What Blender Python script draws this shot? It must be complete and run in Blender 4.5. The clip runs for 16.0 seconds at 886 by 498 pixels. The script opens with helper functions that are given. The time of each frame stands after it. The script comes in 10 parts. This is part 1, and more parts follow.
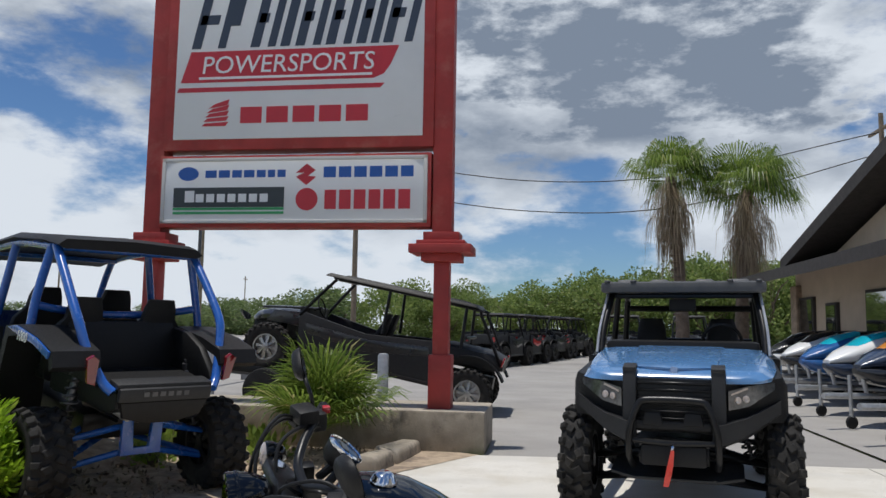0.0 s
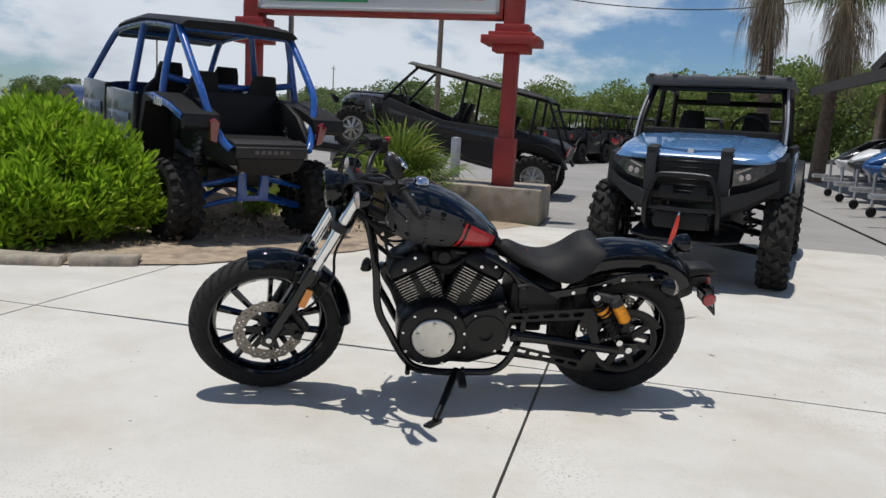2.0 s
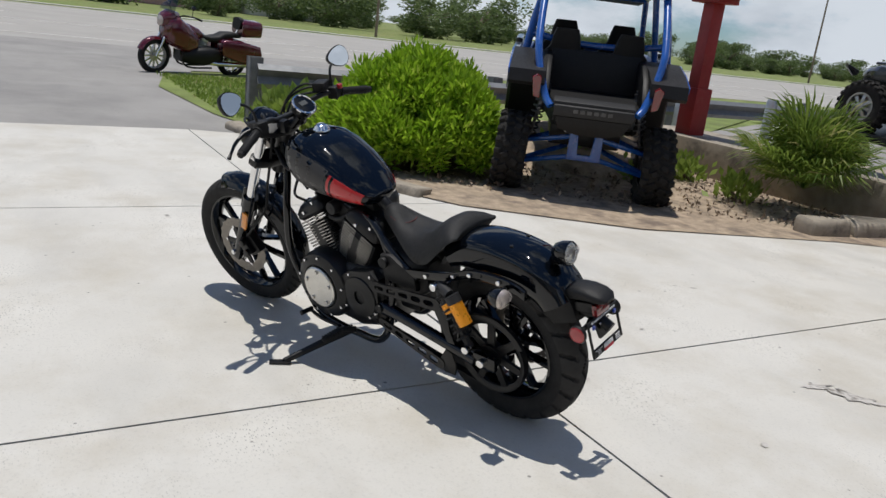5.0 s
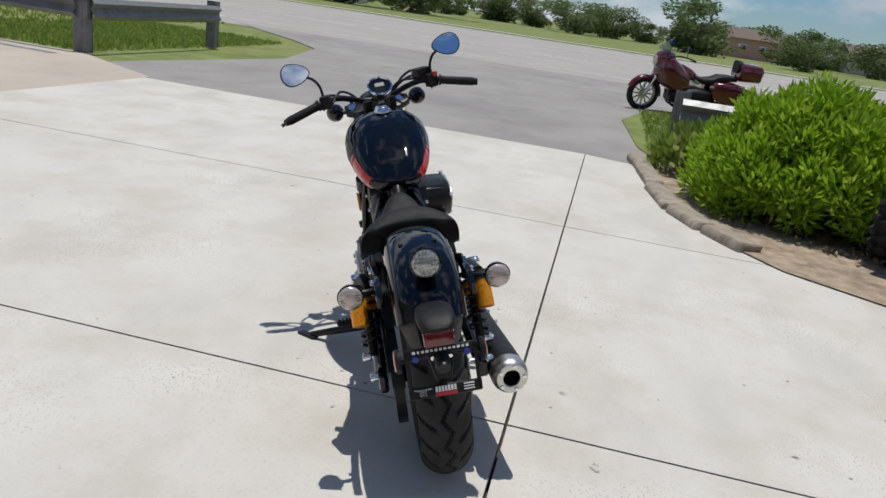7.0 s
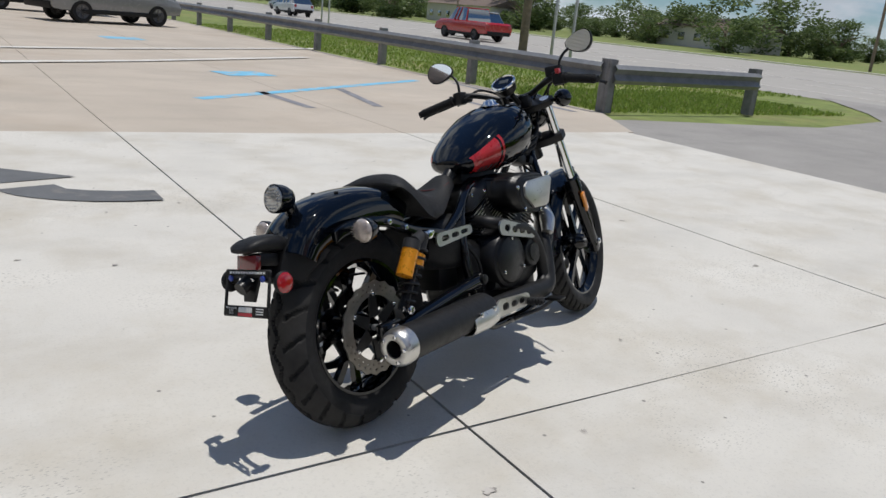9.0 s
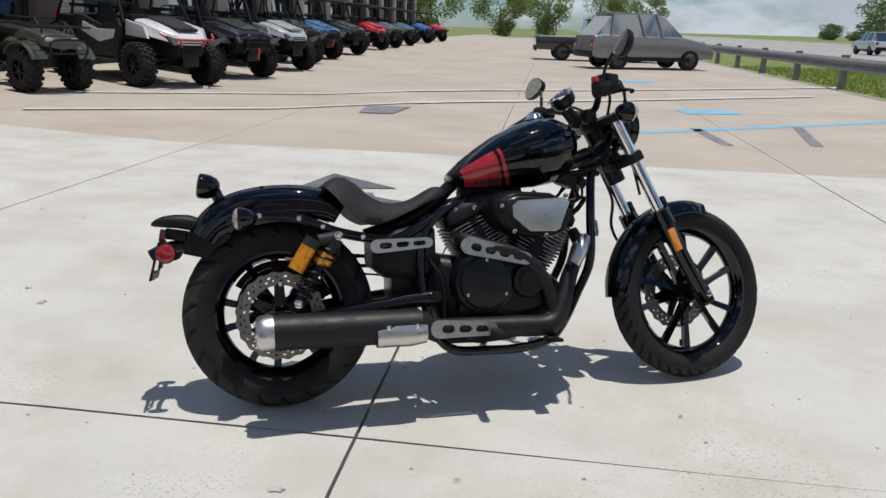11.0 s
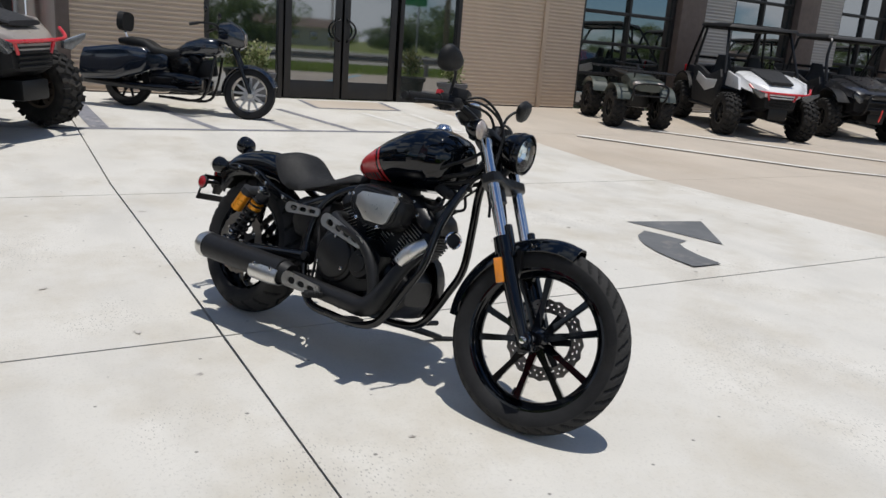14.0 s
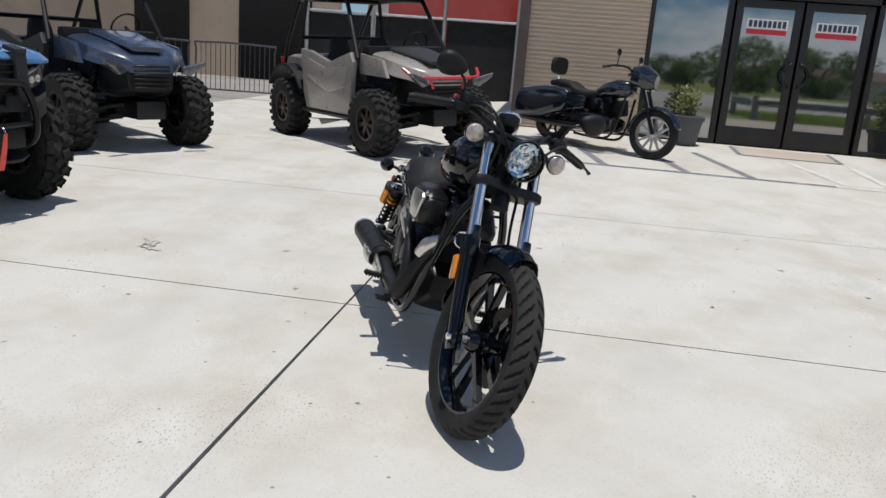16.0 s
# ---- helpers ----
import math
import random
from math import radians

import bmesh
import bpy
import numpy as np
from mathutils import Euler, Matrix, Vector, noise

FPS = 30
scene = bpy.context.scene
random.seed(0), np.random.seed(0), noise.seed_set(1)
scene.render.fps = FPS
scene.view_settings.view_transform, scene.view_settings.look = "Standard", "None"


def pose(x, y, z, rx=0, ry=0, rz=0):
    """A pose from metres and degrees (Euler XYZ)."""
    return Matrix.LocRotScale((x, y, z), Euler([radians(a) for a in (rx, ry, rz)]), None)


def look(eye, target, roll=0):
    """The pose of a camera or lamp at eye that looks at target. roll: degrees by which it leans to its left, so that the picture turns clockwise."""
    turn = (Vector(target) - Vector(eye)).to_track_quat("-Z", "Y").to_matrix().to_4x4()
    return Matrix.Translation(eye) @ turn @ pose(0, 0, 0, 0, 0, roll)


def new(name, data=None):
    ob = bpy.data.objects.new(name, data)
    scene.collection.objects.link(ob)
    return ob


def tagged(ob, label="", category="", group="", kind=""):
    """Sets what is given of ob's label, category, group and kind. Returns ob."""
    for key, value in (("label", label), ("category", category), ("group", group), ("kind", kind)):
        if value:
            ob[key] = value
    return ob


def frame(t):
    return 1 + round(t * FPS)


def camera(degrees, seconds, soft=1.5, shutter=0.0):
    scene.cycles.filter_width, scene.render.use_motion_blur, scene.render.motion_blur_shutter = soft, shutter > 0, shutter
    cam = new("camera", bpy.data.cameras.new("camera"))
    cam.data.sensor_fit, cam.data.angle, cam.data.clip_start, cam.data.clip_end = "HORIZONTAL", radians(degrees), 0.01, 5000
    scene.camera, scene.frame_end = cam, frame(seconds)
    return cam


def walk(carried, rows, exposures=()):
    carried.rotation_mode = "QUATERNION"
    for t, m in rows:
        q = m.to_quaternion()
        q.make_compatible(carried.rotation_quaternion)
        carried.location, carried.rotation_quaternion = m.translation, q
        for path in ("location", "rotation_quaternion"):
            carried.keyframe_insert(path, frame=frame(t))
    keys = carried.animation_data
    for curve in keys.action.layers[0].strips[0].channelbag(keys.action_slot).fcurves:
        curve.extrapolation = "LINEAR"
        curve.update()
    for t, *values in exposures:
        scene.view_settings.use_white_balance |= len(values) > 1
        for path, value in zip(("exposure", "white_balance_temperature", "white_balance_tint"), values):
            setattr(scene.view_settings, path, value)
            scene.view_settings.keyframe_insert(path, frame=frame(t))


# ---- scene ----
cam = camera(59.7, 16.0)
METRES, EYE, TILT, LEAN, TURN = 15.3, 1.39, 0.0, 0.0, 8.1
ROWS = [
    (0.0, -0.0046, 0.0, -0.0028, -0.09, 5.76, -0.91),
    (0.5, -0.0098, -0.0243, -0.0083, -1.52, 0.76, -0.5),
    (1.0, -0.0145, -0.0455, -0.0126, -1.12, -3.65, -0.83),
    (1.5, -0.0043, -0.0659, -0.0126, 1.56, -6.99, -1.94),
    (2.0, 0.0134, -0.0715, -0.0123, 6.26, -9.42, -3.35),
    (2.5, 0.0371, -0.065, -0.0098, 12.76, -11.45, -4.56),
    (3.0, 0.0645, -0.054, -0.0049, 20.24, -12.98, -5.22),
    (5.5, 0.1846, 0.062, 0.0009, 62.19, -16.56, -7.06),
    (6.0, 0.1924, 0.0944, 0.0012, 72.29, -17.28, -7.72),
    (6.5, 0.1949, 0.1282, 0.0009, 83.17, -17.58, -8.02),
    (7.0, 0.187, 0.1619, -0.0004, 94.56, -17.57, -7.93),
    (7.5, 0.1805, 0.1953, -0.0015, 106.04, -17.27, -7.59),
    (8.0, 0.1678, 0.2268, -0.0038, 117.43, -17.07, -7.11),
    (8.5, 0.1525, 0.2557, -0.0057, 128.46, -16.99, -6.3),
    (9.0, 0.1321, 0.2798, -0.0071, 139.02, -16.9, -5.23),
    (9.5, 0.1065, 0.298, -0.0074, 149.25, -16.7, -3.9),
    (10.0, 0.0781, 0.3139, -0.0069, 159.4, -16.24, -2.76),
    (12.5, -0.0918, 0.3101, -0.009, 207.47, -14.27, -2.44),
    (13.0, -0.1209, 0.2955, -0.0085, 215.91, -14.44, -3.22),
    (13.5, -0.1486, 0.28, -0.0089, 224.0, -14.57, -3.88),
    (14.0, -0.1709, 0.2583, -0.0081, 232.06, -14.65, -4.22),
    (14.5, -0.1922, 0.2356, -0.0075, 240.63, -14.48, -4.39),
    (15.0, -0.2055, 0.208, -0.0087, 250.06, -14.28, -4.31),
    (15.5, -0.2158, 0.1765, -0.0104, 260.41, -14.07, -4.27),
    (16.0, -0.2209, 0.1445, -0.0097, 271.36, -13.78, -4.35),
]
walk(cam, [(t, pose(0, 0, EYE, TILT, LEAN, TURN) @ pose(METRES * x, METRES * y, METRES * z, 90 + pitch, roll, yaw)) for t, x, y, z, yaw, pitch, roll in ROWS],
     [(0.0, -0.29), (1.0, -0.31), (2.0, -0.38), (3.0, -0.40), (5.5, -0.43), (7.0, -0.46), (9.5, -0.48), (12.5, -0.39), (16.0, -0.37)])

# ---- world, sun ----
SUN_ELEV, SUN_AZ = 83.5, 200.0            # the sun stands almost overhead, a little behind the road
world = bpy.data.worlds.new("sky")
scene.world = world
world.use_nodes = True
wn, wl = world.node_tree.nodes, world.node_tree.links
wn.clear()
w_out, w_bg = wn.new("ShaderNodeOutputWorld"), wn.new("ShaderNodeBackground")
sky = wn.new("ShaderNodeTexSky")
sky.sky_type, sky.sun_disc = "NISHITA", False
sky.sun_elevation, sky.sun_rotation = radians(SUN_ELEV), radians(90 - SUN_AZ)
sky.air_density, sky.dust_density, sky.ozone_density = 1.0, 0.15, 2.6
# cumulus: noise on the direction flattened to a cloud deck, bright tops and grey bases
w_co = wn.new("ShaderNodeTexCoord")
w_sep = wn.new("ShaderNodeSeparateXYZ")
wl.new(w_co.outputs["Generated"], w_sep.inputs[0])


def w_math(op, a, b=None, clamp=False):
    n = wn.new("ShaderNodeMath")
    n.operation, n.use_clamp = op, clamp
    for i, v in enumerate((a, b)):
        if v is None:
            continue
        if isinstance(v, (int, float)):
            n.inputs[i].default_value = v
        else:
            wl.new(v, n.inputs[i])
    return n.outputs[0]


w_vec = wn.new("ShaderNodeCombineXYZ")
wl.new(w_sep.outputs["X"], w_vec.inputs[0])
wl.new(w_sep.outputs["Y"], w_vec.inputs[1])
wl.new(w_math("MULTIPLY", w_sep.outputs["Z"], 2.3), w_vec.inputs[2])


def w_noise(scale, detail, rough, shift):
    n, mp = wn.new("ShaderNodeTexNoise"), wn.new("ShaderNodeMapping")
    mp.inputs["Location"].default_value = shift
    wl.new(w_vec.outputs[0], mp.inputs[0])
    wl.new(mp.outputs[0], n.inputs["Vector"])
    n.inputs["Scale"].default_value, n.inputs["Detail"].default_value, n.inputs["Roughness"].default_value = scale, detail, rough
    return n.outputs["Fac"]


def w_range(v, a, b, lo=0.0, hi=1.0):
    n = wn.new("ShaderNodeMapRange")
    n.interpolation_type = "SMOOTHSTEP"
    wl.new(v, n.inputs["Value"])
    for k, x in zip(("From Min", "From Max", "To Min", "To Max"), (a, b, lo, hi)):
        n.inputs[k].default_value = x
    return n.outputs["Result"]


w_big = w_noise(2.9, 11.0, 0.58, (3.1, 7.4, 0.6))
# fewer clouds high overhead, one heavy grey cloud behind the palms
w_dot = wn.new("ShaderNodeVectorMath")
w_dot.operation = "DOT_PRODUCT"
wl.new(w_co.outputs["Generated"], w_dot.inputs[0])
w_dot.inputs[1].default_value = (0.08, 0.952, 0.295)
w_frac = w_noise(6.5, 9.0, 0.6, (1.7, 0.4, 2.2))
w_lump = w_math("MULTIPLY", w_range(w_math("ADD", w_dot.outputs["Value"], w_math("MULTIPLY", w_math("SUBTRACT", w_frac, 0.5), 0.11)), 0.970, 0.994), w_range(w_sep.outputs["Z"], 0.20, 0.25))
w_high = w_range(w_sep.outputs["Z"], 0.34, 0.70)
w_low = w_range(w_sep.outputs["Z"], 0.12, 0.26, 1.0, 0.0)
w_dens = w_math("SUBTRACT", w_math("ADD", w_big, w_math("MULTIPLY", w_lump, 0.20)), w_math("MULTIPLY", w_high, 0.10))
w_dens = w_math("ADD", w_dens, w_math("MULTIPLY", w_math("MULTIPLY", w_low, w_range(w_sep.outputs["Y"], 0.1, 0.7, -0.25, 1.0)), 0.062))
w_cover = w_range(w_dens, 0.42, 0.53)
# where the cloud goes on above a spot, that spot is its grey base
w_thick = w_range(w_noise(2.9, 7.0, 0.55, (3.1, 7.4, 0.86)), 0.44, 0.68)
w_thick = w_math("MULTIPLY", w_thick, w_range(w_sep.outputs["Z"], 0.10, 0.26, 0.45, 1.0))
w_thick = w_math("MAXIMUM", w_thick, w_math("MULTIPLY", w_lump, w_range(w_frac, 0.40, 0.58, 0.2, 1.1)))
w_ramp = wn.new("ShaderNodeMix")
w_ramp.data_type = "RGBA"
wl.new(w_thick, w_ramp.inputs["Factor"])
w_ramp.inputs["A"].default_value = (10.0, 10.8, 11.8, 1)
w_ramp.inputs["B"].default_value = (2.9, 3.6, 4.75, 1)
w_mix = wn.new("ShaderNodeMix")
w_mix.data_type = "RGBA"
wl.new(w_cover, w_mix.inputs["Factor"])
w_blue = wn.new("ShaderNodeMix")
w_blue.data_type, w_blue.blend_type = "RGBA", "MULTIPLY"
w_blue.inputs["Factor"].default_value = 1.0
w_blue.inputs["B"].default_value = (0.70, 0.93, 1.20, 1)      # clear deep blue between the clouds
wl.new(sky.outputs[0], w_blue.inputs["A"])
wl.new(w_blue.outputs["Result"], w_mix.inputs["A"])
wl.new(w_ramp.outputs["Result"], w_mix.inputs["B"])
wl.new(w_mix.outputs["Result"], w_bg.inputs["Color"])
w_bg.inputs["Strength"].default_value = 0.085
wl.new(w_bg.outputs[0], w_out.inputs[0])

sun = new("sun", bpy.data.lights.new("sun", "SUN"))
sun.data.energy, sun.data.angle, sun.data.color = 4.5, radians(0.55), (1.0, 0.968, 0.915)
_e, _a = radians(SUN_ELEV), radians(SUN_AZ)
sun.matrix_world = look((math.cos(_a) * math.cos(_e) * 30, math.sin(_a) * math.cos(_e) * 30, math.sin(_e) * 30), (0, 0, 0))

# ---- small library ----
I4 = Matrix.Identity(4)
MESHES = {}


def mat(name, color, rough=0.5, metal=0.0, var=0.12, scale=6.0, bump=0.0, bscale=80.0, coat=0.0, spec=0.5, second=None, sec_scale=1.5, sec_at=(0.55, 0.7), rvar=0.08, island=0.0, alpha=1.0, sheen=0.0, world_space=False, spots=0.0):
    """A procedural surface: colour varied at two scales, roughness varied, fine relief."""
    m = bpy.data.materials.new(name)
    m.use_nodes = True
    nt = m.node_tree
    n, l = nt.nodes, nt.links
    p = n["Principled BSDF"]
    if world_space:
        src = n.new("ShaderNodeNewGeometry").outputs["Position"]
    else:
        src = n.new("ShaderNodeTexCoord").outputs["Object"]

    def tex(sc, det=5.0, ro=0.6):
        t = n.new("ShaderNodeTexNoise")
        t.inputs["Scale"].default_value, t.inputs["Detail"].default_value, t.inputs["Roughness"].default_value = sc, det, ro
        l.new(src, t.inputs["Vector"])
        return t.outputs["Fac"]

    def rng(v, a, b, c, d):
        t = n.new("ShaderNodeMapRange")
        l.new(v, t.inputs["Value"])
        for k, x in zip(("From Min", "From Max", "To Min", "To Max"), (a, b, c, d)):
            t.inputs[k].default_value = x
        return t.outputs["Result"]

    def mix(f, a, b, blend="MIX"):
        t = n.new("ShaderNodeMix")
        t.data_type, t.blend_type = "RGBA", blend
        if isinstance(f, (int, float)):
            t.inputs["Factor"].default_value = f
        else:
            l.new(f, t.inputs["Factor"])
        for k, v in (("A", a), ("B", b)):
            if isinstance(v, tuple):
                t.inputs[k].default_value = (*v, 1)
            else:
                l.new(v, t.inputs[k])
        return t.outputs["Result"]

    col = mix(rng(tex(scale), 0.3, 0.7, 0, 1), tuple(c * (1 - var) for c in color), tuple(min(1, c * (1 + var)) for c in color))
    if second:
        col = mix(rng(tex(sec_scale, 8.0, 0.65), sec_at[0], sec_at[1], 0, 1), col, second)
    if spots:
        # fine grit, scattered dark spots and faint broad scuffs
        col = mix(rng(tex(75.0, 3.0, 0.7), 0.34, 0.46, spots * 0.3, 0.0), col, tuple(c * 0.6 for c in color))
        vo = n.new("ShaderNodeTexVoronoi")
        vo.inputs["Scale"].default_value = 6.0
        l.new(src, vo.inputs["Vector"])
        col = mix(rng(vo.outputs["Distance"], 0.028, 0.055, spots * 1.6, 0.0), col, tuple(c * 0.35 for c in color))
        # pitted patches: small shallow scars in clusters
        pv, pm = n.new("ShaderNodeTexVoronoi"), n.new("ShaderNodeMapping")
        pm.inputs["Rotation"].default_value, pm.inputs["Scale"].default_value = (0, 0, 0.3), (9.0, 20.0, 8.0)
        l.new(src, pm.inputs[0])
        l.new(pm.outputs[0], pv.inputs["Vector"])
        pit = n.new("ShaderNodeMath")
        pit.operation = "MULTIPLY"
        l.new(rng(pv.outputs["Distance"], 0.12, 0.30, 1.0, 0.0), pit.inputs[0])
        l.new(rng(tex(0.9, 4.0, 0.6), 0.50, 0.62, 0.0, spots * 1.5), pit.inputs[1])
        col = mix(pit.outputs[0], col, tuple(c * 0.50 for c in color))
        mp = n.new("ShaderNodeMapping")
        mp.inputs["Rotation"].default_value, mp.inputs["Scale"].default_value = (0, 0, 0.35), (0.55, 1.5, 1.0)
        l.new(src, mp.inputs[0])
        st = n.new("ShaderNodeTexNoise")
        st.inputs["Scale"].default_value, st.inputs["Detail"].default_value = 1.5, 7.0
        l.new(mp.outputs[0], st.inputs["Vector"])
        col = mix(rng(st.outputs["Fac"], 0.50, 0.74, 0.0, spots * 0.55), col, tuple(c * 0.70 for c in color))
    if island:
        g = n.new("ShaderNodeNewGeometry")
        v = rng(g.outputs["Random Per Island"], 0, 1, 1 - island, 1 + island)
        hs = n.new("ShaderNodeHueSaturation")
        l.new(v, hs.inputs["Value"])
        l.new(col, hs.inputs["Color"])
        col = hs.outputs["Color"]
    l.new(col, p.inputs["Base Color"])
    l.new(rng(tex(scale * 2.7), 0.3, 0.7, max(0.02, rough - rvar), min(1, rough + rvar)), p.inputs["Roughness"])
    p.inputs["Metallic"].default_value = metal
    p.inputs["Specular IOR Level"].default_value = spec
    p.inputs["Coat Weight"].default_value = coat
    p.inputs["Coat Roughness"].default_value = 0.03
    p.inputs["Sheen Weight"].default_value = sheen
    if bump:
        b = n.new("ShaderNodeBump")
        b.inputs["Strength"].default_value, b.inputs["Distance"].default_value = min(1.0, bump), 0.004
        l.new(tex(bscale, 6.0, 0.6), b.inputs["Height"])
        l.new(b.outputs[0], p.inputs["Normal"])
    return m


def glass(name, tint=(0.9, 0.95, 0.95), rough=0.01):
    m = bpy.data.materials.new(name)
    m.use_nodes = True
    n, l = m.node_tree.nodes, m.node_tree.links
    n.clear()
    o, mx, tr, gl, fr = (n.new("ShaderNode" + k) for k in ("OutputMaterial", "MixShader", "BsdfTransparent", "BsdfGlossy", "Fresnel"))
    tr.inputs[0].default_value = (*tint, 1)
    gl.inputs["Roughness"].default_value = rough
    fr.inputs[0].default_value = 1.5
    l.new(fr.outputs[0], mx.inputs[0])
    l.new(tr.outputs[0], mx.inputs[1])
    l.new(gl.outputs[0], mx.inputs[2])
    l.new(mx.outputs[0], o.inputs[0])
    return m


def leafy(name, a, b, dead=None, rough=0.5, trans=0.35):
    """Leaves: colour by island, partly translucent."""
    m = bpy.data.materials.new(name)
    m.use_nodes = True
    n, l = m.node_tree.nodes, m.node_tree.links
    p = n["Principled BSDF"]
    g, r = n.new("ShaderNodeNewGeometry"), n.new("ShaderNodeValToRGB")
    l.new(g.outputs["Random Per Island"], r.inputs[0])
    r.color_ramp.elements[0].color, r.color_ramp.elements[1].color = (*a, 1), (*b, 1)
    if dead:
        e = r.color_ramp.elements.new(0.93)
        e.color = (*b, 1)
        r.color_ramp.elements[-1].color = (*dead, 1)
    l.new(r.outputs[0], p.inputs["Base Color"])
    p.inputs["Roughness"].default_value = rough
    p.inputs["Specular IOR Level"].default_value = 0.35
    t, mx = n.new("ShaderNodeBsdfTranslucent"), n.new("ShaderNodeMixShader")
    l.new(r.outputs[0], t.inputs[0])
    mx.inputs[0].default_value = trans
    l.new(p.outputs[0], mx.inputs[1])
    l.new(t.outputs[0], mx.inputs[2])
    l.new(mx.outputs[0], n["Material Output"].inputs[0])
    return m


def thing(name, m, label, category, group="", kind=""):
    ob = new(name)
    ob.empty_display_size = 0.2
    ob.matrix_world = m
    return tagged(ob, label, category, group, kind)


def as_mesh(name, bm, material, angle=38.0, smooth=True):
    me = bpy.data.meshes.new(name)
    bm.normal_update()
    bm.to_mesh(me)
    bm.free()
    for k in (material if isinstance(material, (list, tuple)) else [material]):
        me.materials.append(k)
    if smooth:
        me.shade_smooth()
        me.set_sharp_from_angle(angle=radians(angle))
    return me


def part(name, bm, material=None, parent=None, label="", m=None, angle=38.0, smooth=True):
    """Links a bmesh (or a ready mesh) as one mesh object under a thing or under a part."""
    me = bm if isinstance(bm, bpy.types.Mesh) else as_mesh(name, bm, material, angle, smooth)
    ob = new(name, me)
    if parent is not None:
        ob.parent = parent
    if m is not None:
        ob.matrix_local = m
    if label:
        ob["label"] = label
    return ob


def solid(name, bm, material, label, category, m=None, group="", kind="", angle=38.0, smooth=True):
    """A thing that is one mesh."""
    return tagged(part(name, bm, material, None, "", m, angle, smooth), label, category, group, kind)


def B():
    return bmesh.new()


def at(x=0.0, y=0.0, z=0.0, rx=0.0, ry=0.0, rz=0.0):
    return pose(x, y, z, rx, ry, rz)


def box(bm, sx, sy, sz, m=I4, bevel=0.0, seg=2, top=(1, 1)):
    vs = bmesh.ops.create_cube(bm, size=1.0)["verts"]
    for v in vs:
        k = top if v.co.z > 0 else (1, 1)
        v.co = m @ Vector((v.co.x * sx * k[0], v.co.y * sy * k[1], v.co.z * sz))
    if bevel:
        es = list({e for v in vs for e in v.link_edges})
        bmesh.ops.bevel(bm, geom=es, offset=bevel, segments=seg, profile=0.6, affect="EDGES", clamp_overlap=True)


def cyl(bm, r, h, m=I4, r2=None, seg=24, bevel=0.0, caps=True):
    vs = bmesh.ops.create_cone(bm, cap_ends=caps, segments=seg, radius1=r, radius2=r if r2 is None else r2, depth=h)["verts"]
    if bevel:
        es = [e for e in {e for v in vs for e in v.link_edges} if abs(e.verts[0].co.z - e.verts[1].co.z) < 1e-6]
        vs = list(set(bmesh.ops.bevel(bm, geom=es, offset=bevel, segments=2, profile=0.6, affect="EDGES", clamp_overlap=True)["verts"]) | {v for v in vs if v.is_valid})
    for v in vs:
        v.co = m @ v.co


def ball(bm, r, m=I4, u=20, v=12):
    for q in bmesh.ops.create_uvsphere(bm, u_segments=u, v_segments=v, radius=r)["verts"]:
        q.co = m @ q.co


def lathe(bm, profile, m=I4, seg=36, closed=False):
    """profile of (radius, height) turned round local z."""
    rings = []
    for r, z in profile:
        rings.append([bm.verts.new(m @ Vector((r * math.cos(2 * math.pi * i / seg), r * math.sin(2 * math.pi * i / seg), z))) for i in range(seg)])
    pairs = list(zip(rings, rings[1:])) + ([(rings[-1], rings[0])] if closed else [])
    for a, b in pairs:
        for i in range(seg):
            j = (i + 1) % seg
            try:
                bm.faces.new((a[i], a[j], b[j], b[i]))
            except ValueError:
                pass
    return rings


def loft(bm, rings, cap=True, loop=True):
    vs = [[bm.verts.new(Vector(p)) for p in r] for r in rings]
    n = len(vs[0])
    for a, b in zip(vs, vs[1:]):
        for i in range(n if loop else n - 1):
            j = (i + 1) % n
            bm.faces.new((a[i], a[j], b[j], b[i]))
    if cap and loop:
        bm.faces.new(list(reversed(vs[0])))
        bm.faces.new(vs[-1])
    return vs


def spline(pts, k=5):
    """Catmull-Rom through the points."""
    P = [Vector(p) for p in pts]
    if len(P) < 3:
        return P
    P = [2 * P[0] - P[1]] + P + [2 * P[-1] - P[-2]]
    out = []
    for a, b, c, d in zip(P, P[1:], P[2:], P[3:]):
        for i in range(k):
            t = i / k
            out.append(0.5 * ((2 * b) + (c - a) * t + (2 * a - 5 * b + 4 * c - d) * t * t + (3 * b - a - 3 * c + d) * t ** 3))
    out.append(P[-2])
    return out


def tube(bm, pts, r, seg=10, k=5, m=I4, flat=1.0):
    """A round bar along a smooth line; r may be a list."""
    P = spline(pts, k) if k > 1 else [Vector(p) for p in pts]
    rr = r if isinstance(r, (list, tuple)) else None
    rings, nrm = [], None
    for i, p in enumerate(P):
        d = (P[min(i + 1, len(P) - 1)] - P[max(i - 1, 0)]).normalized()
        if nrm is None:
            nrm = d.orthogonal().normalized()
        nrm = (nrm - d * nrm.dot(d)).normalized()
        b = d.cross(nrm)
        if rr:
            f = i / (len(P) - 1) * (len(rr) - 1)
            a = min(int(f), len(rr) - 2)
            q = rr[a] + (rr[a + 1] - rr[a]) * (f - a)
        else:
            q = r
        rings.append([m @ (p + nrm * q * math.cos(2 * math.pi * s / seg) + b * q * flat * math.sin(2 * math.pi * s / seg)) for s in range(seg)])
    loft(bm, rings)


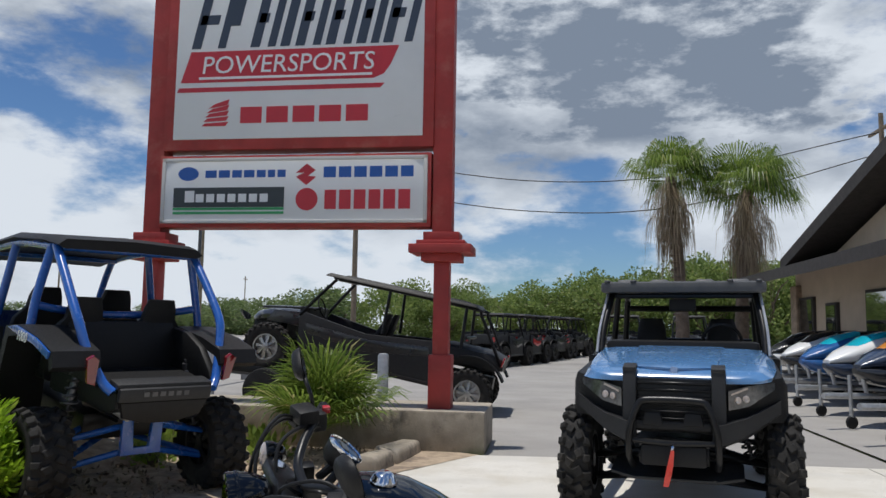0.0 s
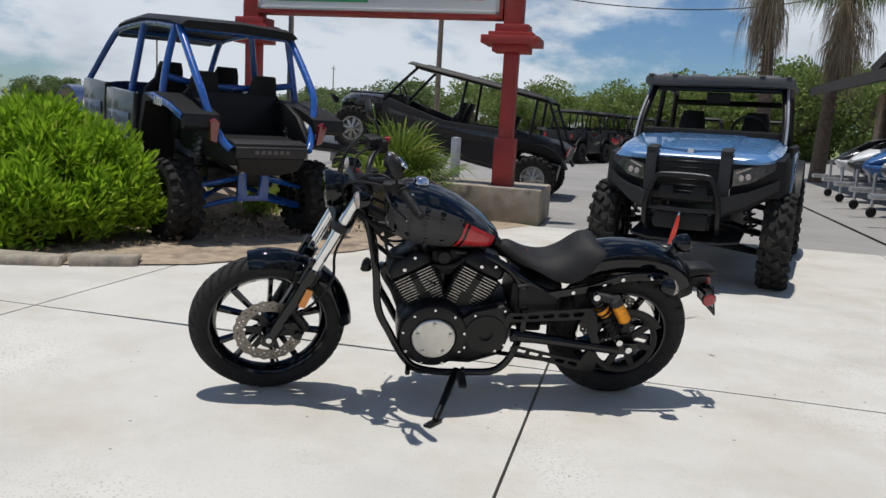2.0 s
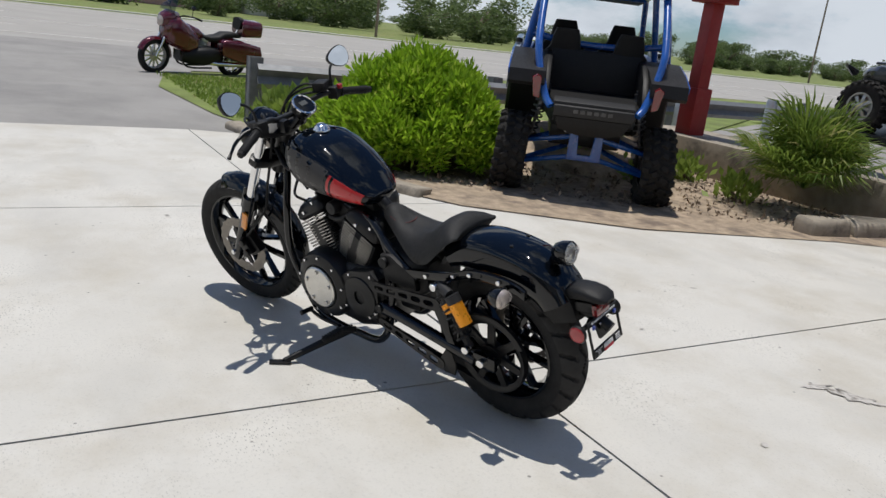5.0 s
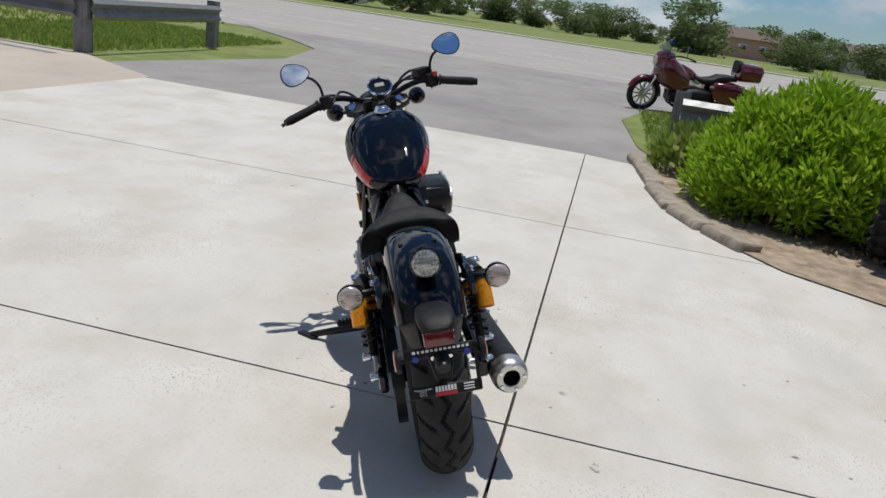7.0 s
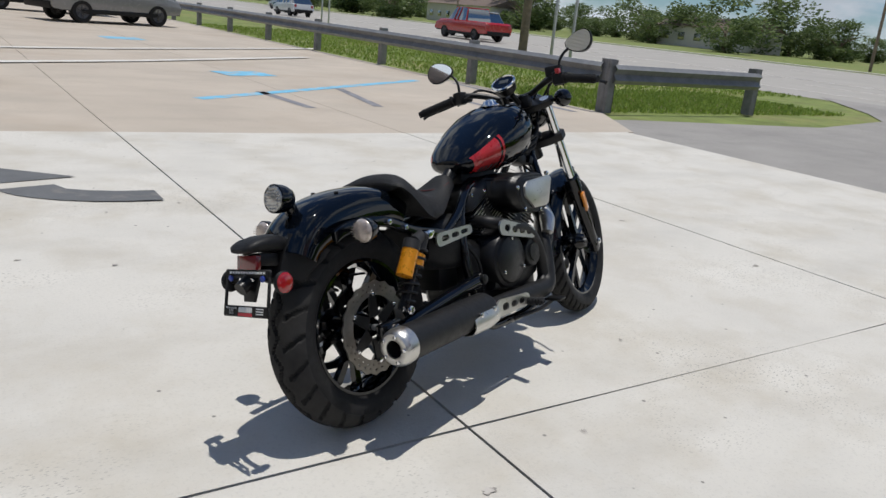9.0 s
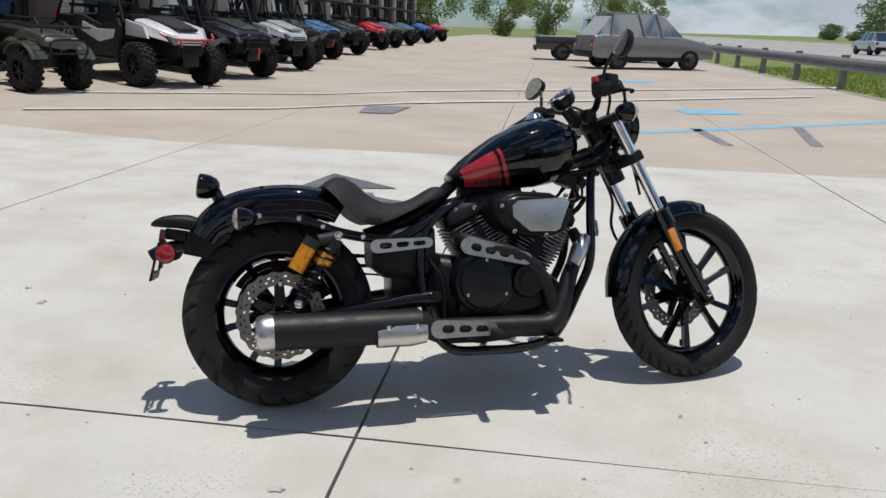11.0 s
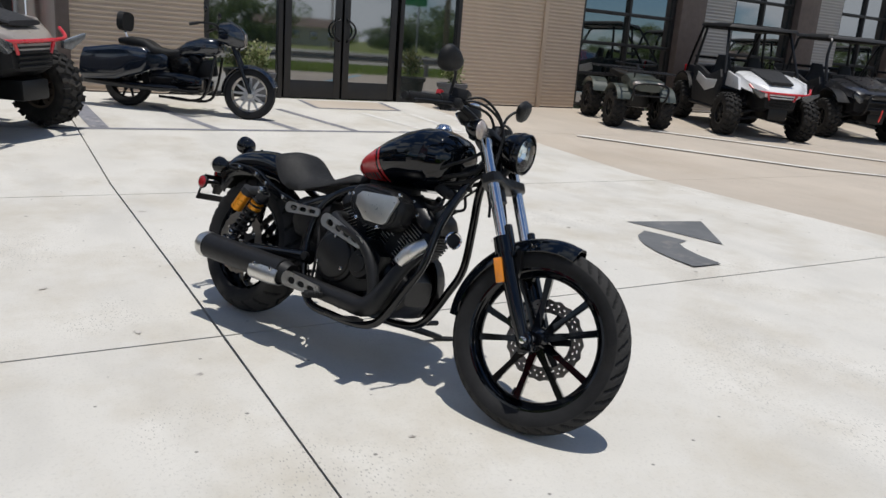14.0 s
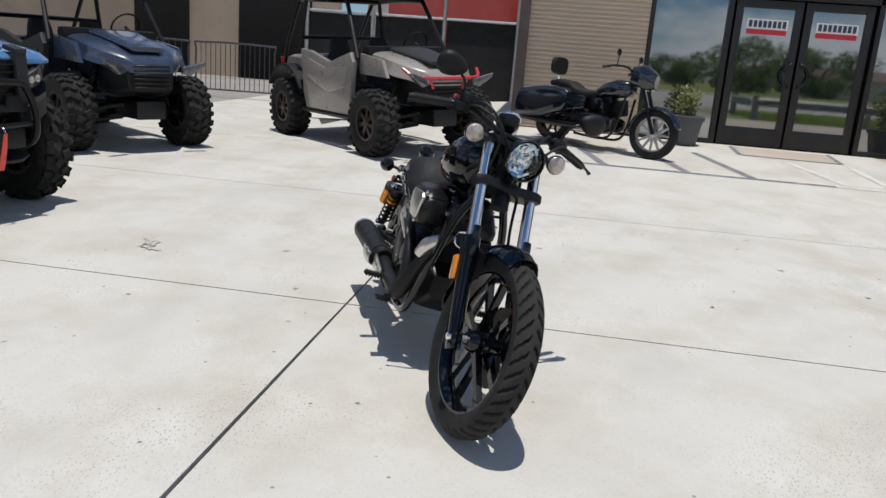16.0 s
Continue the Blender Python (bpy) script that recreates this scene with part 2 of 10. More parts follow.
def plate(bm, outline, thick, m=I4, bevel=0.0, seg=2):
    """A flat outline in local xy, extruded to +-thick/2."""
    lo = [bm.verts.new(m @ Vector((x, y, -thick / 2))) for x, y in outline]
    hi = [bm.verts.new(m @ Vector((x, y, thick / 2))) for x, y in outline]
    n = len(lo)
    fs = [bm.faces.new(list(reversed(lo))), bm.faces.new(hi)]
    for i in range(n):
        j = (i + 1) % n
        fs.append(bm.faces.new((lo[i], lo[j], hi[j], hi[i])))
    bmesh.ops.recalc_face_normals(bm, faces=fs)
    if bevel:
        es = list({e for f in fs[:2] for e in f.edges})
        bmesh.ops.bevel(bm, geom=es, offset=bevel, segments=seg, profile=0.6, affect="EDGES", clamp_overlap=True)


def side(y=0.0):
    """Local xy of an outline becomes x and z; its thickness runs along y."""
    return Matrix.Translation((0, y, 0)) @ Matrix.Rotation(radians(90), 4, "X")


def arc(cx, cz, r, a0, a1, n=12):
    return [(cx + r * math.cos(radians(a0 + (a1 - a0) * i / n)), cz + r * math.sin(radians(a0 + (a1 - a0) * i / n))) for i in range(n + 1)]


def band(bm, outer, inner, y0, y1, lip=0.0):
    """A curved sheet between two lines in xz, from y0 to y1."""
    rings = []
    for (ox, oz), (ix, iz) in zip(outer, inner):
        rings.append([(ox, y0, oz), (ox, y1, oz), (ix, y1, iz), (ix, y0, iz)])
    loft(bm, rings)
    bmesh.ops.recalc_face_normals(bm, faces=bm.faces)


def se(x, y, z, w, h, n=16, p=3.0, top=1.0):
    """A rounded section in the yz plane at x."""
    out = []
    for i in range(n):
        a = 2 * math.pi * i / n
        c, s = math.cos(a), math.sin(a)
        q = top if s > 0 else 1.0
        out.append((x, y + w / 2 * q * math.copysign(abs(c) ** (2 / p), c), z + h / 2 * math.copysign(abs(s) ** (2 / p), s)))
    return out


def raw(name, verts, faces, material, smooth=False):
    me = bpy.data.meshes.new(name)
    me.from_pydata([tuple(v) for v in verts], [], [tuple(f) for f in faces])
    me.materials.append(material)
    if smooth:
        me.shade_smooth()
    return me


def leaves(rng, centres, n, size, spread, tilt=0.7, long=1.6, up=0.3):
    """Small leaf quads scattered round the given centres: vertices and faces."""
    c = np.asarray(centres, float)
    k = rng.integers(0, len(c), n)
    d = rng.normal(size=(n, 3))
    d /= np.linalg.norm(d, axis=1)[:, None]
    p = c[k, :3] + d * (rng.random(n) ** 0.4)[:, None] * c[k, 3:4] * spread
    ax = d + rng.normal(size=(n, 3)) * tilt + np.array([0, 0, up])
    ax /= np.linalg.norm(ax, axis=1)[:, None]
    t = np.cross(ax, rng.normal(size=(n, 3)))
    t /= np.linalg.norm(t, axis=1)[:, None] + 1e-9
    s = size * (0.6 + 0.8 * rng.random(n))[:, None]
    a = ax * s * long
    q = np.stack([p, p + a * 0.5 + t * s * 0.5, p + a, p + a * 0.5 - t * s * 0.5], 1).reshape(-1, 3)
    f = np.arange(4 * n).reshape(-1, 4)
    return q, f


def gz(x, y):
    """Height of the paved ground: a slight fall to the road side, rising gently towards the hall."""
    k = min(1.0, max(0.0, (y - 3.0) / 3.0))
    k = k * k * (3 - 2 * k)
    if x < 0.7:
        return max(-0.03, 0.012 * (x - 0.7))
    return max(0.0, (0.05 - 0.032 * k) * (x - 3.5))

# ---- materials ----
M_CONC = mat("pale_concrete", (0.60, 0.577, 0.526), 0.85, var=0.08, scale=0.9, bump=0.4, bscale=110, second=(0.500, 0.462, 0.392), sec_scale=1.3, sec_at=(0.46, 0.70), world_space=True, spots=0.75)
M_BEIGE = mat("weathered_concrete", (0.475, 0.415, 0.345), 0.88, var=0.1, scale=0.5, bump=0.3, bscale=90, second=(0.42, 0.35, 0.275), sec_scale=0.3, sec_at=(0.5, 0.7), world_space=True, spots=0.5)
M_ASPH = mat("worn_asphalt", (0.30, 0.285, 0.265), 0.9, var=0.12, scale=0.6, bump=0.6, bscale=160, second=(0.21, 0.20, 0.19), sec_scale=0.25, sec_at=(0.52, 0.7), world_space=True, spots=0.6)
M_ROAD = mat("road_asphalt", (0.36, 0.34, 0.31), 0.9, var=0.08, scale=0.3, bump=0.4, bscale=120, world_space=True)
M_GRASS = mat("grass_ground", (0.16, 0.20, 0.05), 0.95, var=0.35, scale=1.4, bump=0.8, bscale=30, second=(0.27, 0.24, 0.10), sec_scale=0.25, sec_at=(0.5, 0.7), world_space=True)
M_SOIL = mat("mulched_soil", (0.36, 0.28, 0.20), 0.95, var=0.3, scale=9, bump=1.0, bscale=40, second=(0.17, 0.13, 0.10), sec_scale=3.0, sec_at=(0.5, 0.65), world_space=True)
M_JOINT = mat("joint_filler", (0.06, 0.055, 0.05), 0.95, var=0.3, scale=20)
M_PAINTW = mat("road_paint_white", (0.72, 0.70, 0.66), 0.8, var=0.15, scale=3, second=(0.50, 0.45, 0.38), sec_scale=3, sec_at=(0.5, 0.62), world_space=True)
M_PAINTB = mat("road_paint_blue", (0.16, 0.46, 0.66), 0.8, var=0.15, scale=3, second=(0.45, 0.42, 0.38), sec_scale=4, sec_at=(0.5, 0.65), world_space=True)
M_PAINTG = mat("road_paint_grey", (0.12, 0.125, 0.13), 0.85, var=0.15, scale=3, second=(0.2, 0.19, 0.18), sec_scale=5, sec_at=(0.55, 0.7), world_space=True)
M_KERB = mat("kerb_concrete", (0.33, 0.285, 0.225), 0.9, var=0.25, scale=5, bump=0.8, bscale=50, second=(0.13, 0.115, 0.095), sec_scale=3, sec_at=(0.52, 0.68))
M_SIGNRED = mat("sun_faded_red_paint", (0.36, 0.035, 0.03), 0.55, var=0.2, scale=3, bump=0.2, bscale=40, second=(0.44, 0.11, 0.08), sec_scale=2.2, sec_at=(0.55, 0.75))
M_SIGNW = mat("sign_face_white", (0.74, 0.75, 0.75), 0.35, var=0.03, scale=2)
M_SIGNTRIM = mat("sign_trim_grey", (0.62, 0.60, 0.57), 0.5, var=0.05, scale=2)
M_NAVY = mat("sign_navy", (0.035, 0.05, 0.08), 0.4, var=0.05)
M_RED = mat("sign_red", (0.50, 0.025, 0.04), 0.4, var=0.05)
M_BLUEINK = mat("sign_blue", (0.02, 0.11, 0.42), 0.4, var=0.05)
M_BLACKINK = mat("sign_black", (0.03, 0.04, 0.045), 0.4, var=0.05)
M_GREEN = mat("sign_green", (0.04, 0.34, 0.12), 0.4, var=0.05)
M_RUBBER = mat("tyre_rubber", (0.017, 0.017, 0.0175), 0.66, var=0.25, scale=14, bump=0.35, bscale=130, second=(0.028, 0.026, 0.023), sec_scale=5, sec_at=(0.6, 0.85), spec=0.2)
M_TREAD = mat("dusty_tread_rubber", (0.034, 0.033, 0.032), 0.85, var=0.2, scale=14, spec=0.2)
M_DUSTRUB = mat("dusty_tyre_rubber", (0.02, 0.019, 0.018), 0.85, var=0.3, scale=9, bump=0.5, bscale=90, second=(0.06, 0.054, 0.046), sec_scale=4, sec_at=(0.52, 0.8), spec=0.3)
M_PLASTIC = mat("black_plastic", (0.008, 0.008, 0.0085), 0.52, var=0.15, scale=20, bump=0.25, bscale=260, spec=0.3)
M_DARKPLA = mat("dark_grey_plastic", (0.022, 0.0225, 0.024), 0.55, var=0.12, scale=15, bump=0.2, bscale=220, spec=0.35)
M_MATTEBLK = mat("satin_black_metal", (0.005, 0.005, 0.0055), 0.38, var=0.15, scale=18, bump=0.08, bscale=200, spec=0.35)
M_GLOSSBLK = mat("gloss_black_paint", (0.0025, 0.003, 0.0042), 0.3, spec=0.0, var=0.1, scale=5, coat=1.0, rvar=0.03)
M_BIKEPNT = mat("metallic_midnight_paint", (0.0018, 0.0028, 0.0048), 0.3, metal=0.0, spec=0.0, var=0.1, scale=4, coat=1.0, rvar=0.03)
M_GREYTANK = mat("matte_grey_tank", (0.048, 0.047, 0.0475), 0.5, var=0.05, scale=5, spec=0.3)
M_REDPNT = mat("red_tank_panel", (0.46, 0.018, 0.022), 0.3, var=0.06, scale=6, coat=0.6)
M_CHROME = mat("chrome", (0.80, 0.80, 0.80), 0.08, metal=1.0, var=0.04, rvar=0.04)
M_ALU = mat("brushed_aluminium", (0.58, 0.56, 0.53), 0.32, metal=1.0, var=0.06, scale=30, bump=0.05, bscale=300)
M_STEEL = mat("galvanised_steel", (0.50, 0.51, 0.52), 0.45, metal=0.85, var=0.15, scale=12, bump=0.1, bscale=60)
M_DISC = mat("brake_disc_steel", (0.25, 0.23, 0.205), 0.45, metal=1.0, var=0.1, scale=25)
M_GOLD = mat("gold_anodised", (0.80, 0.31, 0.018), 0.30, metal=0.45, var=0.06, scale=20)
M_LEATHER = mat("black_seat_vinyl", (0.010, 0.0098, 0.0098), 0.62, var=0.15, scale=30, bump=0.35, bscale=420, spec=0.35)
M_LENSRED = mat("red_lens", (0.34, 0.012, 0.016), 0.12, var=0.1, scale=40, coat=1.0)
M_LENSDRK = mat("dark_red_lens", (0.16, 0.008, 0.010), 0.15, var=0.1, scale=40, coat=1.0)
M_LENSORG = mat("amber_lens", (0.75, 0.25, 0.02), 0.15, var=0.1, scale=40, coat=1.0)
M_LENSCLR = mat("clear_ribbed_lens", (0.52, 0.45, 0.40), 0.12, metal=0.4, var=0.25, scale=60, coat=1.0, bump=0.3, bscale=180)
M_MIRROR = mat("mirror_glass", (0.92, 0.94, 0.96), 0.02, metal=1.0, var=0.0, rvar=0.0)
M_GLASSDK = mat("tinted_shop_glass", (0.010, 0.016, 0.014), 0.025, var=0.1, spec=1.0, rvar=0.01, coat=1.0)
M_GLASSDK.node_tree.nodes["Principled BSDF"].inputs["IOR"].default_value = 2.3
M_CLEAR = glass("clear_glass")
M_SMOKE = glass("smoked_glass", (0.35, 0.37, 0.38))
M_WOODGREY = mat("weathered_timber", (0.22, 0.17, 0.12), 0.85, var=0.3, scale=5, bump=0.7, bscale=35)
M_BARK = mat("bark", (0.16, 0.12, 0.09), 0.95, var=0.35, scale=7, bump=1.0, bscale=22)
M_ENGINE = mat("satin_black_engine", (0.006, 0.006, 0.0065), 0.36, var=0.12, scale=25, bump=0.12, bscale=260, spec=0.35)
M_SATINALU = mat("satin_aluminium", (0.64, 0.63, 0.60), 0.34, metal=1.0, var=0.05, scale=30, bump=0.04, bscale=400)
M_EXH = mat("matte_black_exhaust", (0.009, 0.009, 0.0095), 0.5, var=0.12, scale=14, bump=0.1, bscale=200, spec=0.35)
# near-black colour painted as the shade inside openings and tread grooves
M_SHADEBLK = mat("shade_black", (0.004, 0.004, 0.004), 0.9, var=0.1)
M_FACET = mat("faceted_reflector", (0.85, 0.87, 0.9), 0.05, metal=1.0, var=0.03, rvar=0.01)
M_LCD = mat("lcd_grey", (0.06, 0.066, 0.066), 0.4, var=0.03)
M_REDSEAM = mat("dark_red_thread", (0.10, 0.012, 0.012), 0.8, var=0.1)
M_TAILCLR = mat("clear_tail_lens", (0.42, 0.42, 0.40), 0.14, metal=0.55, var=0.3, scale=50, coat=1.0)
M_BLUECAP = mat("blue_cap", (0.01, 0.04, 0.30), 0.3, var=0.1)

# ---- ground ----
def sheet(name, pts, z, material, label, category, kind="structure", thick=0.0):
    bm = B()
    vs = [bm.verts.new((x, y, z)) for x, y in pts]
    f = bm.faces.new(vs)
    f.normal_update()
    if f.normal.z < 0:
        f.normal_flip()
    if thick:
        r = bmesh.ops.extrude_face_region(bm, geom=[f])
        for v in r["geom"]:
            if isinstance(v, bmesh.types.BMVert):
                v.co.z -= thick
        bmesh.ops.recalc_face_normals(bm, faces=bm.faces)
    return solid(name, bm, material, label, category, kind=kind, smooth=False)


def rect(x0, y0, x1, y1):
    return [(x0, y0), (x1, y0), (x1, y1), (x0, y1)]


sheet("ground", rect(-1500, -1500, 1500, 1500), -0.06, M_GRASS, "grassy flat ground reaching the horizon", "ground")
sheet("asphalt_lot", [(-6.55, -4.2), (-6.55, 2.7), (-6.4, 3.4), (-9.5, 3.6), (-11.5, 3.6), (-14.5, 4.4), (-17.5, 12), (-21, 18), (-21, -9), (-17.2, -5.4), (-15.6, -4.2), (-12, -3.4), (-8, -4.1)], -0.042, M_ASPH, "worn grey asphalt driveway apron meeting the road", "driveway")
sheet("back_lot", [(-6.0, 9.6), (-0.8, 9.4), (-0.8, 8.47), (3.5, 8.47), (3.5, 60), (-14, 60), (-14, 24), (-9, 14)], -0.04, M_ASPH, "pale grey asphalt lot behind the concrete apron", "parking lot")
sheet("road", rect(-56, -900, -20, 900), -0.05, M_ROAD, "wide pale grey highway with worn lanes", "road")
sheet("sidewalk", rect(-59.6, -900, -58.0, 900), 0.0, M_CONC, "narrow pale concrete footway beyond the road", "footway", thick=0.1)
bm = B()
for x in (-23.2, -31.5, -32.1, -44.0, -52.5):
    if x in (-31.5, -32.1, -23.2, -52.5):
        box(bm, 0.14, 1200, 0.004, at(x, 0, -0.046))
for k in range(-30, 31):
    for x in (-27.4, -38.0, -44.5):
        box(bm, 0.13, 3.0, 0.004, at(x, k * 12.0, -0.046))
solid("lane_marking", bm, M_PAINTW, "worn white and pale lane lines on the highway", "road marking", kind="structure")

# concrete apron and beige lot, one panel at a time, with open joints
def draped(bm, o, n=1, z=0.0, thick=0.1):
    """A paving panel over outline o that follows the ground; four-cornered ones are gridded."""
    if len(o) == 4:
        (x0, y0), (x1, y1) = o[0], o[2]
        nx = 3
        ny = 1 if x1 <= 3.4 or y1 < 2.9 else 6
        g = [[bm.verts.new((x0 + (x1 - x0) * i / nx, y0 + (y1 - y0) * j / ny, z + gz(x0 + (x1 - x0) * i / nx, y0 + (y1 - y0) * j / ny))) for j in range(ny + 1)] for i in range(nx + 1)]
        top = [bm.faces.new((g[i][j], g[i + 1][j], g[i + 1][j + 1], g[i][j + 1])) for i in range(nx) for j in range(ny)]
    else:
        top = [bm.faces.new([bm.verts.new((x, y, z + gz(x, y))) for x, y in o])]
    edge = [e for e in bm.edges if e.is_boundary]
    r = bmesh.ops.extrude_edge_only(bm, edges=edge)
    for v in r["geom"]:
        if isinstance(v, bmesh.types.BMVert):
            v.co.z -= thick
    bmesh.ops.recalc_face_normals(bm, faces=bm.faces)
    if top[0].normal.z < 0:
        bmesh.ops.reverse_faces(bm, faces=bm.faces)


def draped_sheet(name, x0, y0, x1, y1, z, material, label, category):
    bm = B()
    nx, ny = max(1, int((x1 - x0) / 1.6)), max(1, int((y1 - y0) / 1.5))
    g = [[bm.verts.new((x0 + (x1 - x0) * i / nx, y0 + (y1 - y0) * j / ny, z + gz(x0 + (x1 - x0) * i / nx, y0 + (y1 - y0) * j / ny))) for j in range(ny + 1)] for i in range(nx + 1)]
    for i in range(nx):
        for j in range(ny):
            bm.faces.new((g[i][j], g[i + 1][j], g[i + 1][j + 1], g[i][j + 1]))
    return solid(name, bm, material, label, category, kind="structure", smooth=False)


XS = [-6.6, -3.07, 0.0, 3.07, 6.14, 9.12]
YS = [-2.955, 2.73, 8.45]
apron = thing("concrete_apron", I4, "pale broom-finished concrete apron with dark joints", "pavement", kind="structure")
sheet("joint_bed", [(-6.58, -2.93), (3.5, -2.93), (3.5, 8.43), (-0.9, 8.43), (-1.6, 7.6), (-2.6, 5.2), (-3.4, 4.05), (-4.3, 3.5), (-6.4, 3.3)], -0.05, M_JOINT, "dark dirt-filled joints between concrete panels", "joint")
draped_sheet("joint_bed", 3.5, -2.93, 9.12, 8.43, -0.012, M_JOINT, "dark dirt-filled joints between concrete panels", "joint")
for i in range(5):
    for j in range(2):
        x0, x1, y0, y1 = XS[i] + 0.006, XS[i + 1] - 0.006, YS[j] + 0.006, YS[j + 1] - 0.006
        cut = [(x0, x1)]
        if i == 3:
            cut = [(x0, 3.5), (3.5, x1)]
        for a, b in cut:
            if j == 1 and i == 0:
                o = [(x0, y0), (x1, y0), (x1, 4.3), (-3.45, 4.0), (-4.3, 3.58), (-6.4, 3.38)]
            elif j == 1 and i == 1:
                o = [(x0, y0), (x1, y0), (x1, y1), (-0.9, y1), (-1.6, 7.4), (-2.2, 5.6), (-3.064, 4.3)]
            else:
                o = rect(a, y0, b, y1)
            bm = B()
            draped(bm, o)
            part("concrete_panel", bm, M_CONC, apron, smooth=False)
# the yard drive beside and behind the hall corner
draped_sheet("yard_drive", 9.12, 2.62, 40, 8.44, -0.004, M_CONC, "pale concrete drive into the fenced yard", "pavement")
draped_sheet("back_drive", 3.5, 8.46, 40, 60, -0.012, M_ASPH, "pale grey asphalt lot before the low shop", "parking lot")
lot = thing("beige_lot", I4, "sun-bleached beige concrete parking lot with joints", "parking lot", kind="structure")
sheet("lot_joint_bed", [(-6.75, -2.97), (3.5, -2.97), (3.5, -110), (-8.0, -110), (-8.0, -4.9)], -0.05, M_JOINT, "dark joints between beige lot panels", "joint")
draped_sheet("lot_joint_bed", 3.5, -110, 9.12, -2.97, -0.016, M_JOINT, "dark joints between beige lot panels", "joint")
LY = [-2.965, -9.0, -15.1, -21.2, -27.3, -33.4, -39.5, -110]
LX = [-8.0, -3.07, 0.0, 3.07, 3.5, 6.14, 9.12]
for i in range(6):
    for j in range(7):
        x0, x1, y1, y0 = LX[i] + (0.0 if LX[i] == 3.5 else 0.004), LX[i + 1] - (0.0 if LX[i + 1] == 3.5 else 0.004), LY[j] - 0.004, LY[j + 1] + 0.004
        bm = B()
        draped(bm, [(x0, y0), (x1, y0), (x1, y1), (-6.75, y1), (-8.0, -4.9)] if i == 0 and j == 0 else rect(x0, y0, x1, y1), z=-0.006)
        part("concrete_panel", bm, M_BEIGE, lot, smooth=False)

# ---- planting bed with kerb, timber-like edging ----
BED = [(-6.5, 3.45), (-4.3, 3.66), (-3.4, 4.1), (-2.7, 4.95), (-2.15, 5.7), (-1.85, 6.6), (-1.55, 8.3), (-1.5, 8.75), (-6.5, 9.9), (-9.0, 14.0), (-14.0, 22), (-17, 12), (-14.3, 4.2), (-11.0, 2.6), (-8.0, 3.2)]
rb = np.random.default_rng(5)
sheet("planting_bed", [(-6.5, 3.4), (-4.3, 3.55), (-3.6, 3.82), (-2.95, 4.25), (-2.1, 5.5), (-1.5, 7.3), (-0.85, 8.47), (-1.5, 8.75), (-6.5, 9.9), (-7.4, 8.6), (-7.4, 4.2)], -0.018, M_SOIL, "dry mulched planting bed with leaf litter", "planting bed")
sheet("bed_grass", [(-6.9, 3.6), (-7.4, 4.3), (-7.4, 8.6), (-6.5, 9.9), (-9, 14), (-14, 22), (-18, 22), (-17, 12), (-13.6, 3.7), (-11, 3.15), (-8, 3.35)], -0.03, M_GRASS, "patchy grass strip behind the guardrail", "grass")
kerb = thing("kerb", I4, "weathered beige concrete kerb round the planting bed", "kerb", kind="structure")


def kerb_piece(a, b, w=0.20, h=0.04):
    d = Vector((b[0] - a[0], b[1] - a[1], 0))
    bm = B()
    box(bm, d.length - 0.02, w, h + 0.1, at(0, 0, h / 2 - 0.05), 0.045, 3)
    for v in bm.verts:
        v.co += noise.noise_vector(v.co * 5 + Vector((a[0], a[1], 0))) * 0.04
    part("kerb_stone", bm, M_KERB, kerb, m=at((a[0] + b[0]) / 2, (a[1] + b[1]) / 2, 0, rz=math.degrees(math.atan2(d.y, d.x))))


KL = [(-6.9, 3.32), (-6.1, 3.4), (-5.2, 3.47), (-4.3, 3.6), (-3.75, 3.82), (-3.3, 4.1)]
for a, b in zip(KL, KL[1:]):
    kerb_piece(a, b)
for a, b in (((-1.82, 7.2), (-1.72, 7.7)), ((-1.72, 7.7), (-1.6, 8.56))):
    kerb_piece(a, b, 0.24, 0.12)
bm = B()
box(bm, 5.0, 1.15, 0.46, at(-3.3, 9.15, 0.19), 0.03, 2)
solid("sign_plinth", bm, M_KERB, "long low weathered concrete plinth under the sign", "plinth", kind="structure")

# ---- roadside sign ----
sign = thing("roadside_sign", at(0, 8.9, 0), "tall faded red dealership sign with two white panels", "sign")
for cx, nm in ((-1.34, "post"), (-4.93, "post")):
    bm = B()
    box(bm, 0.23, 0.24, 5.6, at(cx, 0, 4.9), 0.01)
    part(nm, bm, M_SIGNRED, sign)
    bm = B()
    box(bm, 0.18, 0.2, 1.8, at(cx, 0, 1.32), 0.012)
    box(bm, 0.26, 0.28, 0.62, at(cx, 0, 0.72), 0.015)
    part("lower_post", bm, M_SIGNRED, sign)
    bm = B()
    for w, z0, z1 in ((0.42, 2.34, 2.44), (0.56, 2.27, 2.34), (0.72, 2.19, 2.29), (0.46, 2.1, 2.19)):
        box(bm, w, w * 0.8, z1 - z0, at(cx, 0, (z0 + z1) / 2), 0.008)
    part("capital", bm, M_SIGNRED, sign, "stepped red collar")


def panel(x0, x1, z0, z1, rim, name):
    bm = B()
    box(bm, x1 - x0, 0.30, z1 - z0, at((x0 + x1) / 2, 0, (z0 + z1) / 2), 0.01)
    ob = part(name, bm, M_SIGNRED, sign)
    bm = B()
    box(bm, x1 - x0 - 2 * rim, 0.02, z1 - z0 - 2 * rim, at((x0 + x1) / 2, -0.155, (z0 + z1) / 2), 0.006)
    part("face", bm, M_SIGNW, ob, "white acrylic face")
    return ob


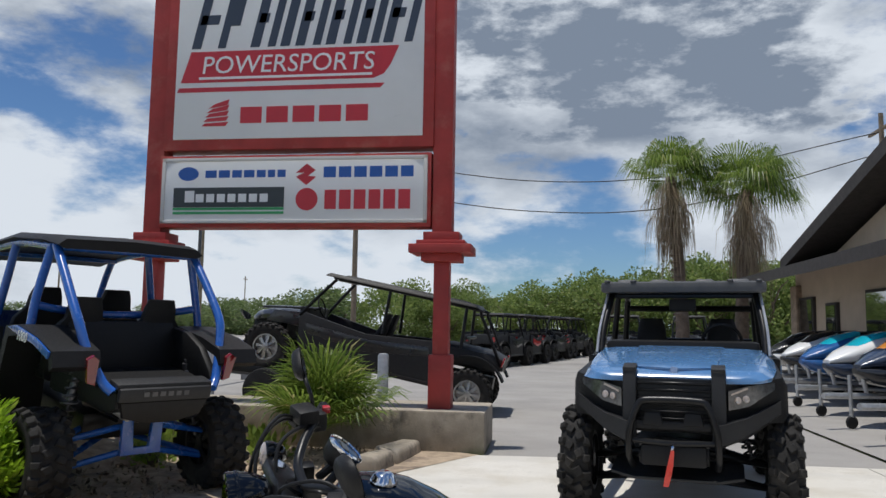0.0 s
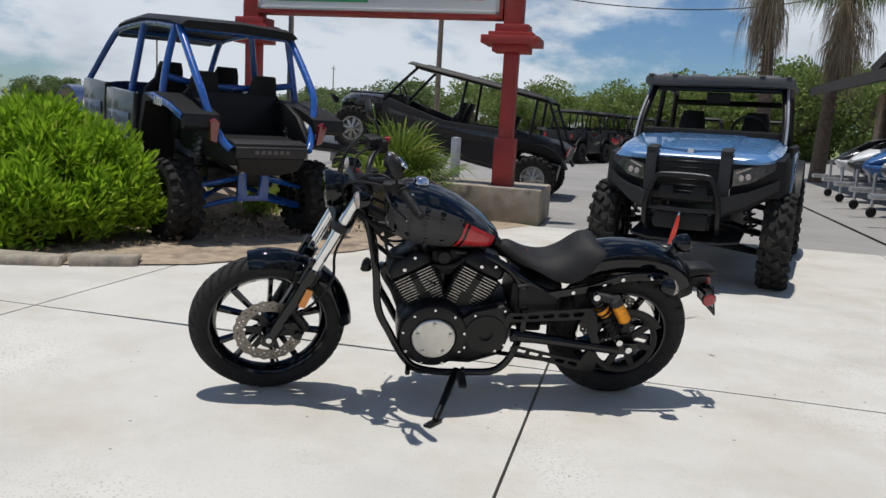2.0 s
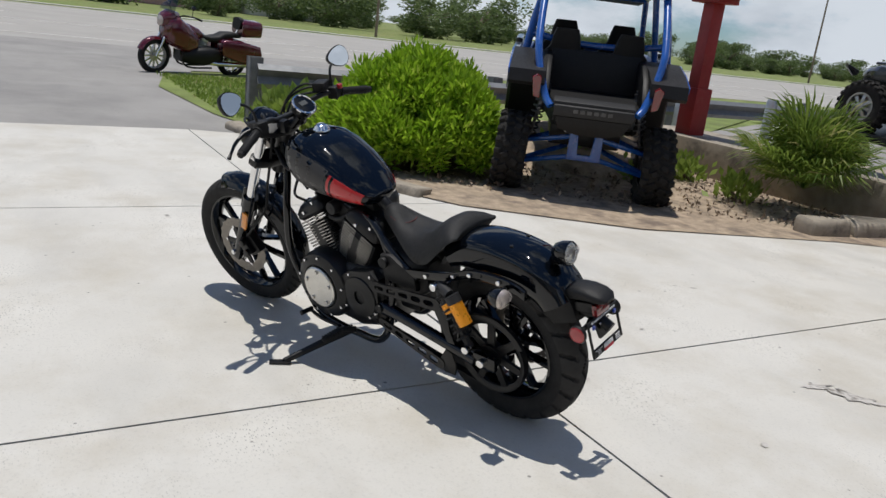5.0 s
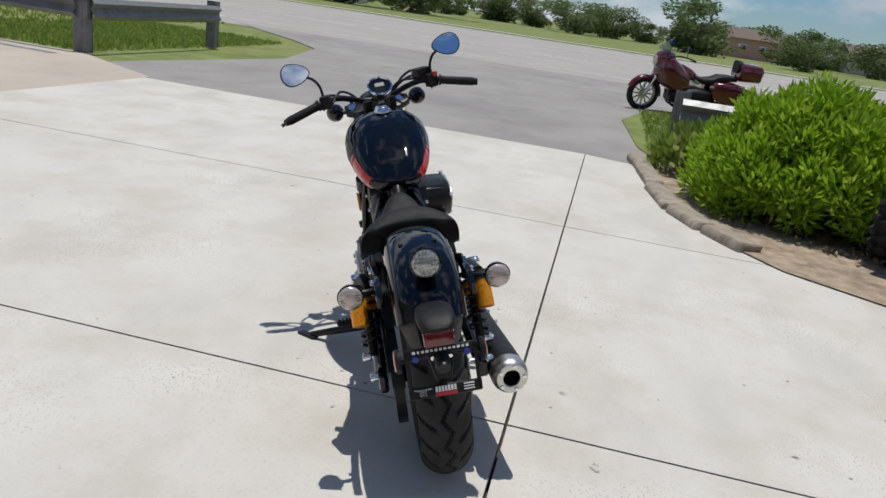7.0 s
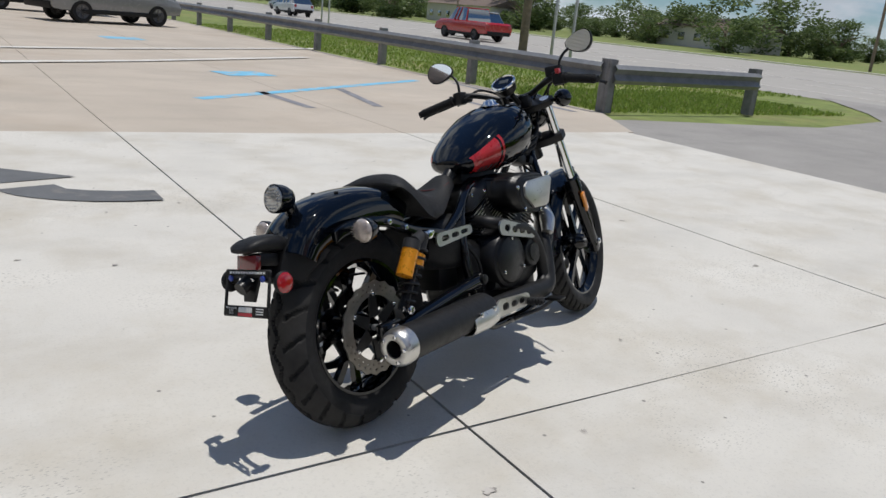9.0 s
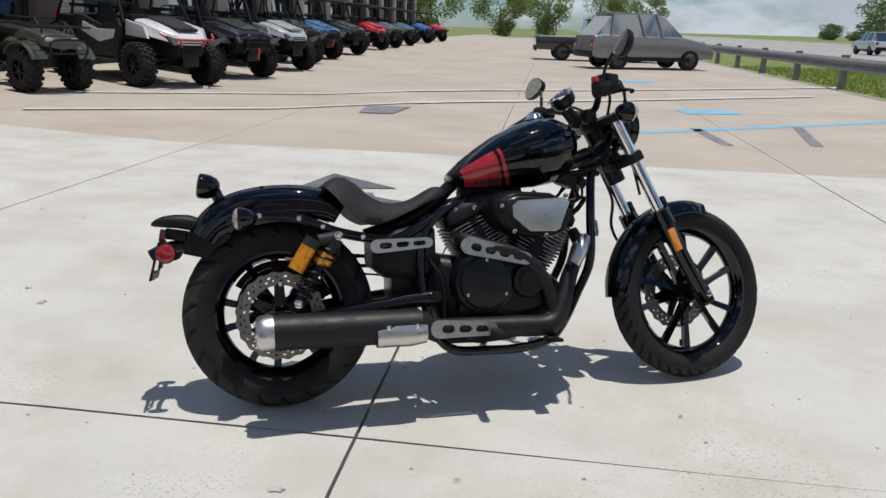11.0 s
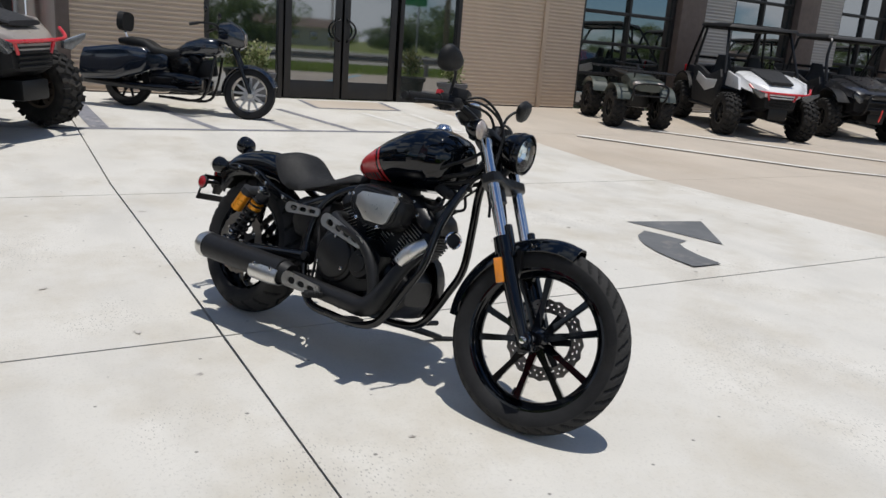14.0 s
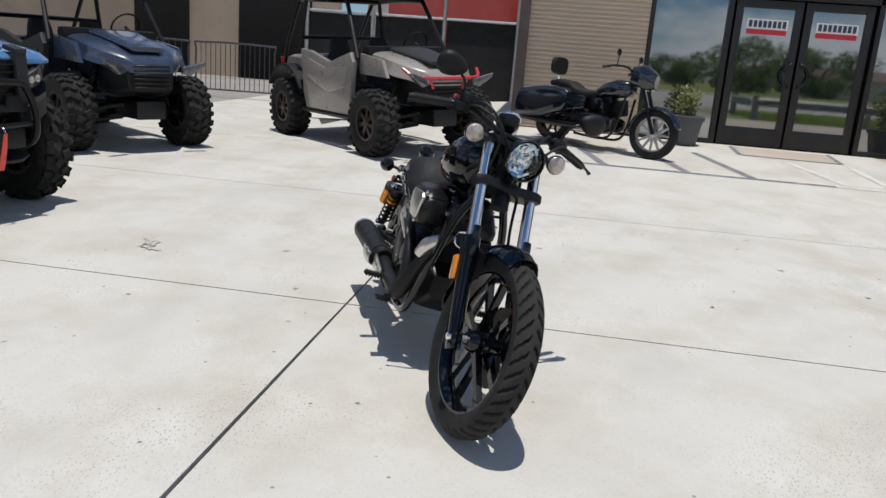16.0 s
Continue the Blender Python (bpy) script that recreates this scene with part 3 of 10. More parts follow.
main_panel = panel(-4.82, -1.45, 3.45, 6.5, 0.13, "main_panel")
low_panel = panel(-4.84, -1.47, 2.50, 3.38, 0.06, "brand_panel")
bm = B()
for x0, x1, z0, z1 in ((-4.80, -1.51, 3.30, 3.345), (-4.80, -1.51, 2.545, 2.585), (-4.80, -4.755, 2.545, 3.345), (-1.555, -1.51, 2.545, 3.345)):
    box(bm, x1 - x0, 0.03, z1 - z0, at((x0 + x1) / 2, -0.165, (z0 + z1) / 2), 0.006)
part("face_trim", bm, M_SIGNTRIM, low_panel)


def bars(parent, name, material, items, y=-0.169, slant=0.0):
    bm = B()
    for x0, x1, z0, z1 in items:
        s = (z1 - z0) * slant
        plate(bm, [(x0, z0), (x1, z0), (x1 + s, z1), (x0 + s, z1)], 0.006, side(y))
    return part(name, bm, material, parent, smooth=False)


# the dealership's name as plain slanted blocks, then the band with the readable word
lw = [(-4.50, 0.44), (-4.00, 0.20), (-3.74, 0.32), (-3.36, 0.12), (-3.17, 0.32), (-2.79, 0.32), (-2.41, 0.28), (-2.08, 0.36)]
items = []
for x, w in lw:
    z0, z1 = 4.72, 5.45
    if w < 0.25 and x < -3.9:
        z0 = 5.0
    items += [(x, x + min(0.12, w), z0, z1)] + ([(x + w - 0.1, x + w, z0, z1), (x + 0.1, x + w - 0.1, (z0 + z1) / 2 - 0.06, (z0 + z1) / 2 + 0.06)] if w > 0.2 else [])
bars(main_panel, "name_blocks", M_NAVY, items, slant=0.22)
bm = B()
plate(bm, [(-4.62, 4.29), (-2.18, 4.29), (-2.06, 4.34), (-1.98, 4.45), (-1.88, 4.68), (-4.50, 4.68)], 0.006, side(-0.169))
plate(bm, [(-4.66, 4.17), (-2.1, 4.17), (-2.05, 4.225), (-4.64, 4.225)], 0.006, side(-0.169))
part("red_band", bm, M_RED, main_panel, smooth=False)
bars(main_panel, "underline", M_SIGNW, [(-4.38, -2.2, 4.325, 4.355)], -0.174)
bars(main_panel, "maker_name_blocks", M_RED, [(-3.83 + 0.33 * i, -3.83 + 0.33 * i + 0.27, 3.77, 3.97) for i in range(5)])
bm = B()
for i in range(5):
    plate(bm, [(-4.32 + 0.02 * i, 3.74 + 0.055 * i), (-4.02 + 0.005 * i, 3.74 + 0.065 * i), (-3.98, 3.79 + 0.07 * i), (-4.28 + 0.03 * i, 3.775 + 0.06 * i)], 0.006, side(-0.169))
part("wing_mark", bm, M_RED, main_panel, smooth=False)


def text(body, size, m, material, parent, name="lettering", shear=0.0, align="LEFT", depth=0.002):
    c = bpy.data.curves.new(name, "FONT")
    c.body, c.size, c.shear, c.extrude, c.align_x = body, size, shear, depth, align
    c.resolution_u = 3
    tmp = new("lettering_source", c)
    dg = bpy.context.evaluated_depsgraph_get()
    me = bpy.data.meshes.new_from_object(tmp.evaluated_get(dg))
    bpy.data.objects.remove(tmp)
    me.materials.clear()
    me.materials.append(material)
    ob = new(name, me)
    if parent is not None:
        ob.parent = parent
    ob.matrix_local = m
    return ob


text("POWERSPORTS", 0.315, at(-4.36, -0.174, 4.40, 90), M_SIGNW, main_panel, shear=0.1)
ip = [(-4.24, -4.10), (-4.07, -3.93), (-3.90, -3.78), (-3.75, -3.62), (-3.59, -3.48), (-3.45, -3.36), (-3.33, -3.23)]
bars(low_panel, "maker_name_blocks", M_BLUEINK, [(a, b, 3.10, 3.19) for a, b in ip] + [(-2.76 + 0.187 * i, -2.76 + 0.187 * i + 0.15, 3.09, 3.22) for i in range(6)])
bars(low_panel, "black_block", M_BLACKINK, [(-4.64, -3.24, 2.74, 2.98)])
bars(low_panel, "maker_name_blocks", M_SIGNW, [(-4.49, -4.37, 2.80, 2.94)] + [(-4.35 + 0.135 * i, -4.35 + 0.135 * i + 0.10, 2.80, 2.90) for i in range(7)], -0.174)
bars(low_panel, "green_line", M_GREEN, [(-4.64, -3.24, 2.705, 2.735), (-4.64, -3.24, 2.655, 2.685)])
bars(low_panel, "maker_name_blocks", M_RED, [(-2.74 + 0.178 * i, -2.74 + 0.178 * i + 0.14, 2.71, 2.94) for i in range(6)])
bm = B()
cyl(bm, 0.13, 0.006, at(-4.46, -0.169, 3.15) @ Matrix.Rotation(radians(90), 4, "X") @ Matrix.Diagonal((1, 0.65, 1, 1)), seg=28)
part("round_mark", bm, M_BLUEINK, low_panel, smooth=False)
bm = B()
plate(bm, [(-3.10, 3.15), (-2.97, 3.26), (-2.86, 3.18), (-2.95, 3.11), (-2.85, 3.10), (-2.97, 3.0), (-3.1, 3.10), (-3.0, 3.15)], 0.006, side(-0.169))
cyl(bm, 0.135, 0.006, at(-2.96, -0.169, 2.83) @ Matrix.Rotation(radians(90), 4, "X"), seg=28)
part("round_mark", bm, M_RED, low_panel, smooth=False)

# ---- guardrails ----
def guardrail(name, pts, gap=3.8, z=0.62, label="low weathered steel guardrail on square posts"):
    g = thing(name, I4, label, "guardrail")
    prof = [(0.0, -0.155), (0.03, -0.13), (0.08, -0.09), (0.03, -0.04), (0.0, 0.0), (0.03, 0.04), (0.08, 0.09), (0.03, 0.13), (0.0, 0.155)]
    for a, b in zip(pts, pts[1:]):
        a3, b3 = Vector((*a, 0)), Vector((*b, 0))
        d = (b3 - a3).normalized()
        s = d.cross(Vector((0, 0, 1)))
        bm = B()
        rings = []
        for q in (a3, b3):
            o = [q + s * (x + 0.06) + Vector((0, 0, z + h)) for x, h in prof]
            rings.append(o + [p - s * 0.006 for p in reversed(o)])
        loft(bm, rings)
        bmesh.ops.recalc_face_normals(bm, faces=bm.faces)
        part("rail", bm, M_RAIL, g)
        n = max(1, round((b3 - a3).length / gap))
        for i in range(n + 1):
            q = a3 + (b3 - a3) * i / n - s * 0.05
            bm = B()
            box(bm, 0.15, 0.17, z + 0.25, at(q.x, q.y, (z + 0.25) / 2 - 0.03, rz=math.degrees(math.atan2(d.y, d.x))), 0.012)
            part("post", bm, M_RAILPOST, g)


M_RAIL = mat("galvanised_guardrail_steel", (0.23, 0.235, 0.24), 0.5, metal=0.5, var=0.2, scale=4, bump=0.15, bscale=40, second=(0.30, 0.30, 0.295), sec_scale=1.6, sec_at=(0.5, 0.75))
M_RAILPOST = mat("galvanised_rail_post", (0.20, 0.20, 0.20), 0.6, var=0.25, scale=6, bump=0.6, bscale=40)
guardrail("guardrail", [(-8.0, -90), (-8.0, -4.95)], 3.95)
guardrail("guardrail", [(-8.05, -4.85), (-11.9, -4.85)], 3.6, 0.6)
guardrail("guardrail", [(-7.55, 3.75), (-7.6, 26)], 3.9, 0.55)

# ---- dealership hall ----
M_TAN = mat("tan_corrugated_steel", (0.53, 0.41, 0.30), 0.5, var=0.05, scale=1.2, rvar=0.05)
M_PALE = mat("pale_corrugated_steel", (0.52, 0.48, 0.40), 0.5, var=0.05, scale=1.2)
M_GREYC = mat("grey_corrugated_steel", (0.40, 0.37, 0.33), 0.5, var=0.05, scale=1.2)
M_FRAME = mat("dark_bronze_aluminium", (0.028, 0.026, 0.025), 0.4, metal=0.4, var=0.1)
M_COLUMN = mat("brown_steel_column", (0.12, 0.09, 0.075), 0.6, var=0.15)
WX, HZ = 9.15, 0.28           # the hall's front and its floor level


def corrugated(name, y0, y1, z0, z1, x, material, pitch=0.068, depth=0.018, label="horizontally corrugated steel cladding"):
    z0, z1 = z0 + HZ, z1 + HZ
    n = int((z1 - z0) / pitch)
    vs, fs = [], []
    for i in range(n * 4 + 1):
        z = z0 + (z1 - z0) * i / (n * 4)
        dx = -depth * (0.5 + 0.5 * math.cos(math.pi * i / 2))
        vs += [(x + dx, y0, z), (x + dx, y1, z)]
    for i in range(n * 4):
        fs.append((2 * i, 2 * i + 1, 2 * i + 3, 2 * i + 2))
    ob = new(name, raw(name, vs, fs, material, True))
    return tagged(ob, label, "wall", kind="structure")


def wall(name, y0, y1, z0, z1, label="plain backing wall of the hall", x0=WX + 0.01, x1=WX + 0.22, material=None):
    bm = B()
    z0, z1 = (z0 + HZ if z0 > 0 else -0.2), z1 + HZ
    box(bm, x1 - x0, abs(y1 - y0), z1 - z0, at((x0 + x1) / 2, (y0 + y1) / 2, (z0 + z1) / 2))
    return solid(name, bm, material or M_COLUMN, label, "wall", kind="structure", smooth=False)


hall_top = 6.2
for i, (a, b) in enumerate(((2.5, 0.66), (-3.85, -6.6))):
    wall(f"wall_{i + 1}", a, b, 0, hall_top)
    corrugated(f"cladding_{i + 1}", a, b, 0.02, 2.62, WX, M_TAN, label="tan corrugated steel wall cladding")
    corrugated(f"cladding_upper_{i + 1}", a, b, 2.64, hall_top, WX, M_PALE, label="pale corrugated steel wall cladding")
bm = B()
box(bm, 0.05, 0.09, 6.0, at(WX - 0.04, -5.68, 3.0 + HZ), 0.01)
solid("cladding_seam", bm, M_TAN, "tan vertical cover strip on the cladding", "trim", kind="structure")
bm = B()
box(bm, 0.3, 0.16, 6.5, at(WX + 0.06, 2.58, 3.2), 0.012)
solid("corner_column", bm, M_COLUMN, "brown steel corner column", "column", kind="structure")
wall("wall_3", -3.85, 0.66, 2.75, hall_top)
corrugated("cladding_lintel", 0.66, -3.85, 2.77, hall_top, WX, M_PALE, label="pale corrugated steel above the entrance")


def glazing(name, y0, y1, z0, z1, ys, zs, label, category="window", frame=0.075, x=WX + 0.05):
    w = thing(name, at(x, 0, HZ), label, category, kind="structure")
    bm = B()
    for y in [y0] + list(ys) + [y1]:
        box(bm, 0.13, frame, z1 - z0, at(0, y, (z0 + z1) / 2), 0.006)
    for z in [z0 + frame / 2] + list(zs) + [z1 - frame / 2]:
        box(bm, 0.122, abs(y1 - y0), frame, at(0, (y0 + y1) / 2, z), 0.006)
    part("window_frame", bm, M_FRAME, w)
    ye = [y0] + list(ys) + [y1]
    ze = [z0] + list(zs) + [z1]
    for a, b in zip(ye, ye[1:]):
        for c, d in zip(ze, ze[1:]):
            bm = B()
            box(bm, 0.016, abs(b - a) - 0.02, d - c - 0.02, at(0.01, (a + b) / 2, (c + d) / 2))
            part("pane", bm, M_GLASSDK, w, smooth=False)
    return w


glazing("window_1", 0.62, -0.53, 0.0, 2.75, [], [], "tall dark tinted shop window in bronze frame")
glazing("window_2", -2.67, -3.81, 0.0, 2.75, [], [], "tall dark tinted shop window in bronze frame")
# added black sheet: paints the interior's darkness behind the door gaps
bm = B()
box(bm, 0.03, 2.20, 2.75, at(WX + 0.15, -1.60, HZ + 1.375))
solid("interior_shade_sheet", bm, M_SHADEBLK, "black sheet standing in for the unlit interior behind the entrance doors", "wall", kind="structure")
for k, (a, b) in enumerate(((-0.6, -1.575), (-1.605, -2.58))):
    d = thing(f"door_{k + 1}", at(WX + 0.03, 0, HZ + 0.02), "closed glass entrance door in dark bronze frame", "door", kind="structure")
    bm = B()
    s = a - b
    for y in (a - 0.06, b + 0.06):
        box(bm, 0.06, 0.11, 2.18, at(0, y, 1.09), 0.006)
    for z, h in ((0.14, 0.28), (2.12, 0.12)):
        box(bm, 0.052, s, h, at(0, (a + b) / 2, z), 0.006)
    part("door_frame", bm, M_FRAME, d)
    bm = B()
    box(bm, 0.012, s - 0.2, 1.84, at(0, (a + b) / 2, 1.16))
    part("pane", bm, M_GLASSDK, d, smooth=False)
    bm = B()
    hy = b + 0.06 if k == 0 else a - 0.06
    sg = 1 if k == 0 else -1
    tube(bm, [(-0.03, hy, 0.93), (-0.09, hy, 0.95), (-0.09, hy + 0.09 * sg, 1.01), (-0.09, hy + 0.13 * sg, 1.11), (-0.09, hy + 0.09 * sg, 1.21), (-0.09, hy, 1.27), (-0.03, hy, 1.29)], 0.016)
    part("door_handle", bm, M_MATTEBLK, d, "curved black pull handle")
    bm = B()
    ym = (a + b) / 2
    box(bm, 0.004, 0.60, 0.15, at(-0.012, ym, 1.83))
    st = part("sticker", bm, M_SIGNW, d, "white and red shop sticker", smooth=False)
    bm = B()
    box(bm, 0.004, 0.58, 0.075, at(-0.016, ym, 1.72))
    part("sticker_band", bm, M_RED, st, smooth=False)
    bm = B()
    for q in range(8):
        box(bm, 0.003, 0.05, 0.10, at(-0.016, ym + 0.245 - q * 0.07, 1.835))
    part("sticker_blocks", bm, M_NAVY, st, smooth=False)
glazing("window_3", -0.56, -2.64, 2.22, 2.75, [-1.59], [], "dark transom window over the entrance doors", frame=0.09)
# bays with glazed doors, pier by pier
edge = -6.6
for k in range(12):
    gw = 2.5 if k == 0 else 2.05
    y0, y1 = edge, edge - gw
    glazing(f"window_{4 + k}", y0 - 0.05, y1, 0.05, 4.0, [y0 - gw / 2], [0.7, 1.3, 1.9, 2.5, 3.1], "sectional glazed door in dark frame", x=WX + 0.1, frame=0.065)
    wall(f"bay_lintel_{k + 1}", y0, y1, 4.0, hall_top)
    corrugated(f"bay_cladding_{k + 1}", y0, y1, 4.02, hall_top, WX, M_PALE, label="pale corrugated steel above a bay")
    bm = B()
    box(bm, 0.3, 0.72, hall_top + 0.4, at(WX + 0.02, y1 - 0.37, hall_top / 2), 0.015)
    solid(f"bay_column_{k + 1}", bm, M_COLUMN, "dark brown steel column between bays", "column", kind="structure")
    wall(f"pier_{k + 1}", y1 - 0.74, y1 - 1.75, 0, hall_top)
    corrugated(f"pier_cladding_{k + 1}", y1 - 0.74, y1 - 1.75, 0.02, hall_top, WX, M_GREYC, label="grey corrugated steel pier")
    edge = y1 - 1.75
bm = B()
box(bm, 14, 57.5, 0.35, at(WX + 6.9, -25.9, HZ + hall_top + 0.17), 0.03)
solid("roof", bm, M_COLUMN, "flat dark roof edge of the hall", "roof", kind="structure")
wall("wall_end", 2.32, 2.5, 0, hall_top, x0=WX + 0.2, x1=WX + 12, material=M_GREYC)
wall("wall_far", edge + 0.1, edge - 0.2, 0, hall_top, x0=WX, x1=WX + 12, material=M_GREYC)

# ---- off-road vehicles ----
M_UTV = {}


def paint(key, color, rough=0.3, coat=0.6):
    if key not in M_UTV:
        M_UTV[key] = mat(key + "_bodywork", color, rough, var=0.06, scale=4, coat=coat, rvar=0.05)
    return M_UTV[key]


def utv_tyre(r, w, lug=0.022, rows=22):
    key = ("tyre", r, w)
    if key in MESHES:
        return MESHES[key]
    bm = B()
    X = Matrix.Rotation(radians(90), 4, "X")
    rr = r - lug
    lathe(bm, [(r * 0.52, -w * 0.40), (r * 0.62, -w * 0.48), (r * 0.80, -w * 0.50), (rr * 0.955, -w * 0.44), (rr, -w * 0.28), (rr, w * 0.28), (rr * 0.955, w * 0.44), (r * 0.80, w * 0.5), (r * 0.62, w * 0.48), (r * 0.52, w * 0.4)], X, 40)
    for i in range(rows):
        a = 360 / rows * i
        for s in (-1, 1):
            T = Matrix.Rotation(radians(a + (4 if s > 0 else -4)), 4, "Y") @ at(0, s * w * 0.15, r - lug * 0.6, rz=s * 28)
            box(bm, r * 0.17, w * 0.25, lug * 1.6, T, 0.005, 1, top=(0.8, 0.85))
            T = Matrix.Rotation(radians(a + 360 / rows / 2), 4, "Y") @ at(0, s * w * 0.40, r - lug * 1.2, rx=-s * 32)
            box(bm, r * 0.15, w * 0.24, lug * 2.0, T, 0.005, 1, top=(0.8, 0.8))
    MESHES[key] = as_mesh("tyre", bm, M_DUSTRUB)
    return MESHES[key]


def utv_rim(r, w, spokes=7, material=None, key="black"):
    k = ("rim", r, w, spokes, key)
    if k in MESHES:
        return MESHES[k]
    bm = B()
    X = Matrix.Rotation(radians(90), 4, "X")
    lathe(bm, [(r * 0.47, -w * 0.42), (r * 0.54, -w * 0.42), (r * 0.54, -w * 0.36), (r * 0.46, -w * 0.2), (r * 0.46, w * 0.2), (r * 0.54, w * 0.36), (r * 0.54, w * 0.42), (r * 0.47, w * 0.42)], X, 36)
    for s in (-1, 1):
        cyl(bm, r * 0.15, 0.03, at(0, s * w * 0.34, 0) @ X, r * 0.13, 20, 0.004)
        cyl(bm, r * 0.44, 0.01, at(0, s * w * 0.10, 0) @ X, seg=28)
        for i in range(spokes):
            T = Matrix.Rotation(radians(360 / spokes * i), 4, "Y") @ at(0, s * w * 0.30, r * 0.30, rx=s * 6)
            box(bm, r * 0.10, 0.022, r * 0.36, T, 0.005, 1, top=(1.7, 1))
    MESHES[k] = as_mesh("wheel", bm, material or M_MATTEBLK)
    return MESHES[k]


M_RIMDK = mat("dark_bronze_rim", (0.06, 0.045, 0.035), 0.4, metal=0.6, var=0.15)
M_RIMSV = mat("machined_rim", (0.45, 0.44, 0.42), 0.35, metal=0.9, var=0.1)


def wheel_at(parent, x, y, z, r, w, spokes=7, rim=None, key="black", steer=0.0, tilt=0.0, rows=22):
    h = part("wheel", utv_rim(r, w, spokes, rim, key), None, parent, m=at(x, y, z, tilt, 0, steer))
    part("tyre", utv_tyre(r, w, rows=rows), None, h, "knobbly off-road tyre")
    return h


def seat_mesh(key="seat"):
    if key in MESHES:
        return MESHES[key]
    bm = B()
    loft(bm, [se(-0.24, 0, 0.10, 0.46, 0.16, 14, 4), se(-0.05, 0, 0.09, 0.48, 0.15, 14, 4), se(0.2, 0, 0.11, 0.46, 0.16, 14, 4), se(0.27, 0, 0.10, 0.40, 0.10, 14, 4)])
    sec = [(0.06, -0.17, 0.48, 0.14), (0.25, -0.24, 0.52, 0.14), (0.45, -0.29, 0.48, 0.12), (0.56, -0.32, 0.30, 0.10), (0.66, -0.34, 0.27, 0.10), (0.74, -0.36, 0.22, 0.08)]
    loft(bm, [[(x + dz, y, z0) for dz, y, z0 in [(q[2], q[1], z) for q in se(0, 0, 0, w, d, 14, 3.5)]] for z, x, w, d in sec])
    bmesh.ops.recalc_face_normals(bm, faces=bm.faces)
    MESHES[key] = as_mesh("seat", bm, M_LEATHER, 50)
    return MESHES[key]


def shock(parent, a, b, r=0.045, coil=None, turns=8):
    a, b = Vector(a), Vector(b)
    d = b - a
    bm = B()
    tube(bm, [a, b], 0.016, 8, 1)
    tube(bm, [a + d * 0.05, a + d * 0.45], r * 0.62, 12, 1)
    q = d.normalized().orthogonal().normalized()
    p = d.normalized().cross(q)
    n = turns * 10
    tube(bm, [a + d * (0.12 + 0.78 * i / n) + (q * math.cos(i / 10 * 2 * math.pi) + p * math.sin(i / 10 * 2 * math.pi)) * r for i in range(n + 1)], r * 0.17, 6, 1)
    return part("shock_absorber", bm, coil or M_MATTEBLK, parent)


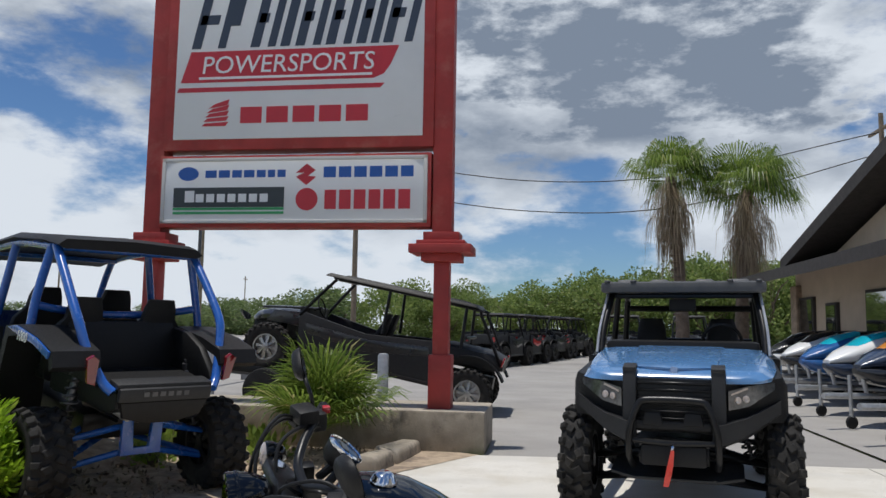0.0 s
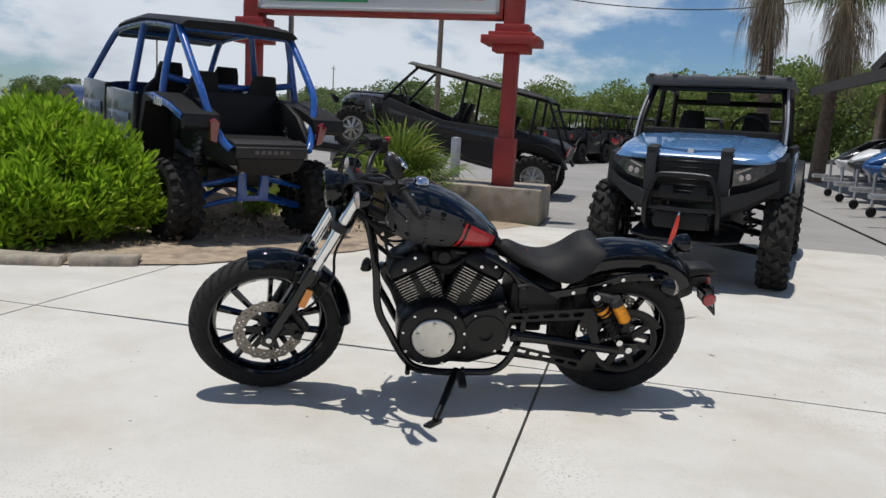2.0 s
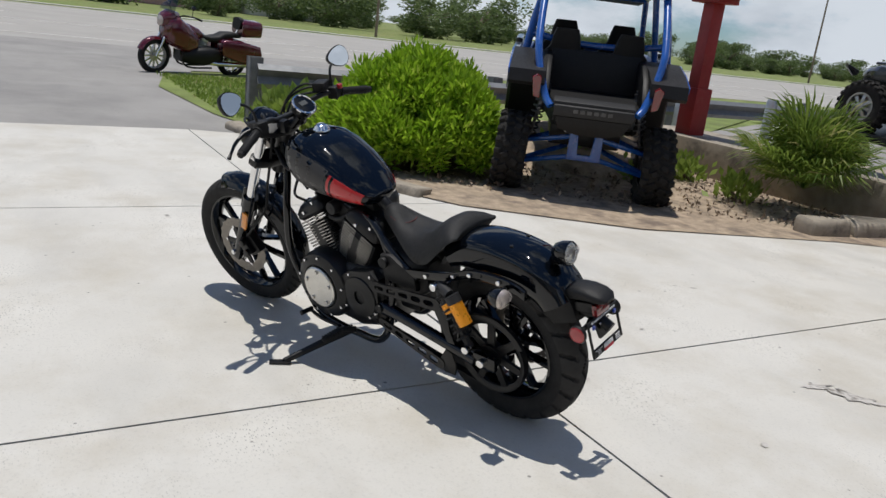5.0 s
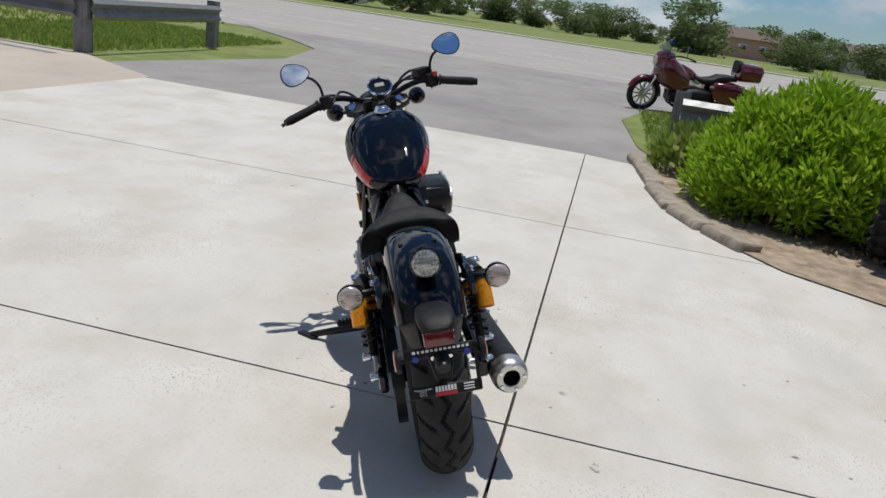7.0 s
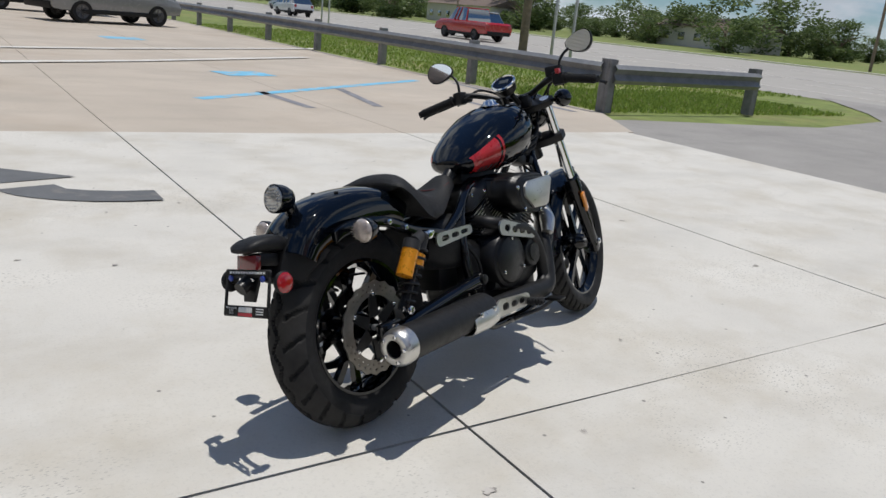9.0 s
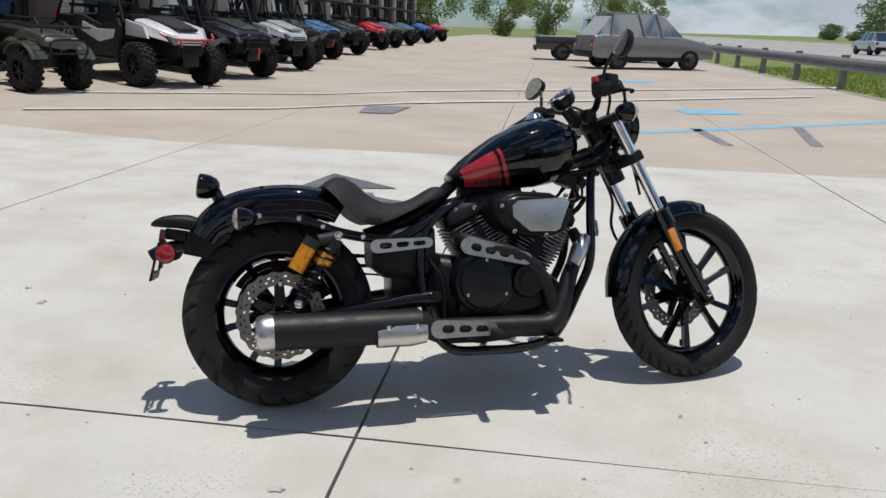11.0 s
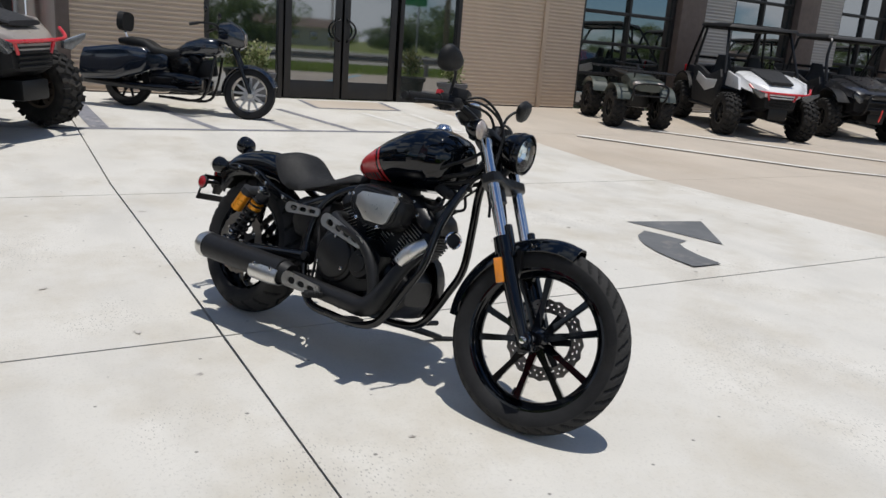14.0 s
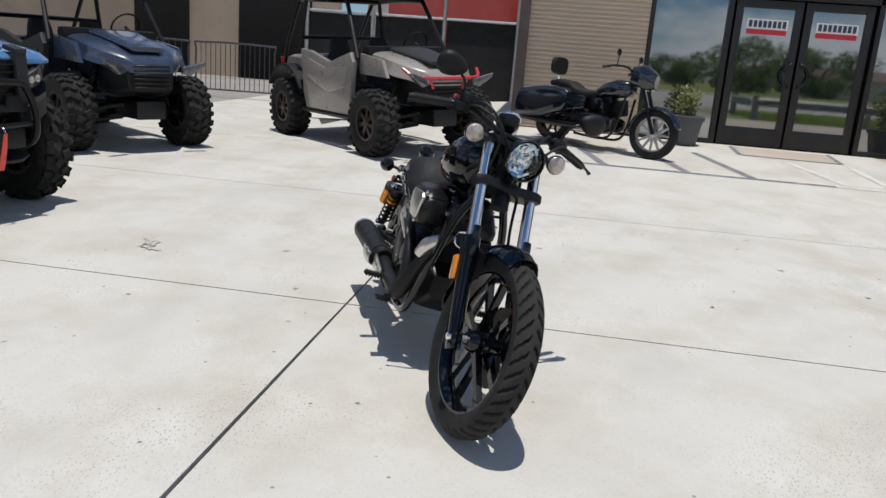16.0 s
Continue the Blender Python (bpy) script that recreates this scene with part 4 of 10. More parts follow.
def utv(m, label, hood="black", hood_rgb=(0.02, 0.02, 0.022), body=None, cage=None, accent=None, seats=2, util=False, wb=2.3, tr=1.32, wr=0.365, ww=0.27, hz=1.12, nz=0.98, rz=1.86, roof=True, rim=None, rimkey="black", spokes=7, group="", glassy=True, strap=True, blank=False, detail=True, front_bar=True, lift=0.0):
    """A side-by-side off-road vehicle; x ahead, origin on the ground between the axles."""
    u = thing("off_road_vehicle", m, label, "off-road vehicle", group)
    mh = paint(hood, hood_rgb)
    mb = body or M_DARKPLA
    mc = cage or M_MATTEBLK
    xf, xr = wb / 2, -wb / 2
    hw = tr / 2
    # running gear
    bm = B()
    box(bm, wb - 0.3, 0.62, 0.22, at(0, 0, 0.42), 0.03)
    box(bm, 0.75, 0.34, 0.2, at(xf + 0.12, 0, 0.46), 0.03)
    box(bm, 0.75, 0.42, 0.3, at(xr + 0.05, 0, 0.52), 0.03)
    part("chassis", bm, M_MATTEBLK, u)
    for x in (xf, xr):
        for s in (-1, 1):
            wheel_at(u, x, s * hw, wr, wr, ww, spokes, rim, rimkey)
            if detail:
                bm = B()
                for dx, z0, z1 in ((0.2, 0.5, wr + 0.02), (-0.16, 0.5, wr + 0.02), (0.16, 0.36, wr - 0.1), (-0.12, 0.36, wr - 0.1)):
                    tube(bm, [(x + dx, s * 0.16, z0), (x, s * (hw - ww * 0.4), z1)], 0.02, 8, 1)
                part("suspension_arm", bm, cage if (cage and not util) else M_MATTEBLK, u)
                shock(u, (x - 0.05, s * 0.33, 0.92), (x, s * (hw - 0.2), wr + 0.05))
    # nose and bonnet
    bw = tr - 0.08 if util else tr - 0.22
    bm = B()
    o = 0.50 if util else 0.52
    tw = (0.74, 0.84) if util else (0.46, 0.60)
    secs = [(xf + o, nz - (0.08 if util else 0.15), bw * tw[0], 0.10), (xf + o - 0.07, nz - (0.02 if util else 0.07), bw * tw[1], 0.18), (xf + 0.18, nz + 0.03, bw * 0.97, 0.22), (xf - 0.15, hz - 0.03, bw * 1.0, 0.22), (xf - 0.42, hz, bw * 0.99, 0.22)]
    loft(bm, [se(x, 0, z - h / 2, w, h, 18, 4.5, 0.9) for x, z, w, h in secs])
    bmesh.ops.recalc_face_normals(bm, faces=bm.faces)
    bn = part("bonnet", bm, mh, u)
    bm = B()
    loft(bm, [se(x, 0, z, w, 0.05, 14, 4) for x, z, w in ((xf + o - 0.08, nz - 0.005, bw * 0.34), (xf + 0.15, nz + 0.055, bw * 0.42), (xf - 0.3, hz + 0.015, bw * 0.5))])
    part("bonnet_scoop", bm, M_DARKPLA if accent else mh, bn)
    bm = B()
    loft(bm, [se(x, 0, z, w, h, 14, 5) for x, z, w, h in ((xf + o - 0.03, nz - 0.29, bw * (0.72 if util else 0.46), 0.30), (xf + o - 0.2, nz - 0.3, bw * (0.80 if util else 0.62), 0.42), (xf - 0.1, nz - 0.3, bw * 0.55, 0.42))])
    fa = part("front_fascia", bm, M_PLASTIC, u)
    bm = B()
    for i in range(6):
        box(bm, 0.02, bw * 0.36, 0.022, at(xf + o - 0.005, 0, nz - 0.40 + i * 0.045), 0.004, 1)
    part("grille", bm, M_MATTEBLK, fa)
    if accent:
        bm = B()
        xs = xf + o - 0.01
        tube(bm, [(xs - 0.14, -bw * 0.46, nz - 0.06), (xs - 0.02, -bw * 0.40, nz - 0.14), (xs + 0.02, -bw * 0.24, nz - 0.16), (xs + 0.02, bw * 0.24, nz - 0.16), (xs - 0.02, bw * 0.40, nz - 0.14), (xs - 0.14, bw * 0.46, nz - 0.06)], 0.019, 8, 3)
        for q in (-1, 1):
            tube(bm, [(xs + 0.02, q * bw * 0.22, nz - 0.16), (xs + 0.01, q * bw * 0.18, nz - 0.28)], 0.018, 8, 1)
        part("nose_frame", bm, accent, fa, "bright red nose frame")
    for s in (-1, 1):
        bm = B()
        y0 = bw * 0.30
        plate(bm, [(y0 * s, nz - 0.17), ((y0 + 0.25) * s, nz - 0.10), ((y0 + 0.24) * s, nz - 0.15), ((y0 + 0.08) * s, nz - 0.26), (y0 * s, nz - 0.24)], 0.06, at(xf + o - 0.06, 0, 0, rz=-s * 16) @ Matrix.Rotation(radians(90), 4, "Z") @ Matrix.Rotation(radians(90), 4, "X"), 0.008)
        hl = part("headlight", bm, M_HEADL, u, "dark faceted headlight")
        # front mudguard
        bm = B()
        cx, cz = xf, wr
        ou, inn = arc(cx, cz, wr + 0.19 + lift, 38, 158), arc(cx, cz, wr + 0.16 + lift, 38, 158)
        y0, y1 = s * (hw - 0.24), s * (hw + ww * 0.30)
        if util:
            band(bm, ou, inn, min(y0, y1), max(y0, y1))
        else:
            plate(bm, [(xf - 0.46, nz - 0.16), (xf + 0.16, nz - 0.18), (xf + 0.05, nz + 0.02), (xf - 0.44, hz - 0.04)], 0.05, side(s * (hw - 0.10)), 0.015)
        part("front_mudguard", bm, M_PLASTIC if util else mh, u)
        bm = B()
        cx = xr
        ou, inn = arc(cx, cz, wr + 0.20 + lift, 28, 150), arc(cx, cz, wr + 0.17 + lift, 28, 150)
        band(bm, ou, inn, min(y0, y1), max(y0, y1))
        part("rear_mudguard", bm, M_PLASTIC, u)
        # door side
        yb = s * (hw + 0.03)
        bm = B()
        plate(bm, [(xf - 0.52, 0.42), (xf - 0.42, nz - 0.02), (xf - 0.5, hz - 0.03), (0.12, hz - 0.16), (xr + 0.75, hz - 0.04), (xr + 0.48, hz - 0.02), (xr + 0.52, 0.62), (xr + 0.62, 0.40)], 0.07, side(yb * 0.97), 0.018)
        dr = part("door", bm, mb, u)
        bm = B()
        plate(bm, [(xf - 0.62, 0.75), (xf - 0.55, nz - 0.08), (0.05, hz - 0.24), (xr + 0.75, hz - 0.14), (xr + 0.7, 0.82), (0.1, 0.66)], 0.02, side(yb * 0.97 + s * 0.04), 0.008)
        part("door_panel", bm, mh, dr)
        bm = B()
        tube(bm, [(xf - 0.48, yb, 0.40), (xr + 0.5, yb, 0.40)], 0.035, 8, 1)
        part("sill_bar", bm, M_MATTEBLK, u)
    # rear body
    bm = B()
    if util:
        box(bm, 0.95, tr - 0.02, 0.34, at(xr + 0.0, 0, 0.98), 0.03)
        for s in (-1, 1):
            box(bm, 0.95, 0.05, 0.12, at(xr, s * (hw - 0.05), 1.17), 0.015)
    else:
        loft(bm, [se(x, 0, z, w, h, 14, 4.5) for x, z, w, h in ((xr - 0.45, 0.92, tr * 0.78, 0.22), (xr - 0.25, 0.93, tr * 0.88, 0.34), (xr + 0.5, 0.92, tr * 0.92, 0.36))])
    rb_ = part("rear_body", bm, mb, u)
    for s in (-1, 1):
        bm = B()
        box(bm, 0.03, 0.10, 0.16, at(xr - 0.46 + (-0.03 if util else 0.02), s * (hw - 0.14), 0.97, ry=-10), 0.012)
        part("tail_light", bm, M_LENSRED, u)
    # cabin floor, dash, seats
    bm = B()
    box(bm, 0.16, tr * 0.8, 0.3, at(xf - 0.42, 0, hz - 0.1), 0.04)
    part("dashboard", bm, M_PLASTIC, u)
    rows = [0.05] if seats == 2 else [0.35, -0.55]
    for x in rows:
        for s in (-1, 1):
            part("seat", seat_mesh(), None, u, m=at(x - 0.1, s * 0.3, 0.58))
    bm = B()
    lathe(bm, [(0.17, -0.013), (0.183, 0.0), (0.17, 0.013), (0.157, 0.0)], at(xf - 0.62, 0.3, hz + 0.08, ry=-62), 24, True)
    tube(bm, [(xf - 0.62, 0.3, hz + 0.08), (xf - 0.42, 0.3, hz - 0.02)], 0.02, 8, 1)
    part("steering_wheel", bm, M_PLASTIC, u)
    # cage
    r = 0.03 if util else 0.027
    yc, yt = hw - 0.02, hw - 0.12
    xa, xt, xb = xf - 0.40, xf - 0.85, xr + (0.30 if seats == 2 else 0.25)
    zt = rz - 0.05
    for s in (-1, 1):
        bm = B()
        if util:
            tube(bm, [(xa + 0.08, s * yc, hz - 0.1), (xa - 0.12, s * (yc - 0.02), (hz + zt) / 2), (xt + 0.2, s * yt, zt), (xt - 0.1, s * yt, zt + 0.02), (xb, s * yt, zt), (xb - 0.12, s * (yt + 0.02), zt - 0.12), (xb - 0.15, s * yc, hz)], r, 8, 4)
        else:
            tube(bm, [(xa, s * yc, hz - 0.1), (xt, s * yt, zt - 0.02), (xt - 0.12, s * yt, zt + 0.01), (xb, s * yt, zt), (xb - 0.2, s * yt, zt - 0.08), (xr - 0.3, s * (yc - 0.1), hz - 0.02), (xr - 0.42, s * (yc - 0.12), 0.9)], r, 8, 4)
            tube(bm, [(xb + 0.05, s * yt, zt), (xb + 0.0, s * yc, hz - 0.05)], r, 8, 1)
        if seats == 4:
            tube(bm, [(-0.1, s * yt, zt), (-0.14, s * yc, hz - 0.1)], r, 8, 1)
        part("cage_side", bm, mc, u)
    bm = B()
    for x in (xt - 0.05, xb):
        tube(bm, [(x, -yt, zt), (x, yt, zt)], r, 8, 1)
    tube(bm, [(xb - 0.05, -yc, hz + 0.12), (xb - 0.05, yc, hz + 0.12)], r, 8, 1)
    part("cage_crossbar", bm, mc, u)
    if roof:
        bm = B()
        L = xt - xb + 0.34
        box(bm, L, 2 * yt + 0.16, 0.06, at((xt + xb) / 2 + 0.02, 0, rz), 0.022, 2, top=(0.94, 0.94))
        for y in (-0.36, -0.12, 0.12, 0.36):
            box(bm, L * 0.82, 0.12, 0.035, at((xt + xb) / 2, y, rz + 0.035), 0.012, 1, top=(0.95, 0.7))
        part("roof", bm, M_DARKPLA if util else M_PLASTIC, u)
    if util and glassy:
        bm = B()
        plate(bm, [(-yc + 0.06, hz + 0.02), (yc - 0.06, hz + 0.02), (yt - 0.06, zt - 0.06), (-yt + 0.06, zt - 0.06)], 0.008, Matrix.Translation((xa + 0.06, 0, 0)) @ Matrix.Shear("XY", 4, (0, 0)) @ at(0, 0, hz) @ Matrix.Rotation(radians(-math.degrees(math.atan2(xa + 0.06 - xt - 0.1, zt - hz))), 4, "Y") @ at(0, 0, -hz) @ Matrix.Rotation(radians(90), 4, "Z") @ Matrix.Rotation(radians(90), 4, "X"))
        ws = part("windscreen", bm, M_CLEAR, u, smooth=False)
        ws.visible_shadow = False
    if front_bar:
        bm = B()
        xb0 = xf + o + 0.1
        w = 0.3
        tube(bm, [(xb0 - 0.1, -w, 0.52), (xb0, -w, 0.62), (xb0 + 0.02, -w + 0.02, nz - 0.2), (xb0, -w + 0.1, nz - 0.1), (xb0, w - 0.1, nz - 0.1), (xb0 + 0.02, w - 0.02, nz - 0.2), (xb0, w, 0.62), (xb0 - 0.1, w, 0.52)], 0.026, 8, 4)
        for z in (0.62, 0.76):
            tube(bm, [(xb0, -w, z), (xb0, w, z)], 0.02, 8, 1)
        part("front_bumper", bm, M_MATTEBLK, u)
        bm = B()
        box(bm, 0.16, 0.38, 0.12, at(xb0 - 0.1, 0, 0.60), 0.02)
        part("winch", bm, M_PLASTIC, u)
        if strap:
            bm = B()
            tube(bm, [(xb0 + 0.05, 0, 0.64), (xb0 + 0.06, -0.01, 0.56), (xb0 + 0.07, -0.04, 0.42)], 0.014, 6, 3, flat=0.4)
            part("pull_strap", bm, paint("strap_red", (0.7, 0.05, 0.03)), u, "red winch pull strap")
    return u


M_HEADL = mat("smoked_headlight", (0.10, 0.105, 0.11), 0.12, metal=0.3, var=0.4, scale=30, coat=1.0)


def heading(x, y, deg, z=0.0, pitch=0.0, roll=0.0):
    """Ground pose with x ahead along deg; pitch raises the nose."""
    e = 0.4
    n = Vector(((gz(x - e, y) - gz(x + e, y)) / (2 * e), (gz(x, y - e) - gz(x, y + e)) / (2 * e), 1.0)).normalized()
    tilt = Vector((0, 0, 1)).rotation_difference(n).to_matrix().to_4x4()
    return Matrix.Translation((x, y, z + gz(x, y))) @ tilt @ Matrix.Rotation(radians(deg), 4, "Z") @ Matrix.Rotation(radians(-pitch), 4, "Y") @ Matrix.Rotation(radians(roll), 4, "X")


def by_front(fx, fy, deg, wb):
    a = radians(deg)
    return heading(fx - math.cos(a) * wb / 2, fy - math.sin(a) * wb / 2, deg)


M_BLUETUBE = paint("blue_tube", (0.015, 0.09, 0.36), 0.25)
utv(heading(-3.1, 12.9, 180, 0.30, 11.5), "black four-seat off-road vehicle nosed up on a trailer", "black", seats=4, wb=3.35, tr=1.5, wr=0.39, ww=0.28, hz=1.1, nz=0.98, rz=1.75, rim=M_RIMSV, rimkey="silver", spokes=8, front_bar=False)
utv(by_front(5.72, 3.46, -135, 2.3), "grey and red sport off-road vehicle with bronze rims", "warm_grey", (0.30, 0.27, 0.24), accent=paint("bright_red", (0.55, 0.02, 0.03)), seats=2, wb=2.3, tr=1.36, wr=0.385, ww=0.3, nz=1.08, hz=1.2, rim=M_RIMDK, rimkey="bronze", body=paint("silver_brown", (0.27, 0.245, 0.22), 0.3), front_bar=False)
utv(by_front(4.42, 6.56, -122, 2.3), "dark blue sport off-road vehicle with angular nose", "navy", (0.03, 0.045, 0.08), wb=2.3, tr=1.36, wr=0.40, ww=0.3, nz=1.1, hz=1.22, front_bar=False)
RG = "off-road vehicles parked along the hall"
utv(by_front(6.04, -8.37, 153, 2.25), "white and red sport off-road vehicle with black roof", "white_red", (0.72, 0.72, 0.72), accent=paint("bright_red", (0.55, 0.02, 0.03)), wb=2.25, tr=1.4, group=RG, strap=False, front_bar=False)
row = [("black utility off-road vehicle with roof", "black", (0.02, 0.02, 0.022), True, 5.94, -11.07), ("silver grey sport off-road vehicle", "silver", (0.42, 0.44, 0.45), False, 5.96, -14.05), ("black utility off-road vehicle with roof", "black", (0.02, 0.02, 0.022), True, 6.6, -17.0), ("blue and black utility off-road vehicle", "mid_blue", (0.05, 0.16, 0.34), True, 6.8, -19.9), ("dark green utility off-road vehicle", "dark_green", (0.03, 0.04, 0.035), True, 6.9, -23.8), ("red sport off-road vehicle with roof", "bright_red", (0.55, 0.02, 0.03), False, 7.2, -29.6), ("grey utility off-road vehicle with roof", "mid_grey", (0.12, 0.13, 0.14), True, 7.3, -33.2), ("slate blue utility off-road vehicle", "slate", (0.10, 0.14, 0.18), True, 7.4, -38.0), ("blue utility off-road vehicle with roof", "bright_blue", (0.02, 0.12, 0.42), True, 7.5, -45), ("red utility off-road vehicle with roof", "bright_red", (0.55, 0.02, 0.03), True, 7.5, -52)]
for i, (lb, key, rgb, ut, x, y) in enumerate(row):
    utv(by_front(x, y, 153, 2.15), lb, key, rgb, util=ut, wb=2.15, tr=1.38, group=RG, front_bar=ut, strap=i in (0, 3), detail=i < 4, glassy=False)

# ---- the cruiser motorcycle ----
BIKE = Matrix.Translation((0.298, 2.564, gz(0.298, 2.564))) @ Matrix.Rotation(radians(200.9), 4, "Z") @ Matrix.Rotation(radians(0.6), 4, "Y") @ Matrix.Rotation(radians(-14.3), 4, "X")
bike = thing("cruiser_motorcycle", BIKE, "black cruiser motorcycle leaning on its side stand on concrete", "motorcycle")
RX = Matrix.Rotation(radians(90), 4, "X")
RY = Matrix.Rotation(radians(90), 4, "Y")
RAKE, STEER_DEG = 27.6, 8.0
S0 = Vector((1.505 - (0.89 - 0.33) * 0.523, 0, 0.89))
STEER = Matrix.Translation(S0) @ Matrix.Rotation(radians(STEER_DEG), 4, Vector((-math.sin(radians(RAKE)), 0, math.cos(radians(RAKE))))) @ Matrix.Translation(-S0)


def bolt(parent, p, axis="y", r=0.009, h=0.012, material=None):
    key = ("bolt", r, h, (material or M_CHROME).name)
    if key not in MESHES:
        bm = B()
        cyl(bm, r, h, seg=12, bevel=r * 0.25)
        cyl(bm, r * 0.45, h * 0.2, at(0, 0, h * 0.5), seg=6)
        MESHES[key] = as_mesh("bolt", bm, material or M_CHROME)
    R = {"y": RX, "x": RY, "z": I4}[axis]
    return part("bolt", MESHES[key], None, parent, m=Matrix.Translation(p) @ R)


def moto_tyre(r, w, rim, groove, nseg=360):
    """A rounded road tyre whose tread grooves are cut into the surface."""
    vs, fs = [], []
    prof = []
    for i in range(31):
        s = -1 + 2 * i / 30
        a = s * 1.18
        prof.append((s, r - w * 0.52 * (1 - math.cos(a)) , w * 0.5 * math.sin(a) / math.sin(1.18) * 1.0))
    wall = [(-1.0, rim + (prof[0][1] - rim) * 0.66, -w * 0.50), (-1.0, rim + (prof[0][1] - rim) * 0.3, -w * 0.45), (-1.0, rim, -w * 0.36)]
    full = list(reversed(wall)) + prof + [(1.0, q[1], -q[2]) for q in wall]
    n = len(full)
    for j in range(nseg):
        a = 2 * math.pi * j / nseg
        for i, (s, rr, y) in enumerate(full):
            q = rr - (0.0075 if 3 <= i < n - 3 and groove(a, s) else 0.0)
            vs.append((q * math.cos(a), y, q * math.sin(a)))
    for j in range(nseg):
        k = (j + 1) % nseg
        for i in range(n - 1):
            fs.append((j * n + i, k * n + i, k * n + i + 1, j * n + i + 1))
    me = raw("tyre", vs, fs, M_RUBBER, True)
    # groove faces get a near-black colour that deepens their shade
    me.materials.append(M_SHADEBLK)
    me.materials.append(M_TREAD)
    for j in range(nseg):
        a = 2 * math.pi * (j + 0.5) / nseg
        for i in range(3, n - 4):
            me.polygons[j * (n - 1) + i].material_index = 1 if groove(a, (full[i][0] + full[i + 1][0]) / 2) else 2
    me.set_sharp_from_angle(angle=radians(30))
    return me


def tri(x):
    return abs((x % 1.0) * 2 - 1) * 2 - 1


def front_groove(a, s):
    u = a / (2 * math.pi) * 40
    return 0.1 < abs(s) < 0.93 and ((u + abs(s) * 1.25 + (0.5 if s > 0 else 0)) % 1.0) < 0.30


def rear_groove(a, s):
    u = a / (2 * math.pi) * 22
    return abs(s - 0.13 * tri(u)) < 0.06 or (0.3 < abs(s) < 0.95 and ((u + abs(s) * 0.7 + (0.5 if s > 0 else 0)) % 1.0) < 0.2)


def cast_rim(rr, w, spokes, hubw):
    bm = B()
    lathe(bm, [(rr * 1.035, -w * 0.5), (rr * 1.035, -w * 0.42), (rr * 0.97, -w * 0.36), (rr * 0.93, -w * 0.18), (rr * 0.93, w * 0.18), (rr * 0.97, w * 0.36), (rr * 1.035, w * 0.42), (rr * 1.035, w * 0.5), (rr * 0.99, w * 0.5), (rr * 0.90, w * 0.2), (rr * 0.885, 0), (rr * 0.90, -w * 0.2), (rr * 0.99, -w * 0.5)], RX, 60, True)
    lathe(bm, [(0.0, -hubw), (0.028, -hubw), (0.034, -hubw * 0.8), (0.046, -hubw * 0.4), (0.048, 0), (0.046, hubw * 0.4), (0.034, hubw * 0.8), (0.028, hubw), (0.0, hubw)], RX, 28)
    bmesh.ops.recalc_face_normals(bm, faces=bm.faces)
    return bm


def add_spokes(wheel, rr, spokes):
    for sy in (-0.018, 0.018):
        bm = B()
        loft(bm, [[Vector((x, y + sy * (1 - t), z)) for x, y in ((-wd, -dp), (wd, -dp), (wd * 0.7, dp), (-wd * 0.7, dp))] for t, z, wd, dp in ((0, 0.035, 0.016, 0.016), (0.5, rr * 0.5, 0.0105, 0.012), (1, rr * 0.90, 0.013, 0.013))])
        bmesh.ops.recalc_face_normals(bm, faces=bm.faces)
        me = as_mesh("spoke", bm, M_GLOSSBLK)
        for i in range(0 if sy < 0 else 1, spokes, 2):
            part("spoke", me, None, wheel, m=Matrix.Rotation(radians(360 / spokes * i + (4 if i % 2 else -4)), 4, "Y"))


def wave_disc(ri, ro, th=0.005, n=180):
    """A wavy, drilled brake disc."""
    vs, fs = [], []
    radii = [0, 0.30, 0.42, 0.60, 0.72, 1.0]
    m = len(radii)
    for sgn in (-1, 1):
        for j in range(n):
            a = 2 * math.pi * j / n
            wv = 0.006 * (0.5 + 0.5 * math.cos(a * 20)) ** 0.7
            for t in radii:
                q = ri + (ro - wv - ri) * t
                vs.append((q * math.cos(a), sgn * th / 2, q * math.sin(a)))
    for s in range(2):
        o = s * n * m
        for j in range(n):
            k = (j + 1) % n
            for i in range(m - 1):
                if i == 1 and j % 6 in (1, 2):
                    continue
                if i == 3 and j % 6 in (4, 5):
                    continue
                f = (o + j * m + i, o + k * m + i, o + k * m + i + 1, o + j * m + i + 1)
                fs.append(f if s == 0 else f[::-1])
    o = n * m
    for j in range(n):
        k = (j + 1) % n
        fs.append((j * m + m - 1, k * m + m - 1, o + k * m + m - 1, o + j * m + m - 1))
        fs.append((k * m, j * m, o + j * m, o + k * m))
    return raw("brake_disc", vs, fs, M_DISC, False)


